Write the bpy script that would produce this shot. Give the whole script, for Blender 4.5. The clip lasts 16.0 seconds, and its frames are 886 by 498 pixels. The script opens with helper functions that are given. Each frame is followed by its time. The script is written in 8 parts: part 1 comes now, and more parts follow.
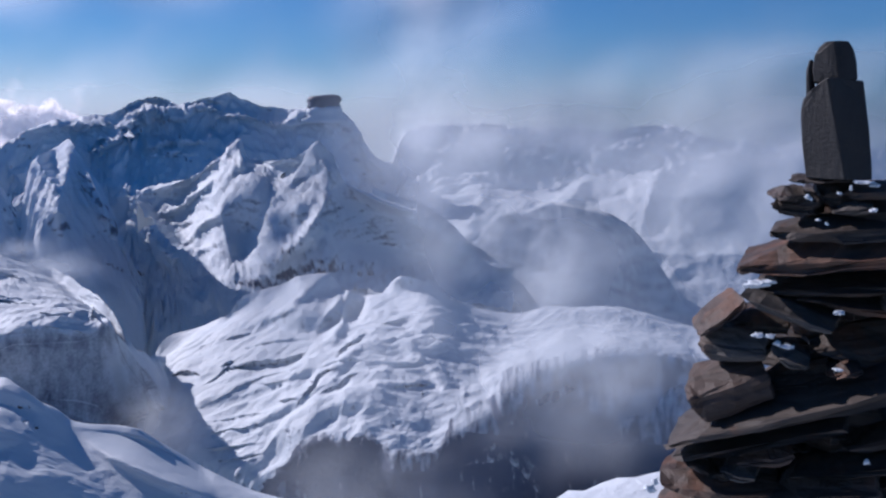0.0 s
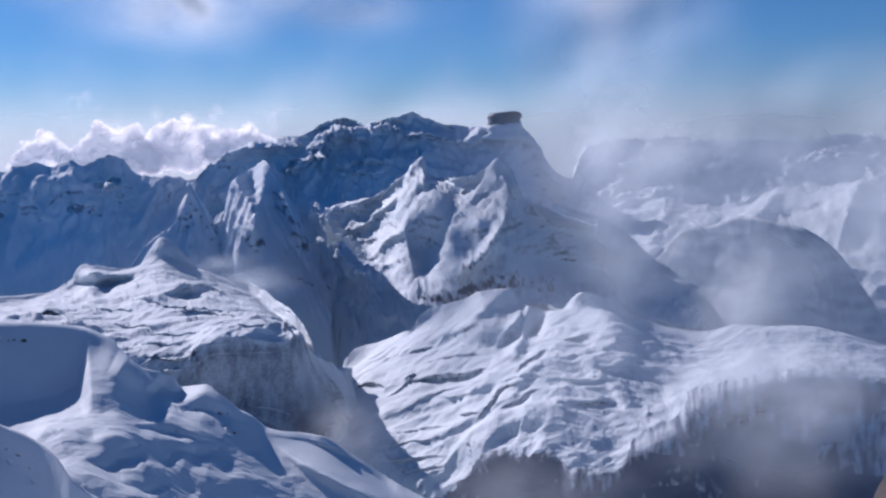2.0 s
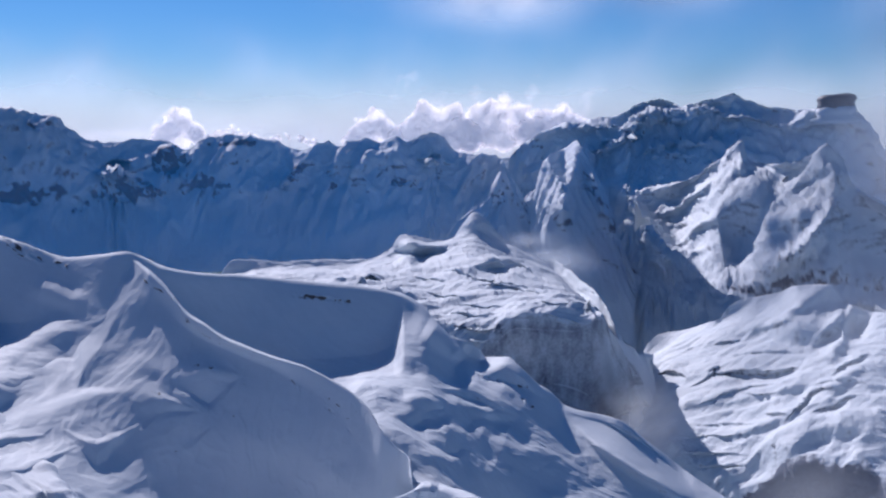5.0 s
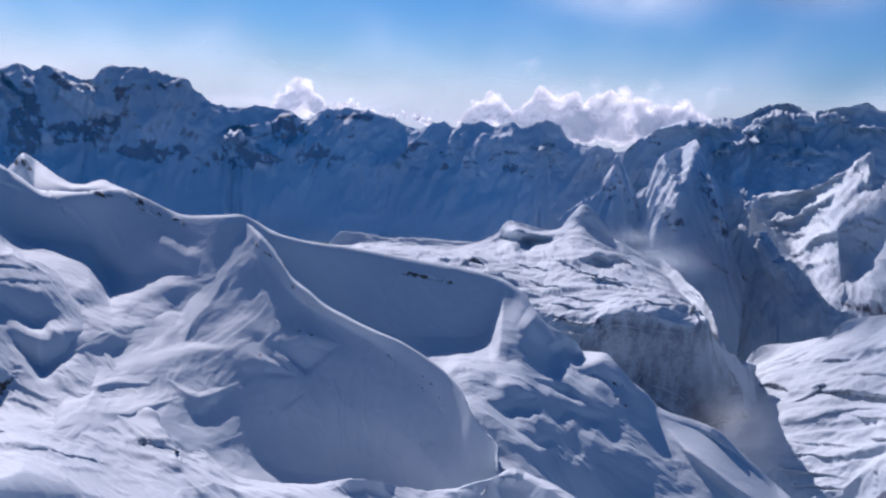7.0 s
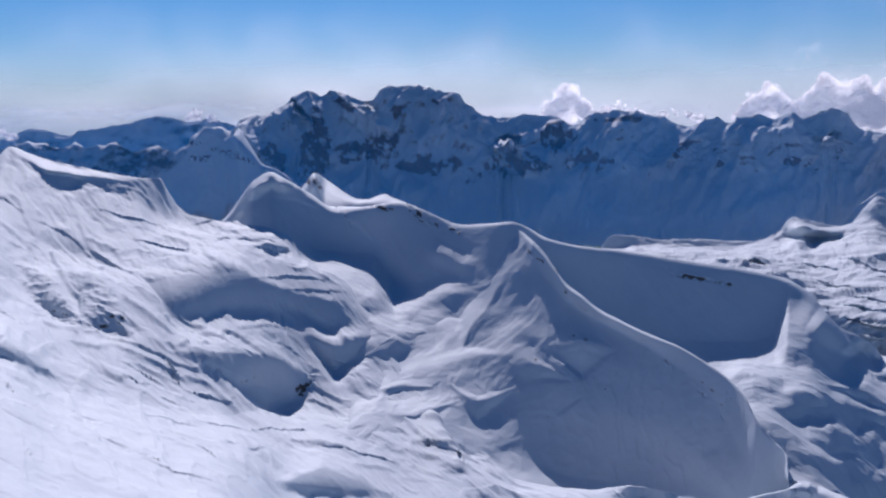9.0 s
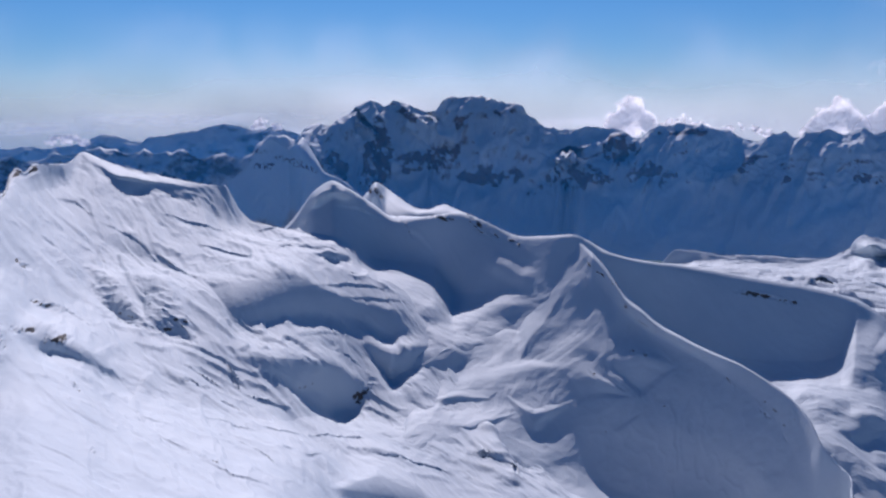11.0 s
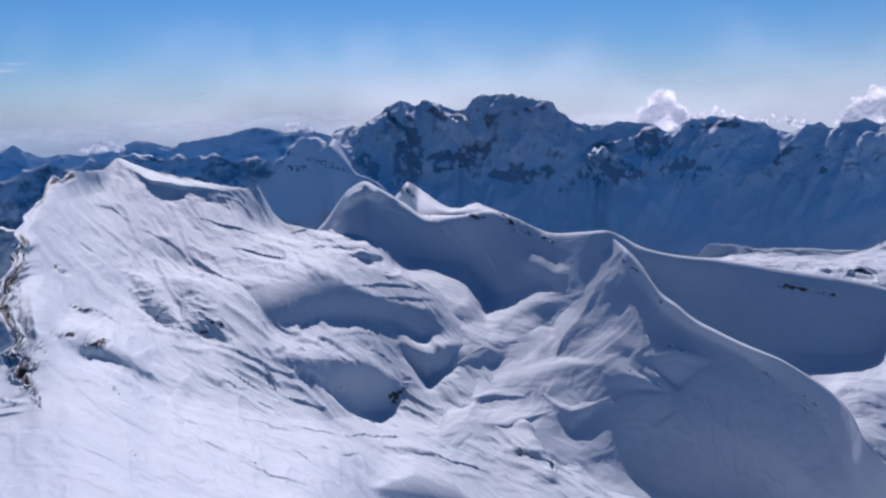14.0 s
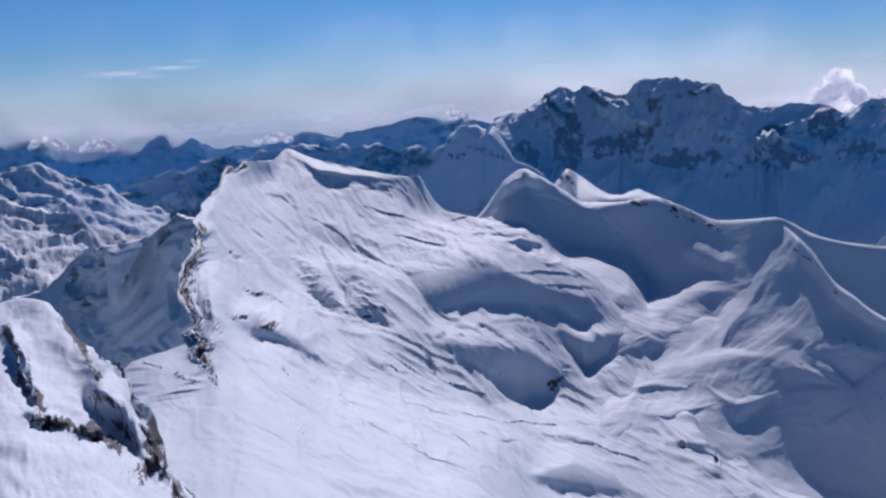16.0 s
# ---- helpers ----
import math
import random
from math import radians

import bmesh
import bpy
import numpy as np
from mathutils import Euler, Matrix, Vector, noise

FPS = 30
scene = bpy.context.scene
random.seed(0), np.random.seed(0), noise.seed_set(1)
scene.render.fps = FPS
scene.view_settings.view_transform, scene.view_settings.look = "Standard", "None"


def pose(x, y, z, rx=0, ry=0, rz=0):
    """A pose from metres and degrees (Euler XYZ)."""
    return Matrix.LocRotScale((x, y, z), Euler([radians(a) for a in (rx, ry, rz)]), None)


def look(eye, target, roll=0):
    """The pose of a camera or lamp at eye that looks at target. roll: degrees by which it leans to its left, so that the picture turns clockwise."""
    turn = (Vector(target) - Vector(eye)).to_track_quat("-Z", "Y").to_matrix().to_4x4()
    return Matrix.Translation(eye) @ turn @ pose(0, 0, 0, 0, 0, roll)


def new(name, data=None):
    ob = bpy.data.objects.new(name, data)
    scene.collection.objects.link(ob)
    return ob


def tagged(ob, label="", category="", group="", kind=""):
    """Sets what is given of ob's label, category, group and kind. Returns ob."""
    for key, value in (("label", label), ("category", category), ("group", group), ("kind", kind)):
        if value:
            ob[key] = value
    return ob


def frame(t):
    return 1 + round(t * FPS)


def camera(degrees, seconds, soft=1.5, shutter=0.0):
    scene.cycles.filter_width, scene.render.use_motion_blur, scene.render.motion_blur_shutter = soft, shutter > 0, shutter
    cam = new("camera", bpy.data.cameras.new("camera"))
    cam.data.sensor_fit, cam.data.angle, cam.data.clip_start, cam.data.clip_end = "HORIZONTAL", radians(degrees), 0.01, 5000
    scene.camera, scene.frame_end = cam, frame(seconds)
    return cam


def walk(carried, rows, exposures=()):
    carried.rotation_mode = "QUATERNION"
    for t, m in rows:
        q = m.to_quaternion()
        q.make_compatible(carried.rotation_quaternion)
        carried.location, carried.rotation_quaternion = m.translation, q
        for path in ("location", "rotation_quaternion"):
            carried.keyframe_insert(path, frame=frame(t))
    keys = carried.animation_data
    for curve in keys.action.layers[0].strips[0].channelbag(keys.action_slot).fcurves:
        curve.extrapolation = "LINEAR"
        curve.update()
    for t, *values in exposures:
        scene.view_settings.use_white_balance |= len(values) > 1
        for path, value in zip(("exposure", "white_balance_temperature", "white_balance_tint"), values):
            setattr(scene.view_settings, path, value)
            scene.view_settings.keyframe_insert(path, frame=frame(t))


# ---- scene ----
# A winter panorama from an alpine summit: a slate cairn close by, a snow bowl and its corniced ridge, walls, spurs and far ranges.
# Bearings are degrees clockwise from +y, rises are degrees above the eye's level, distances are metres from the summit.
EYE = 1.62
cam = camera(49.76, 16.0, soft=2.4)

# seconds, bearing, pitch, lean
TURN = [
    (0.0, 54.14, -7.87, 0.24),
    (0.5, 51.49, -7.81, -0.28),
    (1.0, 49.18, -7.27, -0.63),
    (1.5, 46.07, -7.08, -1.53),
    (2.0, 43.28, -6.85, -1.12),
    (2.5, 39.76, -6.98, -0.88),
    (3.0, 36.43, -7.03, -0.87),
    (3.5, 33.29, -7.20, -1.20),
    (4.0, 29.87, -7.41, -1.22),
    (4.5, 27.10, -7.52, -1.08),
    (5.6, 22.90, -8.10, 1.20),
    (6.8, 19.72, -8.85, 3.66),
    (7.0, 18.56, -8.86, 3.81),
    (7.5, 14.55, -9.07, 2.66),
    (8.0, 10.99, -9.54, 1.24),
    (8.5, 5.97, -9.61, -0.41),
    (9.0, 2.17, -9.04, -0.52),
    (9.2, 0.85, -8.77, -0.66),
    (10.2, -2.20, -8.40, -0.20),
    (11.3, -0.39, -8.36, 0.77),
    (11.5, 0.90, -8.32, 1.70),
    (12.0, 2.94, -8.68, 2.15),
    (12.5, 3.24, -8.72, 1.95),
    (13.0, 1.46, -8.69, 1.56),
    (13.5, -1.17, -8.52, -0.46),
    (14.0, -3.42, -8.44, -1.26),
    (14.5, -6.33, -8.41, -2.59),
    (15.0, -8.52, -8.38, -1.81),
    (15.5, -10.77, -8.43, -2.19),
    (16.0, -13.07, -8.89, -2.54),
]


def drift(t):
    """The small step that the camera makes towards the cairn while it turns away from it."""
    k = min(t, 2.6)
    k = 0.2 * (k - k * k / 5.2)
    a, b = radians(71), radians(161)
    return Vector((k * (math.sin(a) - 0.1 * math.sin(b)), k * (math.cos(a) - 0.1 * math.cos(b)), EYE))


def sight(bearing, rise):
    a, e = radians(bearing), radians(rise)
    return Vector((math.sin(a) * math.cos(e), math.cos(a) * math.cos(e), math.sin(e)))


ROWS = []
for t, bearing, pitch, lean in TURN:
    eye = drift(t)
    ROWS.append((t, look(eye, eye + sight(bearing, pitch), lean)))
walk(cam, ROWS, [(0.0, -0.03, 4190, 10), (1.5, -0.02, 4190, 10), (3.5, 0.02, 4190, 10), (7.5, -0.05, 4190, 10), (9.0, -0.19, 4190, 10), (15.5, -0.25, 4190, 10), (16.0, -0.3, 4190, 10)])

# ---- light ----
SUN_BEARING, SUN_RISE = -6.0, 33.0
world = bpy.data.worlds.new("world")
scene.world = world
world.use_nodes = True
wn = world.node_tree.nodes
sky = wn.new("ShaderNodeTexSky")
sky.sky_type, sky.sun_disc = "NISHITA", False
sky.sun_elevation, sky.sun_rotation = radians(SUN_RISE), radians(SUN_BEARING)
sky.altitude, sky.air_density, sky.dust_density, sky.ozone_density = 3000, 1.3, 0.2, 2.9
world.node_tree.links.new(sky.outputs[0], wn["Background"].inputs[0])
wn["Background"].inputs[1].default_value = 0.046
sun = new("sun", bpy.data.lights.new("sun", "SUN"))
sun.data.energy, sun.data.angle, sun.data.color = 6.6, radians(0.53), (1.0, 0.668, 0.42)
sun.matrix_world = look((0, 0, 0), -sight(SUN_BEARING, SUN_RISE))


# ---- materials ----
class Nodes:
    """A short hand for building a node material."""

    def __init__(self, name):
        self.mat = bpy.data.materials.new(name)
        self.mat.use_nodes = True
        self.tree = self.mat.node_tree
        self.bsdf = self.tree.nodes["Principled BSDF"]
        self.out = self.tree.nodes["Material Output"]

    def add(self, kind, **inputs):
        n = self.tree.nodes.new(kind)
        for k, v in inputs.items():
            self.put(n, k.replace("_", " "), v)
        return n

    def put(self, n, key, v):
        sock = n.inputs[int(key[1:])] if key[0] == "i" and key[1:].isdigit() else n.inputs[key]
        if isinstance(v, bpy.types.NodeSocket):
            self.tree.links.new(v, sock)
        else:
            sock.default_value = v

    def noise(self, vector, scale, detail=4.0, rough=0.55, distortion=0.0):
        n = self.add("ShaderNodeTexNoise", Vector=vector, Scale=scale, Detail=detail, Roughness=rough, Distortion=distortion)
        return n.outputs["Fac"]

    def math(self, op, a, b=0.0, clamp=False):
        n = self.add("ShaderNodeMath", i0=a, i1=b)
        n.operation, n.use_clamp = op, clamp
        return n.outputs[0]

    def ramp(self, fac, stops):
        n = self.add("ShaderNodeValToRGB", Fac=fac)
        els = n.color_ramp.elements
        while len(els) < len(stops):
            els.new(0.5)
        for e, (p, c) in zip(els, stops):
            e.position, e.color = p, (*c, 1)
        return n.outputs[0]

    def mix(self, fac, a, b):
        n = self.add("ShaderNodeMix")
        n.data_type = "RGBA"
        self.put(n, "i0", fac), self.put(n, "i6", a), self.put(n, "i7", b)
        return n.outputs[2]

    def bump(self, height, strength, distance, normal=None):
        n = self.add("ShaderNodeBump", Strength=strength, Distance=distance, Height=height)
        if normal is not None:
            self.put(n, "Normal", normal)
        return n.outputs[0]


def alpine(name, grain, rock_dark, rock_light, cover=0.5, hard=7.0, relief=0.5, speck=0.9):
    """Wind-packed snow over rock. The mesh's 'bare' value says how exposed the rock is; grain is the size of the surface's detail in metres."""
    n = Nodes(name)
    at = n.add("ShaderNodeNewGeometry").outputs["Position"]
    bare = n.add("ShaderNodeAttribute")
    bare.attribute_name = "bare"
    fine = n.noise(at, 1.0 / grain, 6.0, 0.62)
    broad = n.noise(at, 0.12 / grain, 4.0, 0.5)
    mask = n.math("ADD", bare.outputs["Fac"], n.math("MULTIPLY", n.math("SUBTRACT", fine, 0.5), speck))
    mask = n.math("MULTIPLY", n.math("SUBTRACT", mask, cover), hard, True)
    rock = n.ramp(n.noise(at, 2.2 / grain, 8.0, 0.7), [(0.3, rock_dark), (0.7, rock_light)])
    snow = n.ramp(broad, [(0.3, (0.555, 0.605, 0.665)), (0.75, (0.635, 0.675, 0.72))])
    n.put(n.bsdf, "Base Color", n.mix(mask, snow, rock))
    n.put(n.bsdf, "Roughness", 0.75)
    n.put(n.bsdf, "Specular IOR Level", 0.25)
    lumps = n.math("ADD", n.math("MULTIPLY", n.noise(at, 0.35 / grain, 3.0, 0.5), 1.6), fine)
    n.put(n.bsdf, "Normal", n.bump(lumps, 0.4, grain * relief))
    return n.mat


def slate(name, dark, light, rust, grain=(4.0, 4.0, 60.0)):
    """Layered slate with rusty patches and pale scratches."""
    n = Nodes(name)
    at = n.add("ShaderNodeTexCoord").outputs["Object"]
    rnd = n.add("ShaderNodeObjectInfo").outputs["Random"]
    shift = n.add("ShaderNodeVectorMath", i0=at)
    shift.operation = "ADD"
    comb = n.add("ShaderNodeCombineXYZ", X=n.math("MULTIPLY", rnd, 17.0), Y=n.math("MULTIPLY", rnd, 31.0), Z=rnd)
    n.put(shift, "i1", comb.outputs[0])
    at = shift.outputs[0]
    layers = n.add("ShaderNodeMapping", Vector=at, Scale=grain).outputs[0]
    strata = n.noise(layers, 1.0, 5.0, 0.65, 0.4)
    blot = n.noise(at, 6.0, 5.0, 0.6, 0.6)
    speck = n.noise(at, 90.0, 4.0, 0.7)
    col = n.ramp(strata, [(0.3, dark), (0.75, light)])
    where = n.math("MULTIPLY", n.math("SUBTRACT", n.math("ADD", blot, n.math("MULTIPLY", rnd, 0.2)), 0.66), 6.0, True)
    col = n.mix(where, col, rust)
    col = n.mix(n.math("MULTIPLY", n.math("SUBTRACT", speck, 0.66), 3.0, True), col, (0.3, 0.29, 0.28, 1))
    n.put(n.bsdf, "Base Color", col)
    n.put(n.bsdf, "Roughness", n.math("ADD", n.math("MULTIPLY", blot, 0.4), 0.45))
    n.put(n.bsdf, "Normal", n.bump(n.math("ADD", strata, n.math("MULTIPLY", speck, 0.35)), 0.6, 0.012))
    return n.mat


SNOW = alpine("bowl_snow", 7.0, (0.035, 0.032, 0.03), (0.16, 0.14, 0.125), 0.60, 5.0, 0.14)
SNOW_NEAR = alpine("outcrop_snow", 1.0, (0.028, 0.027, 0.034), (0.115, 0.105, 0.115), 0.56, 6.0, 0.35)
SNOW_CAP = alpine("cap_snow", 0.12, (0.03, 0.03, 0.03), (0.16, 0.14, 0.13), 0.62)
# Rock tone is darkened and blued to carry the cliffs' shade.
ALP = alpine("alp_snow_shade_rock", 6.0, (0.032, 0.043, 0.085), (0.084, 0.1, 0.162), 0.5, 1.7, 0.8, 0.5)
WALL = alpine("wall_snow", 22.0, (0.10, 0.085, 0.09), (0.21, 0.175, 0.175), 0.52, 3.0, 0.5, 0.6)
# Snow slope with its grey-blue shade put into the colour.
RIDGE_SHADE = alpine("shade_toned_slope", 60.0, (0.20, 0.235, 0.30), (0.27, 0.31, 0.38), 0.3, 1.5, 0.06, 0.5)
FAR = alpine("far_snow", 40.0, (0.04, 0.045, 0.055), (0.12, 0.13, 0.14), 0.5, 4.0)
VALE = alpine("valley_snow", 26.0, (0.09, 0.08, 0.075), (0.22, 0.18, 0.15), 0.5, 3.0)
POWDER = alpine("powder", 0.03, (0.5, 0.5, 0.52), (0.6, 0.6, 0.62), 5.0)


def vapour(name, colour, core, grain, power=6.0, gain=1.0):
    """Cloud: light is scattered back and let through; the thicker it is, the less gets through. core: how far thickness greys it."""
    n = Nodes(name)
    n.tree.nodes.remove(n.bsdf)
    at = n.add("ShaderNodeNewGeometry").outputs["Position"]
    thick = n.add("ShaderNodeAttribute")
    thick.attribute_name = "bare"
    thick = thick.outputs["Fac"]
    lit = n.add("ShaderNodeBsdfDiffuse", Color=colour)
    glow = n.add("ShaderNodeBsdfTranslucent", Color=colour)
    share = n.math("ADD", 0.12, n.math("MULTIPLY", n.math("POWER", thick, power), core))
    both = n.add("ShaderNodeMixShader", i0=share, i1=glow.outputs[0], i2=lit.outputs[0])
    soft = n.math("MULTIPLY", n.math("MULTIPLY", thick, gain), n.math("ADD", 0.85, n.math("MULTIPLY", n.noise(at, 1.0 / grain, 3.0, 0.5), 0.4)), True)
    clear = n.add("ShaderNodeBsdfTransparent")
    both = n.add("ShaderNodeMixShader", i0=soft, i1=clear.outputs[0], i2=both.outputs[0])
    n.put(n.out, "Surface", both.outputs[0])
    return n.mat


CLOUD = vapour("cloud_white", (0.98, 0.97, 0.98, 1), 0.62, 60.0, 2.5, 2.8)
MIST = vapour("mist_grey", (0.62, 0.67, 0.73, 1), 0.5, 260.0)
# Haze tint whose dark blue also deepens the shade of what lies behind.
SHADE_HAZE = vapour("shade_blue_haze", (0.03, 0.115, 0.33, 1), 0.0, 3000.0)
# Tower rock with distance haze put into its blue-grey colour.
HAZED_ROCK = slate("hazed_rock", (0.07, 0.08, 0.11), (0.11, 0.12, 0.155), (0.09, 0.095, 0.12, 1), (0.02, 0.02, 0.03))
SLATE = slate("slate", (0.026, 0.021, 0.017), (0.066, 0.053, 0.043), (0.09, 0.048, 0.027, 1))
SLATE_BROWN = slate("brown_slate", (0.030, 0.022, 0.017), (0.086, 0.058, 0.042), (0.125, 0.065, 0.037, 1))
SLATE_GREY = slate("grey_slate", (0.03, 0.028, 0.026), (0.115, 0.106, 0.097), (0.11, 0.08, 0.06, 1))
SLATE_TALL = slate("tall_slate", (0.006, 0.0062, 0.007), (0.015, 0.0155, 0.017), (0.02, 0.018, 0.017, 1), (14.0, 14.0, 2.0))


# ---- noise on arrays ----
GRID = np.random.RandomState(7).permutation(4096)
TURNS = np.random.RandomState(8).uniform(0, 2 * np.pi, 4096)
TX, TY = np.cos(TURNS), np.sin(TURNS)


def perlin(x, y, seed=0):
    xi, yi = np.floor(x).astype(np.int64), np.floor(y).astype(np.int64)
    xf, yf = x - xi, y - yi
    u, v = xf * xf * xf * (xf * (xf * 6 - 15) + 10), yf * yf * yf * (yf * (yf * 6 - 15) + 10)

    def corner(i, j):
        k = GRID[(GRID[(xi + i + seed * 57) & 4095] + yi + j) & 4095]
        return TX[k] * (xf - i) + TY[k] * (yf - j)

    a, b = corner(0, 0), corner(0, 1)
    a = a + u * (corner(1, 0) - a)
    b = b + u * (corner(1, 1) - b)
    return (a + v * (b - a)) * 1.5


def fbm(x, y, octaves, seed, gain=0.5):
    total, amp, f = 0.0, 1.0, 1.0
    for k in range(octaves):
        total = total + amp * perlin(x * f + 13.7 * k, y * f + 5.1 * k, seed + k)
        amp, f = amp * gain, f * 2.03
    return total


def ridged(x, y, octaves, seed, gain=0.5):
    total, amp, f, last = 0.0, 1.0, 1.0, 1.0
    for k in range(octaves):
        n = (1 - np.abs(perlin(x * f + 3.3 * k, y * f + 9.1 * k, seed + k))) ** 2
        total = total + amp * n * last
        last, amp, f = np.clip(n, 0, 1), amp * gain, f * 2.1
    return total - 0.9


def terrace(x, y, seed):
    """Uneven steps: level treads with short risers."""
    q = 2.4 * fbm(x, y, 4, seed, 0.42)
    tread = np.floor(q)
    t = np.clip((q - tread - 0.6) / 0.4, 0, 1)
    return (tread + t * t * (3 - 2 * t) + 0.3 * (q - tread)) / 2.4


def smooth(knots, at):
    """A shape-keeping cubic through the knots."""
    k = np.array(knots, dtype=float)
    x, y = k[:, 0], k[:, 1]
    if len(x) == 2:
        return np.interp(at, x, y)
    h = np.diff(x)
    d = np.diff(y) / h
    m = np.zeros_like(y)
    for i in range(1, len(x) - 1):
        if d[i - 1] * d[i] > 0:
            w1, w2 = 2 * h[i] + h[i - 1], h[i] + 2 * h[i - 1]
            m[i] = (w1 + w2) / (w1 / d[i - 1] + w2 / d[i])
    m[0], m[-1] = d[0], d[-1]
    a = np.clip(at, x[0], x[-1])
    i = np.clip(np.searchsorted(x, a) - 1, 0, len(h) - 1)
    t = (a - x[i]) / h[i]
    return ((1 + 2 * t) * (1 - t) ** 2 * y[i] + t * (1 - t) ** 2 * h[i] * m[i] + t * t * (3 - 2 * t) * y[i + 1] + t * t * (t - 1) * h[i] * m[i + 1])


def sheet(name, x, y, z, bare, material):
    """A grid mesh from 2-D arrays of coordinates, with its rock exposure."""
    rows, cols = x.shape
    me = bpy.data.meshes.new(name)
    me.vertices.add(rows * cols)
    me.vertices.foreach_set("co", np.stack([x, y, z], -1).astype(np.float32).ravel())
    i = np.arange(rows * cols).reshape(rows, cols)
    q = np.stack([i[:-1, :-1], i[1:, :-1], i[1:, 1:], i[:-1, 1:]], -1).reshape(-1, 4)
    me.loops.add(q.size)
    me.loops.foreach_set("vertex_index", q.ravel().astype(np.int32))
    me.polygons.add(len(q))
    me.polygons.foreach_set("loop_start", (np.arange(len(q)) * 4).astype(np.int32))
    me.polygons.foreach_set("use_smooth", np.ones(len(q), dtype=bool))
    me.update(calc_edges=True)
    me.attributes.new("bare", "FLOAT", "POINT").data.foreach_set("value", bare.astype(np.float32).ravel())
    me.materials.append(material)
    return me


def normals(x, y, z):
    p = np.stack([x, y, z], -1)
    n = np.cross(np.gradient(p, axis=1), np.gradient(p, axis=0))
    n /= np.linalg.norm(n, axis=-1, keepdims=True) + 1e-9
    return n * np.sign(n[..., 2:3] + 1e-9)


RIBS = {}


def rib(name, points, left, right, out):
    """A rib (out > 0) or the toe of a hollow (out < 0) on a flank: its line of (bearing, rise), how wide it falls off on the left or below
    and on the right or above, in degrees, and how far it stands out towards the summit, in metres."""
    RIBS.setdefault(name, []).append((points, left, right, out))


ROCKS = {}


def rocks(name, points, width, amount):
    """Rock that shows through the snow of a flank along a line of (bearing, rise)."""
    ROCKS.setdefault(name, []).append((points, width, amount))


def show_rocks(name, AZ, rise):
    total = np.zeros(AZ.shape)
    for points, width, amount in ROCKS.get(name, ()):
        best = np.full(AZ.shape, 1e9)
        for (a0, e0), (a1, e1) in zip(points, points[1:]):
            da, de = a1 - a0, e1 - e0
            t = np.clip(((AZ - a0) * da + (rise - e0) * de) / (da * da + de * de), 0, 1)
            best = np.minimum(best, np.hypot(AZ - a0 - t * da, rise - e0 - t * de))
        total = np.maximum(total, amount * np.clip(1.3 - best / width, 0, 1))
    return total


def press_ribs(name, AZ, r, z, soft):
    rise = np.degrees(np.arctan2(z - EYE, r))
    for points, left, right, out in RIBS.get(name, ()):
        best, f_best = np.full(r.shape, 1e9), np.zeros(r.shape)
        lengths = [math.hypot(b[0] - a[0], b[1] - a[1]) for a, b in zip(points, points[1:])]
        whole, done = sum(lengths), 0.0
        for (a0, e0), (a1, e1), length in zip(points, points[1:], lengths):
            da, de = a1 - a0, e1 - e0
            t = np.clip(((AZ - a0) * da + (rise - e0) * de) / (da * da + de * de), 0, 1)
            dx, dy = AZ - a0 - t * da, rise - e0 - t * de
            dist = np.hypot(dx, dy)
            f = np.clip(1 - dist / np.where(dy * da - dx * de < 0, left, right), 0, 1)
            along = (done + t * length) / whole
            f = (f * f * (3 - 2 * f) if soft else f * (0.45 + 0.55 * f)) * np.clip(0.25 + 4 * np.minimum(along, 1 - along), 0, 1)
            near = dist < best
            best, f_best = np.where(near, dist, best), np.where(near, f, f_best)
            done += length
        k = 1 - out * f_best / r
        z, r = EYE + (z - EYE) * k, r * k
    return r, z

SCARPS = {}


def scarp(name, upper, lower, steep=0.85, reach=1.2, rock=0.0, ragged=0.12, share=0.5):
    """A steep face on a flank between its upper and its lower edge, lines of (bearing, rise). steep: 1 is a sheer drop, below 0 a level shelf.
    reach: how far above and below the ground levels out, in degrees; rock: how much rock the face shows; ragged: how uneven its edges are."""
    SCARPS.setdefault(name, []).append((upper, lower, steep, reach, rock, ragged, share))


def ledge(name, points, high, steep=1.0, rock=0.0, reach=0.5):
    """A small step in the snow along a line of (bearing, rise), highest in its middle."""
    p = np.array(points)
    at = np.linspace(p[0, 0], p[-1, 0], 9)
    low = np.interp(at, p[:, 0], p[:, 1])
    top = low + high * np.sin(np.linspace(0.05, 0.95, 9) * np.pi)
    scarp(name, list(zip(at, top)), list(zip(at, low)), steep, reach, rock, 0.1)


def blur(f, cells):
    """A running mean over so many cells each way, twice."""
    for axis in (0, 1, 0, 1):
        pad = [(0, 0), (0, 0)]
        pad[axis] = (cells + 1, cells)
        c = np.cumsum(np.pad(f, pad, mode="edge"), axis=axis)
        n = f.shape[axis]
        f = (np.take(c, range(2 * cells + 1, 2 * cells + 1 + n), axis) - np.take(c, range(0, n), axis)) / (2 * cells + 1)
    return f


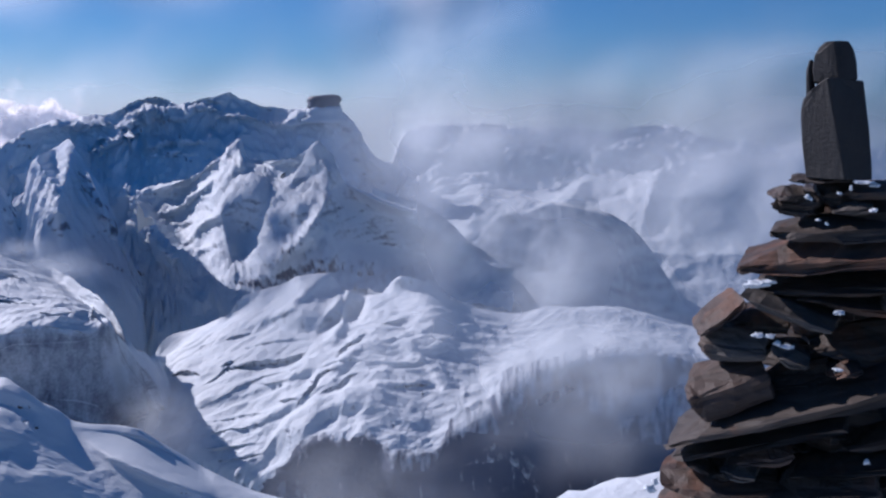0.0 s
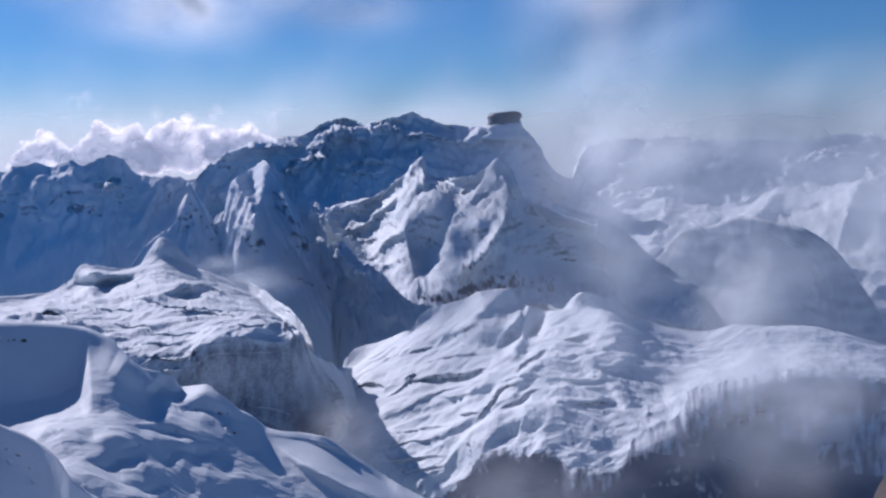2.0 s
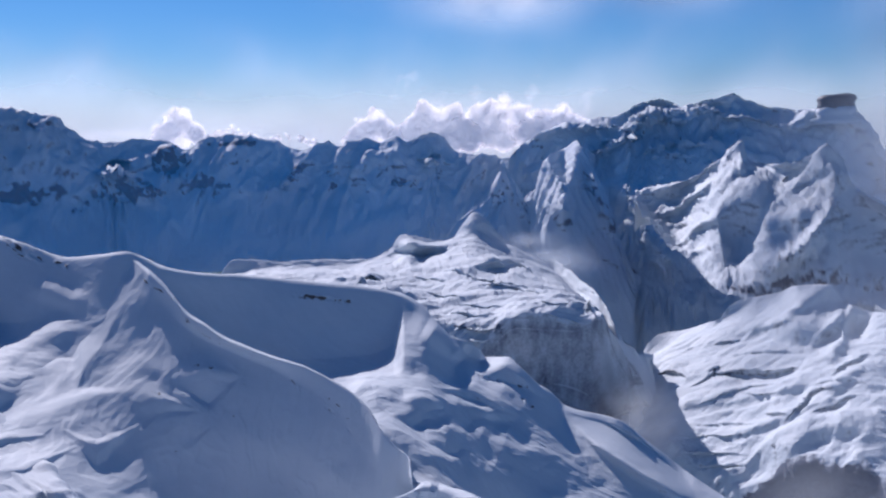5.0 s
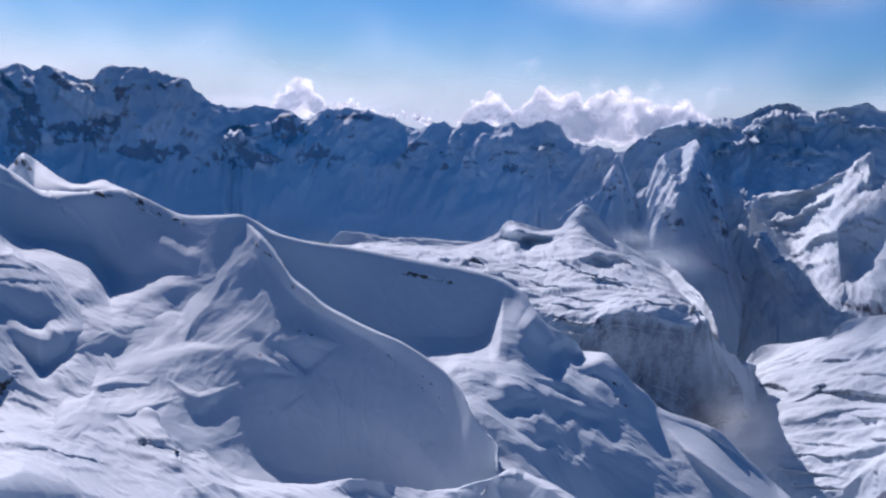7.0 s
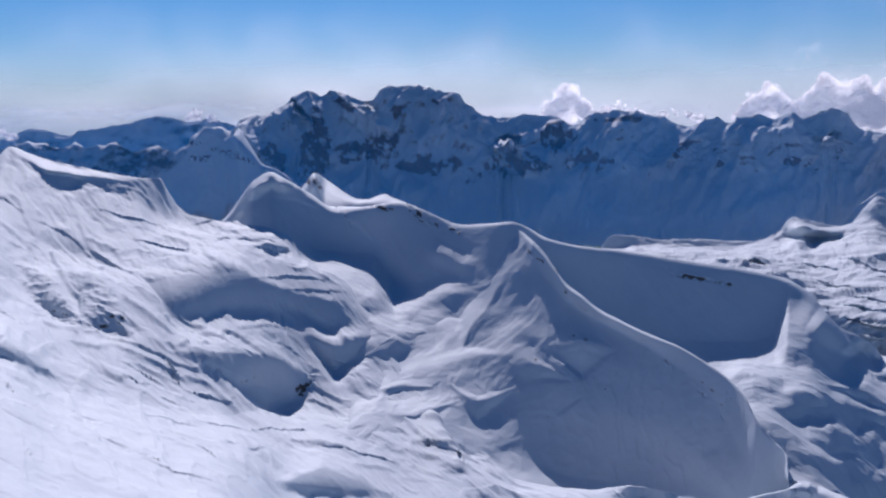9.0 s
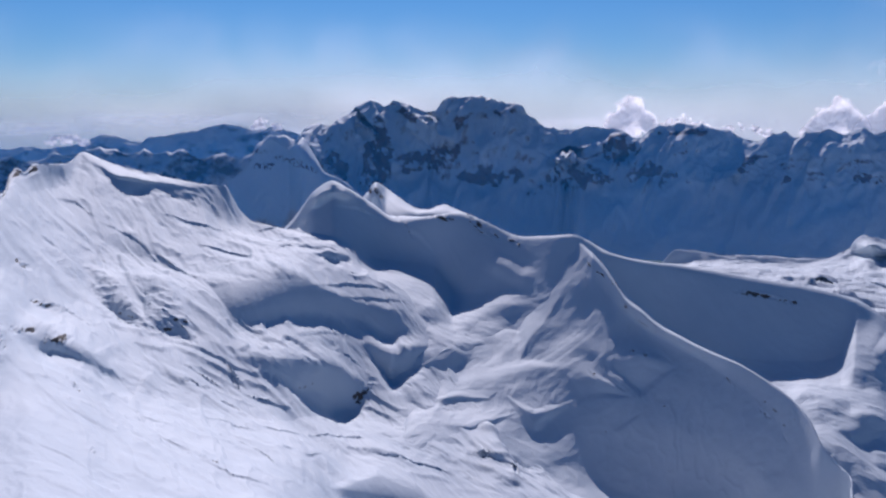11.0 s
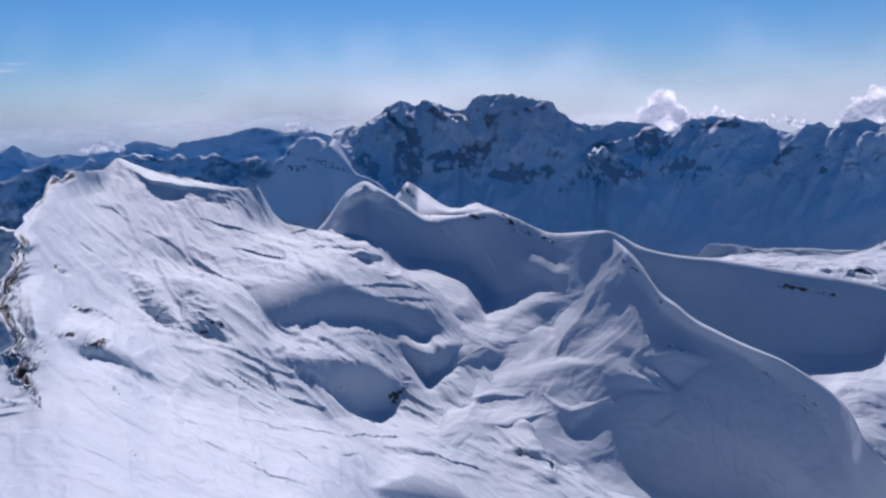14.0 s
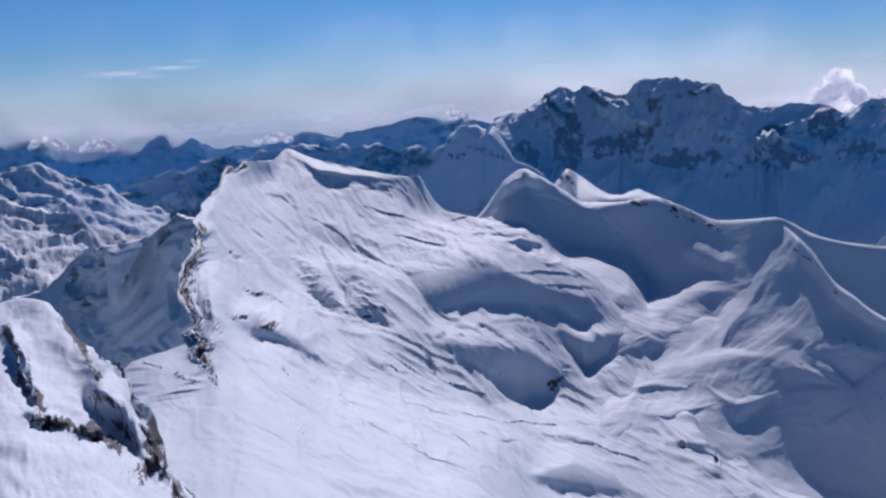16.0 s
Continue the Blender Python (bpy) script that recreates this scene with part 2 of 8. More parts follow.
def press_scarps(name, az, r, z, seed, cells):
    """The flank with its scarps pressed into it, how much rock they show, and how calm the snow lies on them."""
    rock, calm = np.zeros(r.shape), np.ones(r.shape)
    AZ = np.broadcast_to(az, r.shape)
    rise = np.degrees(np.arctan2(z - EYE, r))
    uneven = fbm(AZ / 0.8, rise / 0.8, 3, seed + 31, 0.5)
    for upper, lower, steep, reach, stony, ragged, share in SCARPS.get(name, ()):
        u, l = np.array(upper), np.array(lower)
        top, low = np.interp(az, u[:, 0], u[:, 1]), np.interp(az, l[:, 0], l[:, 1])
        gap = top - low
        gap[(az < max(u[0, 0], l[0, 0])) | (az > min(u[-1, 0], l[-1, 0]))] = 0
        on = np.nonzero(gap > 0.01)[0]
        if not len(on):
            continue
        near = np.array([np.interp(low[k], rise[::-1, k], r[::-1, k]) for k in on])
        far = np.array([np.interp(top[k], rise[::-1, k], r[::-1, k]) for k in on])
        drop = steep * np.maximum(far - near, 0)
        e = rise[:, on]
        e = e + ragged * uneven[:, on] * np.clip(gap[on], 0, 1) * (1 - np.clip(np.minimum(e - low[on], top[on] - e) / 0.5, 0, 1))
        t = np.clip((e - low[on]) / gap[on], 0, 1)
        t = 0.5 * t + 0.5 * t * t * (3 - 2 * t) if cells < 0.08 else 0.4 * t + 0.6 * (1 - (1 - t) ** 2)
        under, over = np.clip(1 - (low[on] - e) / reach, 0, 1) ** 2, np.clip(1 - (e - top[on]) / reach, 0, 1) ** 2
        shift = drop * np.where(e < low[on], share * under, np.where(e > top[on], (share - 1) * over, share - t))
        n = int(min(14, round(cells * gap.max() / (az[1] - az[0]))))
        wide = np.arange(max(0, on[0] - 2 * n), min(len(az), on[-1] + 2 * n + 1))
        push = np.zeros((len(r), len(wide)))
        push[:, on - wide[0]] = shift * np.sin(np.pi * np.clip((on - on[0] + 1) / (len(on) + 1), 0, 1)) ** 0.4 / r[:, on]
        k = 1 + (blur(push, n) if n else push)
        z[:, wide], r[:, wide] = EYE + (z[:, wide] - EYE) * k, r[:, wide] * k
        inside = np.clip(np.minimum(e - low[on], top[on] - e) / 0.08 + 0.5, 0, 1)
        rock[:, on] = np.maximum(rock[:, on], stony * inside)
        if -1.5 < steep < 0 and cells < 0.08:
            continue
        calm[:, on] = np.minimum(calm[:, on], 1 - 0.93 * np.clip(np.minimum(e - low[on], top[on] - e) / 0.5, 0, 1))
    return r, z, rock, calm


SHAPES = {}


def sample(name, az, rise):
    """How far off the flank is at each bearing and rise."""
    at, r, e = SHAPES[name]
    out = np.empty(rise.shape)
    for k, a in enumerate(az):
        j = int(np.clip(np.searchsorted(at, a), 0, len(at) - 1))
        out[:, k] = np.interp(rise[:, k], e[::-1, j], r[::-1, j])
    return out


def massif(name, lines, material, step=0.08, row=0.08, back=(180, 0.8), relief=(), bare=(0.0, 1.0, 0.25), seed=1, fade=None, strata=22, plan=False, crag=6.0, tuck=None, cells=0.06, rim=None, dusted=False):
    """A mountain flank: it falls from its crest line, through the lines below it, to its foot; behind the crest it
    falls away again.
    relief: (kind, wavelength, height, stretch downhill, lean); on a plan the lean turns the grain, in radians. fade:
    how strong the relief is at each line.
    bare: rock exposure: base, how much steepness adds, how much chance adds. crag: how rough the bare rock is, in
    metres.
    tuck: another flank that this one's crest melts into, up to which bearing, and over how many degrees. cells: how
    soft the edges of its scarps are. rim: the bearing of a side edge, and over how many degrees the relief grows from
    it.
    dusted: its scarps show rock evenly, through a dusting of snow; the rock's tone also carries the cliffs' shade."""
    lo, hi = lines[0][0][0][0], lines[0][0][-1][0]
    az = np.arange(lo, hi + step * 0.5, step)
    R = [smooth(d, az) for _, d in lines]
    Z = [EYE + r * np.tan(np.radians(smooth(e, az))) for r, (e, _) in zip(R, lines)]
    F = [np.full(az.shape, f) for f in (fade or [1.0] * len(lines))]
    rr, zz, ff = [], [], []
    for k in range(len(lines) - 1):
        mean = np.mean(np.abs(np.degrees(np.arctan2(Z[k] - EYE, R[k]) - np.arctan2(Z[k + 1] - EYE, R[k + 1]))))
        count = max(5, int(mean / row)) if k < len(lines) - 2 else max(5, int(mean / row / 2))
        for i in range(count + (k == len(lines) - 2)):
            t = i / count
            ff.append(F[k] + (F[k + 1] - F[k]) * t)
            for grid, out in ((R, rr), (Z, zz)):
                p1, p2 = grid[k], grid[k + 1]
                p0 = grid[k - 1] if k else 2 * p1 - p2
                p3 = grid[k + 2] if k + 2 < len(grid) else 2 * p2 - p1
                lin = p1 + (p2 - p1) * t
                cur = p1 + 0.5 * t * (p2 - p0 + t * (2 * p0 - 5 * p1 + 4 * p2 - p3 + t * (3 * (p1 - p2) + p3 - p0)))
                out.append(0.4 * lin + 0.6 * cur)
    r, z, w = np.array(rr), np.array(zz), np.array(ff)
    shown = show_rocks(name, np.broadcast_to(az, r.shape), np.degrees(np.arctan2(z - EYE, r)))
    r, z = press_ribs(name, np.broadcast_to(az, r.shape), r, z, plan)
    if tuck:
        other, limit, width = tuck
        rise = np.degrees(np.arctan2(z - EYE, r))
        k = np.clip((rise[:1] - rise) / width, 0, 1)
        k = 1 - (1 - k * k * (3 - 2 * k)) * np.clip((limit - az) / 1.2, 0, 1)
        q = sample(other, az, rise)
        r = q + 5 - 7 * k + (r - q) * k
        z = EYE + r * np.tan(np.radians(rise))
    r, z, stony, calm = press_scarps(name, az, r, z, seed, cells)
    shown, w = shown if dusted else np.maximum(shown, stony), w * calm
    if rim:
        w = w * np.clip((az - rim[0]) / rim[1], 0.15, 1)
    SHAPES[name] = az, r, np.degrees(np.arctan2(z - EYE, r))
    d, fall = back
    br = [r[0] + d * f for f in (1.0, 0.5, 0.2, 0.06)]
    bz = [z[0] - d * f * fall for f in (1.0, 0.5, 0.2, 0.06)]
    r, z, w = np.vstack([br, r]), np.vstack([bz, z]), np.vstack([w[:1]] * 4 + [w])
    AZ = np.broadcast_to(np.radians(az), r.shape)
    if rim:
        e = np.degrees(np.arctan2(z - EYE, r))
        AZ = AZ + np.radians(1.1 * fbm(e / 2.2, 0 * e + 3.3, 4, seed + 51, 0.6) * np.clip(1 - (az - rim[0]) / 2.5, 0, 1) ** 1.5)
    x, y = r * np.sin(AZ), r * np.cos(AZ)
    s = AZ * np.mean(r)
    h = np.cumsum(np.vstack([np.zeros((1, len(az))), np.hypot(np.diff(r, axis=0), np.diff(z, axis=0))]), axis=0)
    x0, y0 = x, y
    n = normals(x, y, z)
    for k, (kind, wave, height, stretch, lean) in enumerate(relief):
        warp = 0.35 * perlin(s / wave / 2.3, h / wave / 2.3 / stretch, seed + 40 + k)
        u, v = (s + lean * h) / wave + warp, h / wave / stretch + warp
        if plan:
            c, q = math.cos(lean), math.sin(lean)
            warp = 0.45 * perlin(x0 / wave / 2.1, y0 / wave / 2.1, seed + 40 + k)
            u, v = (x0 * c + y0 * q) / wave + warp, (y0 * c - x0 * q) / wave / stretch + warp
        f = ridged(u, v, 5, seed + 9 * k) if kind == "ridge" else ridged(u, v, 2, seed + 9 * k, 0.35) if kind == "drift" else terrace(u, v, seed + 9 * k) if kind == "terrace" else fbm(u, v, 5, seed + 9 * k, 0.52 if kind == "crisp" else (0.36 if plan else 0.5) if kind == "rough" else 0.3)
        f = f * height * (w if wave > 40 or dusted or not plan else np.minimum(1, 1.6 * w + 0.15))
        x, y, z = x + n[..., 0] * f, y + n[..., 1] * f, z + n[..., 2] * f
    full = np.vstack([np.zeros((4, len(az))), shown])
    f = crag * full * ridged(s / crag / 3.2, h / crag / 5, 4, seed + 60)
    x, y, z = x + n[..., 0] * f, y + n[..., 1] * f, z + n[..., 2] * f
    n = normals(x, y, z)
    base, steep, chance = bare
    grain = (strata, strata * 2.5) if dusted else (strata * 4, strata)
    exposed = base + steep * (1 - n[..., 2]) + chance * fbm(s / grain[0], z / grain[1], 4, seed + 77, 0.6)
    exposed = exposed + full * np.clip(0.75 + 0.9 * fbm(s / strata, z / strata, 4, seed + 78, 0.6), 0, 1.2) + np.clip(full - 1.1, 0, 1)
    # Even rock cover, which also paints the shade of the cliffs.
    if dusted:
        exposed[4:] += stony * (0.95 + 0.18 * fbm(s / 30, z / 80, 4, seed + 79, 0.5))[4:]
    return sheet(name, x, y, z, exposed, material)


def flank(name, label, *args, **keys):
    return tagged(new(name, massif(name, *args, **keys)), label, "mountain", kind="structure")


# ---- the lie of the land ----
FAR_RANGE_CREST_RISE = [(-41.6, -1.46), (-39.2, -1.22), (-37.5, -1.53), (-35.8, -1.39), (-34.7, -1.80), (-32.4, -1.97), (-30.5, -1.95), (-29.7, -1.67), (-28.9, -1.27), (-28.3, -1.88), (-27.5, -1.53), (-26.8, -1.96), (-25.8, -2.21), (-23.9, -2.18), (-22.2, -1.87), (-20.2, -1.57), (-18.9, -1.90), (-17.2, -1.38), (-15.6, -1.19), (-13.5, -0.95), (-12.2, -1.20), (-10.2, -1.36), (-8.8, -1.61), (-6.9, -2.03)]
FAR_RANGE_CREST_DIST = [(-41.6, 4900), (-6.9, 4900)]
FAR_RANGE_FALL_1_RISE = [(-41.6, -2.16), (-39.1, -2.09), (-36.6, -2.21), (-34.1, -2.54), (-31.6, -2.66), (-29.1, -2.48), (-26.6, -2.71), (-24.1, -2.88), (-21.6, -2.57), (-19.1, -2.56), (-16.6, -2.08), (-14.1, -1.86), (-11.6, -1.95), (-9.1, -2.27)]
FAR_RANGE_FALL_1_DIST = [(-41.6, 4840), (-9.1, 4840)]
FAR_RANGE_FALL_2_RISE = [(-44.0, -6.50), (-4.0, -6.50)]
FAR_RANGE_FALL_2_DIST = [(-44.0, 4600), (-4.0, 4600)]
FAR_RANGE = [(FAR_RANGE_CREST_RISE, FAR_RANGE_CREST_DIST), (FAR_RANGE_FALL_1_RISE, FAR_RANGE_FALL_1_DIST), (FAR_RANGE_FALL_2_RISE, FAR_RANGE_FALL_2_DIST)]
DARK_PEAKS_CREST_RISE = [(-40.5, -3.39), (-36.0, -2.80), (-33.1, -3.57), (-32.1, -5.37), (-31.1, -4.25), (-30.1, -3.58), (-28.8, -3.08), (-27.9, -3.33), (-27.1, -3.25), (-25.6, -2.55), (-24.6, -2.87), (-22.3, -2.40), (-20.3, -2.50), (-17.6, -2.63), (-15.6, -2.65), (-13.6, -2.81), (-10.9, -2.93)]
DARK_PEAKS_CREST_DIST = [(-40.5, 4100), (-10.9, 4100)]
DARK_PEAKS_FALL_1_RISE = [(-40.5, -4.19), (-38.0, -3.87), (-35.5, -3.98), (-33.0, -4.60), (-30.5, -4.66), (-28.0, -4.10), (-25.5, -3.67), (-23.0, -3.38), (-20.5, -3.32), (-18.0, -3.41), (-15.5, -3.50), (-13.0, -3.64)]
DARK_PEAKS_FALL_1_DIST = [(-40.5, 4030), (-13.0, 4030)]
DARK_PEAKS_FALL_2_RISE = [(-44.0, -7.50), (-8.0, -7.50)]
DARK_PEAKS_FALL_2_DIST = [(-44.0, 3800), (-8.0, 3800)]
DARK_PEAKS = [(DARK_PEAKS_CREST_RISE, DARK_PEAKS_CREST_DIST), (DARK_PEAKS_FALL_1_RISE, DARK_PEAKS_FALL_1_DIST), (DARK_PEAKS_FALL_2_RISE, DARK_PEAKS_FALL_2_DIST)]
VALLEY_HILLS_CREST_RISE = [(-41.8, -3.72), (-37.8, -4.27), (-36.8, -4.92), (-35.4, -5.35), (-34.0, -5.40), (-33.3, -6.23), (-32.8, -7.81), (-31.6, -10.18), (-29.5, -11.70)]
VALLEY_HILLS_CREST_DIST = [(-41.8, 3000), (-29.5, 3000)]
VALLEY_HILLS_FALL_1_RISE = [(-41.8, -5.12), (-39.3, -5.38), (-36.8, -6.07), (-34.3, -7.53), (-31.8, -10.89)]
VALLEY_HILLS_FALL_1_DIST = [(-41.8, 2880), (-31.8, 2880)]
VALLEY_HILLS_FALL_2_RISE = [(-44.0, -12.00), (-22.0, -12.00)]
VALLEY_HILLS_FALL_2_DIST = [(-44.0, 2400), (-22.0, 2500)]
VALLEY_HILLS = [(VALLEY_HILLS_CREST_RISE, VALLEY_HILLS_CREST_DIST), (VALLEY_HILLS_FALL_1_RISE, VALLEY_HILLS_FALL_1_DIST), (VALLEY_HILLS_FALL_2_RISE, VALLEY_HILLS_FALL_2_DIST)]
VALLEY_FLOOR_HILLS_CREST_RISE = [(-41.8, -2.93), (-37.7, -2.99), (-36.2, -2.54), (-35.1, -2.86), (-34.0, -3.63), (-32.3, -4.07), (-31.1, -4.80), (-29.0, -5.86)]
VALLEY_FLOOR_HILLS_CREST_DIST = [(-41.8, 3700), (-29.0, 3700)]
VALLEY_FLOOR_HILLS_FALL_1_RISE = [(-41.8, -3.75), (-39.3, -3.77), (-36.8, -3.75), (-34.3, -4.27), (-31.8, -5.24), (-29.3, -6.54)]
VALLEY_FLOOR_HILLS_FALL_1_DIST = [(-41.8, 3580), (-29.3, 3580)]
VALLEY_FLOOR_HILLS_FALL_2_RISE = [(-44.0, -9.00), (-22.0, -9.00)]
VALLEY_FLOOR_HILLS_FALL_2_DIST = [(-44.0, 3100), (-22.0, 3100)]
VALLEY_FLOOR_HILLS = [(VALLEY_FLOOR_HILLS_CREST_RISE, VALLEY_FLOOR_HILLS_CREST_DIST), (VALLEY_FLOOR_HILLS_FALL_1_RISE, VALLEY_FLOOR_HILLS_FALL_1_DIST), (VALLEY_FLOOR_HILLS_FALL_2_RISE, VALLEY_FLOOR_HILLS_FALL_2_DIST)]
SIDE_SLOPE_CREST_RISE = [(-42.4, -8.29), (-38.4, -9.62), (-36.7, -9.74), (-35.4, -8.81), (-34.7, -8.00), (-33.9, -7.51), (-32.9, -7.35), (-32.0, -7.31), (-30.1, -6.92), (-29.0, -5.93), (-28.6, -5.63), (-28.1, -5.87), (-27.4, -5.98)]
SIDE_SLOPE_CREST_DIST = [(-42.4, 1700), (-38.4, 1700), (-36.7, 1500), (-33.9, 1500), (-32.9, 1180), (-32.0, 1140), (-30.1, 1085), (-28.1, 1005), (-27.4, 995)]
SIDE_SLOPE_FALL_1_RISE = [(-42.6, -10.05), (-38.5, -10.62), (-36.8, -11.16), (-34.1, -9.27), (-32.2, -9.48), (-30.3, -9.34), (-28.8, -8.17), (-27.6, -8.27)]
SIDE_SLOPE_FALL_1_DIST = [(-42.6, 1629), (-38.5, 1658), (-36.8, 1470), (-34.1, 1465), (-32.2, 1116), (-30.3, 1059), (-28.8, 1004), (-27.6, 971)]
SIDE_SLOPE_FALL_2_RISE = [(-42.9, -12.39), (-38.8, -13.05), (-34.4, -13.69), (-31.3, -14.09), (-28.0, -13.16)]
SIDE_SLOPE_FALL_2_DIST = [(-42.9, 1528), (-38.8, 1550), (-34.4, 1329), (-31.3, 1015), (-28.0, 909)]
SIDE_SLOPE_FALL_3_RISE = [(-44.0, -20.00), (-24.0, -20.00)]
SIDE_SLOPE_FALL_3_DIST = [(-44.0, 1225), (-24.0, 784)]
SIDE_SLOPE = [(SIDE_SLOPE_CREST_RISE, SIDE_SLOPE_CREST_DIST), (SIDE_SLOPE_FALL_1_RISE, SIDE_SLOPE_FALL_1_DIST), (SIDE_SLOPE_FALL_2_RISE, SIDE_SLOPE_FALL_2_DIST), (SIDE_SLOPE_FALL_3_RISE, SIDE_SLOPE_FALL_3_DIST)]
GREAT_WALL_CREST_RISE = [(-22.0, -4.60), (-15.4, -4.88), (-13.7, -3.87), (-12.2, -2.06), (-11.4, -1.68), (-10.2, -1.96), (-9.7, -1.25), (-7.9, -0.82), (-6.5, 0.08), (-5.6, 0.47), (-4.9, 0.17), (-4.1, 0.52), (-3.4, 0.29), (-2.2, -0.15), (-1.2, 0.50), (-0.0, 0.75), (1.4, 0.48), (2.8, 0.23), (3.8, -0.44), (5.0, -1.11), (6.1, -1.29), (7.5, -1.06), (9.0, -1.14), (10.0, -1.64), (10.8, -0.99), (12.1, -0.83), (13.7, -1.07), (15.3, -1.40), (16.4, -1.66), (18.1, -1.19), (18.9, -1.51), (20.3, -0.97), (21.2, -1.29), (22.1, -0.95), (22.7, -1.23), (23.5, -0.86), (24.1, -0.74), (25.0, -0.99), (25.8, -2.12), (27.2, -2.19), (28.9, -2.26), (31.2, -2.25), (33.9, -2.44), (39.0, -2.53)]
GREAT_WALL_CREST_DIST = [(-22.0, 4150), (-9.7, 4150), (-7.9, 4300), (-1.2, 4300), (-0.0, 4400), (9.0, 4400), (10.0, 4450), (25.8, 4450), (27.2, 4500), (39.0, 4500)]
GREAT_WALL_FALL_1_RISE = [(-22.0, -5.56), (-19.5, -5.61), (-17.0, -5.71), (-14.5, -5.24), (-12.0, -3.46), (-9.5, -2.18), (-7.0, -1.26), (-4.5, -0.75), (-2.0, -0.90), (0.5, -0.52), (3.0, -1.03), (5.5, -2.09), (8.0, -2.11), (10.5, -2.10), (13.0, -2.03), (15.5, -2.35), (18.0, -2.25), (20.5, -2.09), (23.0, -2.02), (25.5, -2.64), (28.0, -3.12), (30.5, -3.18), (33.0, -3.28), (35.5, -3.37), (38.0, -3.42)]
GREAT_WALL_FALL_1_DIST = [(-22.0, 4060), (-12.0, 4060), (-9.5, 4073), (-7.0, 4210), (-2.0, 4210), (0.5, 4310), (8.0, 4310), (10.5, 4360), (25.5, 4360), (28.0, 4410), (38.0, 4410)]
GREAT_WALL_FALL_2_RISE = [(-15.4, -5.84), (-10.6, -4.44), (-5.3, -4.16), (-0.6, -4.44), (6.1, -4.29), (12.8, -4.49), (19.2, -4.23), (25.2, -4.63), (31.2, -5.08), (39.0, -5.90)]
GREAT_WALL_FALL_2_DIST = [(-15.4, 4000), (-10.6, 4000), (-5.3, 4060), (-0.6, 4120), (12.8, 4180), (19.2, 4250), (25.2, 4250), (31.2, 4200), (39.0, 4200)]
GREAT_WALL_FALL_3_RISE = [(-15.5, -7.78), (-7.5, -8.12), (-0.7, -8.69), (6.1, -8.88), (12.9, -8.81), (19.3, -8.76), (25.4, -8.80), (31.1, -8.47), (38.9, -9.27)]
GREAT_WALL_FALL_3_DIST = [(-15.5, 3690), (-7.5, 3690), (-0.7, 3780), (6.1, 3800), (12.9, 3860), (19.3, 3880), (38.9, 3880)]
GREAT_WALL = [(GREAT_WALL_CREST_RISE, GREAT_WALL_CREST_DIST), (GREAT_WALL_FALL_1_RISE, GREAT_WALL_FALL_1_DIST), (GREAT_WALL_FALL_2_RISE, GREAT_WALL_FALL_2_DIST), (GREAT_WALL_FALL_3_RISE, GREAT_WALL_FALL_3_DIST)]
SUMMIT_MASSIF_CREST_RISE = [(28.4, -7.00), (28.9, -2.33), (30.3, -1.09), (32.0, -0.39), (33.3, -0.15), (35.0, 0.08), (35.8, 0.53), (37.3, 1.00), (39.0, 0.63), (40.7, 1.09), (41.6, 1.39), (42.6, 0.98), (43.9, 0.68), (45.2, 0.42), (46.2, 0.47), (48.0, 0.39), (49.1, -1.05), (49.3, -1.44), (50.9, -2.68), (52.0, -0.84), (54.6, -0.49), (56.7, -0.35), (59.7, -0.60), (63.3, -0.58), (66.5, -0.43), (69.1, -1.00), (74.0, -1.58), (100.0, -1.50)]
SUMMIT_MASSIF_CREST_DIST = [(28.4, 4250), (28.9, 4300), (35.8, 4300), (37.3, 4400), (49.1, 4400), (49.3, 4500), (50.9, 4400), (52.0, 4500), (74.0, 4500), (100.0, 4300)]
SUMMIT_MASSIF_FALL_1_RISE = [(28.4, -7.50), (30.9, -1.70), (33.4, -0.66), (35.9, -0.08), (38.4, 0.26), (40.9, 0.45), (43.4, 0.30), (45.9, -0.05), (48.4, -1.13), (50.9, -3.15), (53.4, -1.46), (55.9, -0.98), (58.4, -0.99), (60.9, -1.09), (63.4, -1.08), (65.9, -1.08), (68.4, -1.34), (70.9, -1.71), (73.4, -2.00), (75.9, -2.07), (78.4, -2.07), (80.9, -2.06), (83.4, -2.05), (85.9, -2.04), (88.4, -2.04), (90.9, -2.03), (93.4, -2.02), (95.9, -2.01), (98.4, -2.01)]
SUMMIT_MASSIF_FALL_1_DIST = [(28.4, 4215), (30.9, 4265), (35.9, 4269), (38.4, 4365), (50.9, 4367), (53.4, 4465), (73.4, 4465), (98.4, 4277)]
SUMMIT_MASSIF_FALL_2_RISE = [(28.4, -8.00), (30.5, -2.70), (33.9, -1.94), (37.3, -1.84), (40.7, -1.73), (43.9, -1.78), (47.2, -2.32), (50.3, -3.64), (54.7, -3.10), (64.7, -3.01), (74.1, -3.47), (100.0, -3.50)]
SUMMIT_MASSIF_FALL_2_DIST = [(28.4, 4181), (30.5, 4245), (33.9, 4162), (37.3, 4176), (40.7, 4200), (43.9, 4212), (47.2, 4235), (50.3, 4297), (54.7, 4321), (64.7, 4317), (74.1, 4351), (100.0, 4169)]
SUMMIT_MASSIF_FALL_3_RISE = [(28.4, -9.50), (30.4, -6.76), (33.8, -8.19), (37.2, -9.93), (40.6, -11.29), (47.3, -11.19), (54.7, -8.52), (64.9, -9.00), (74.4, -8.56), (100.0, -8.50)]
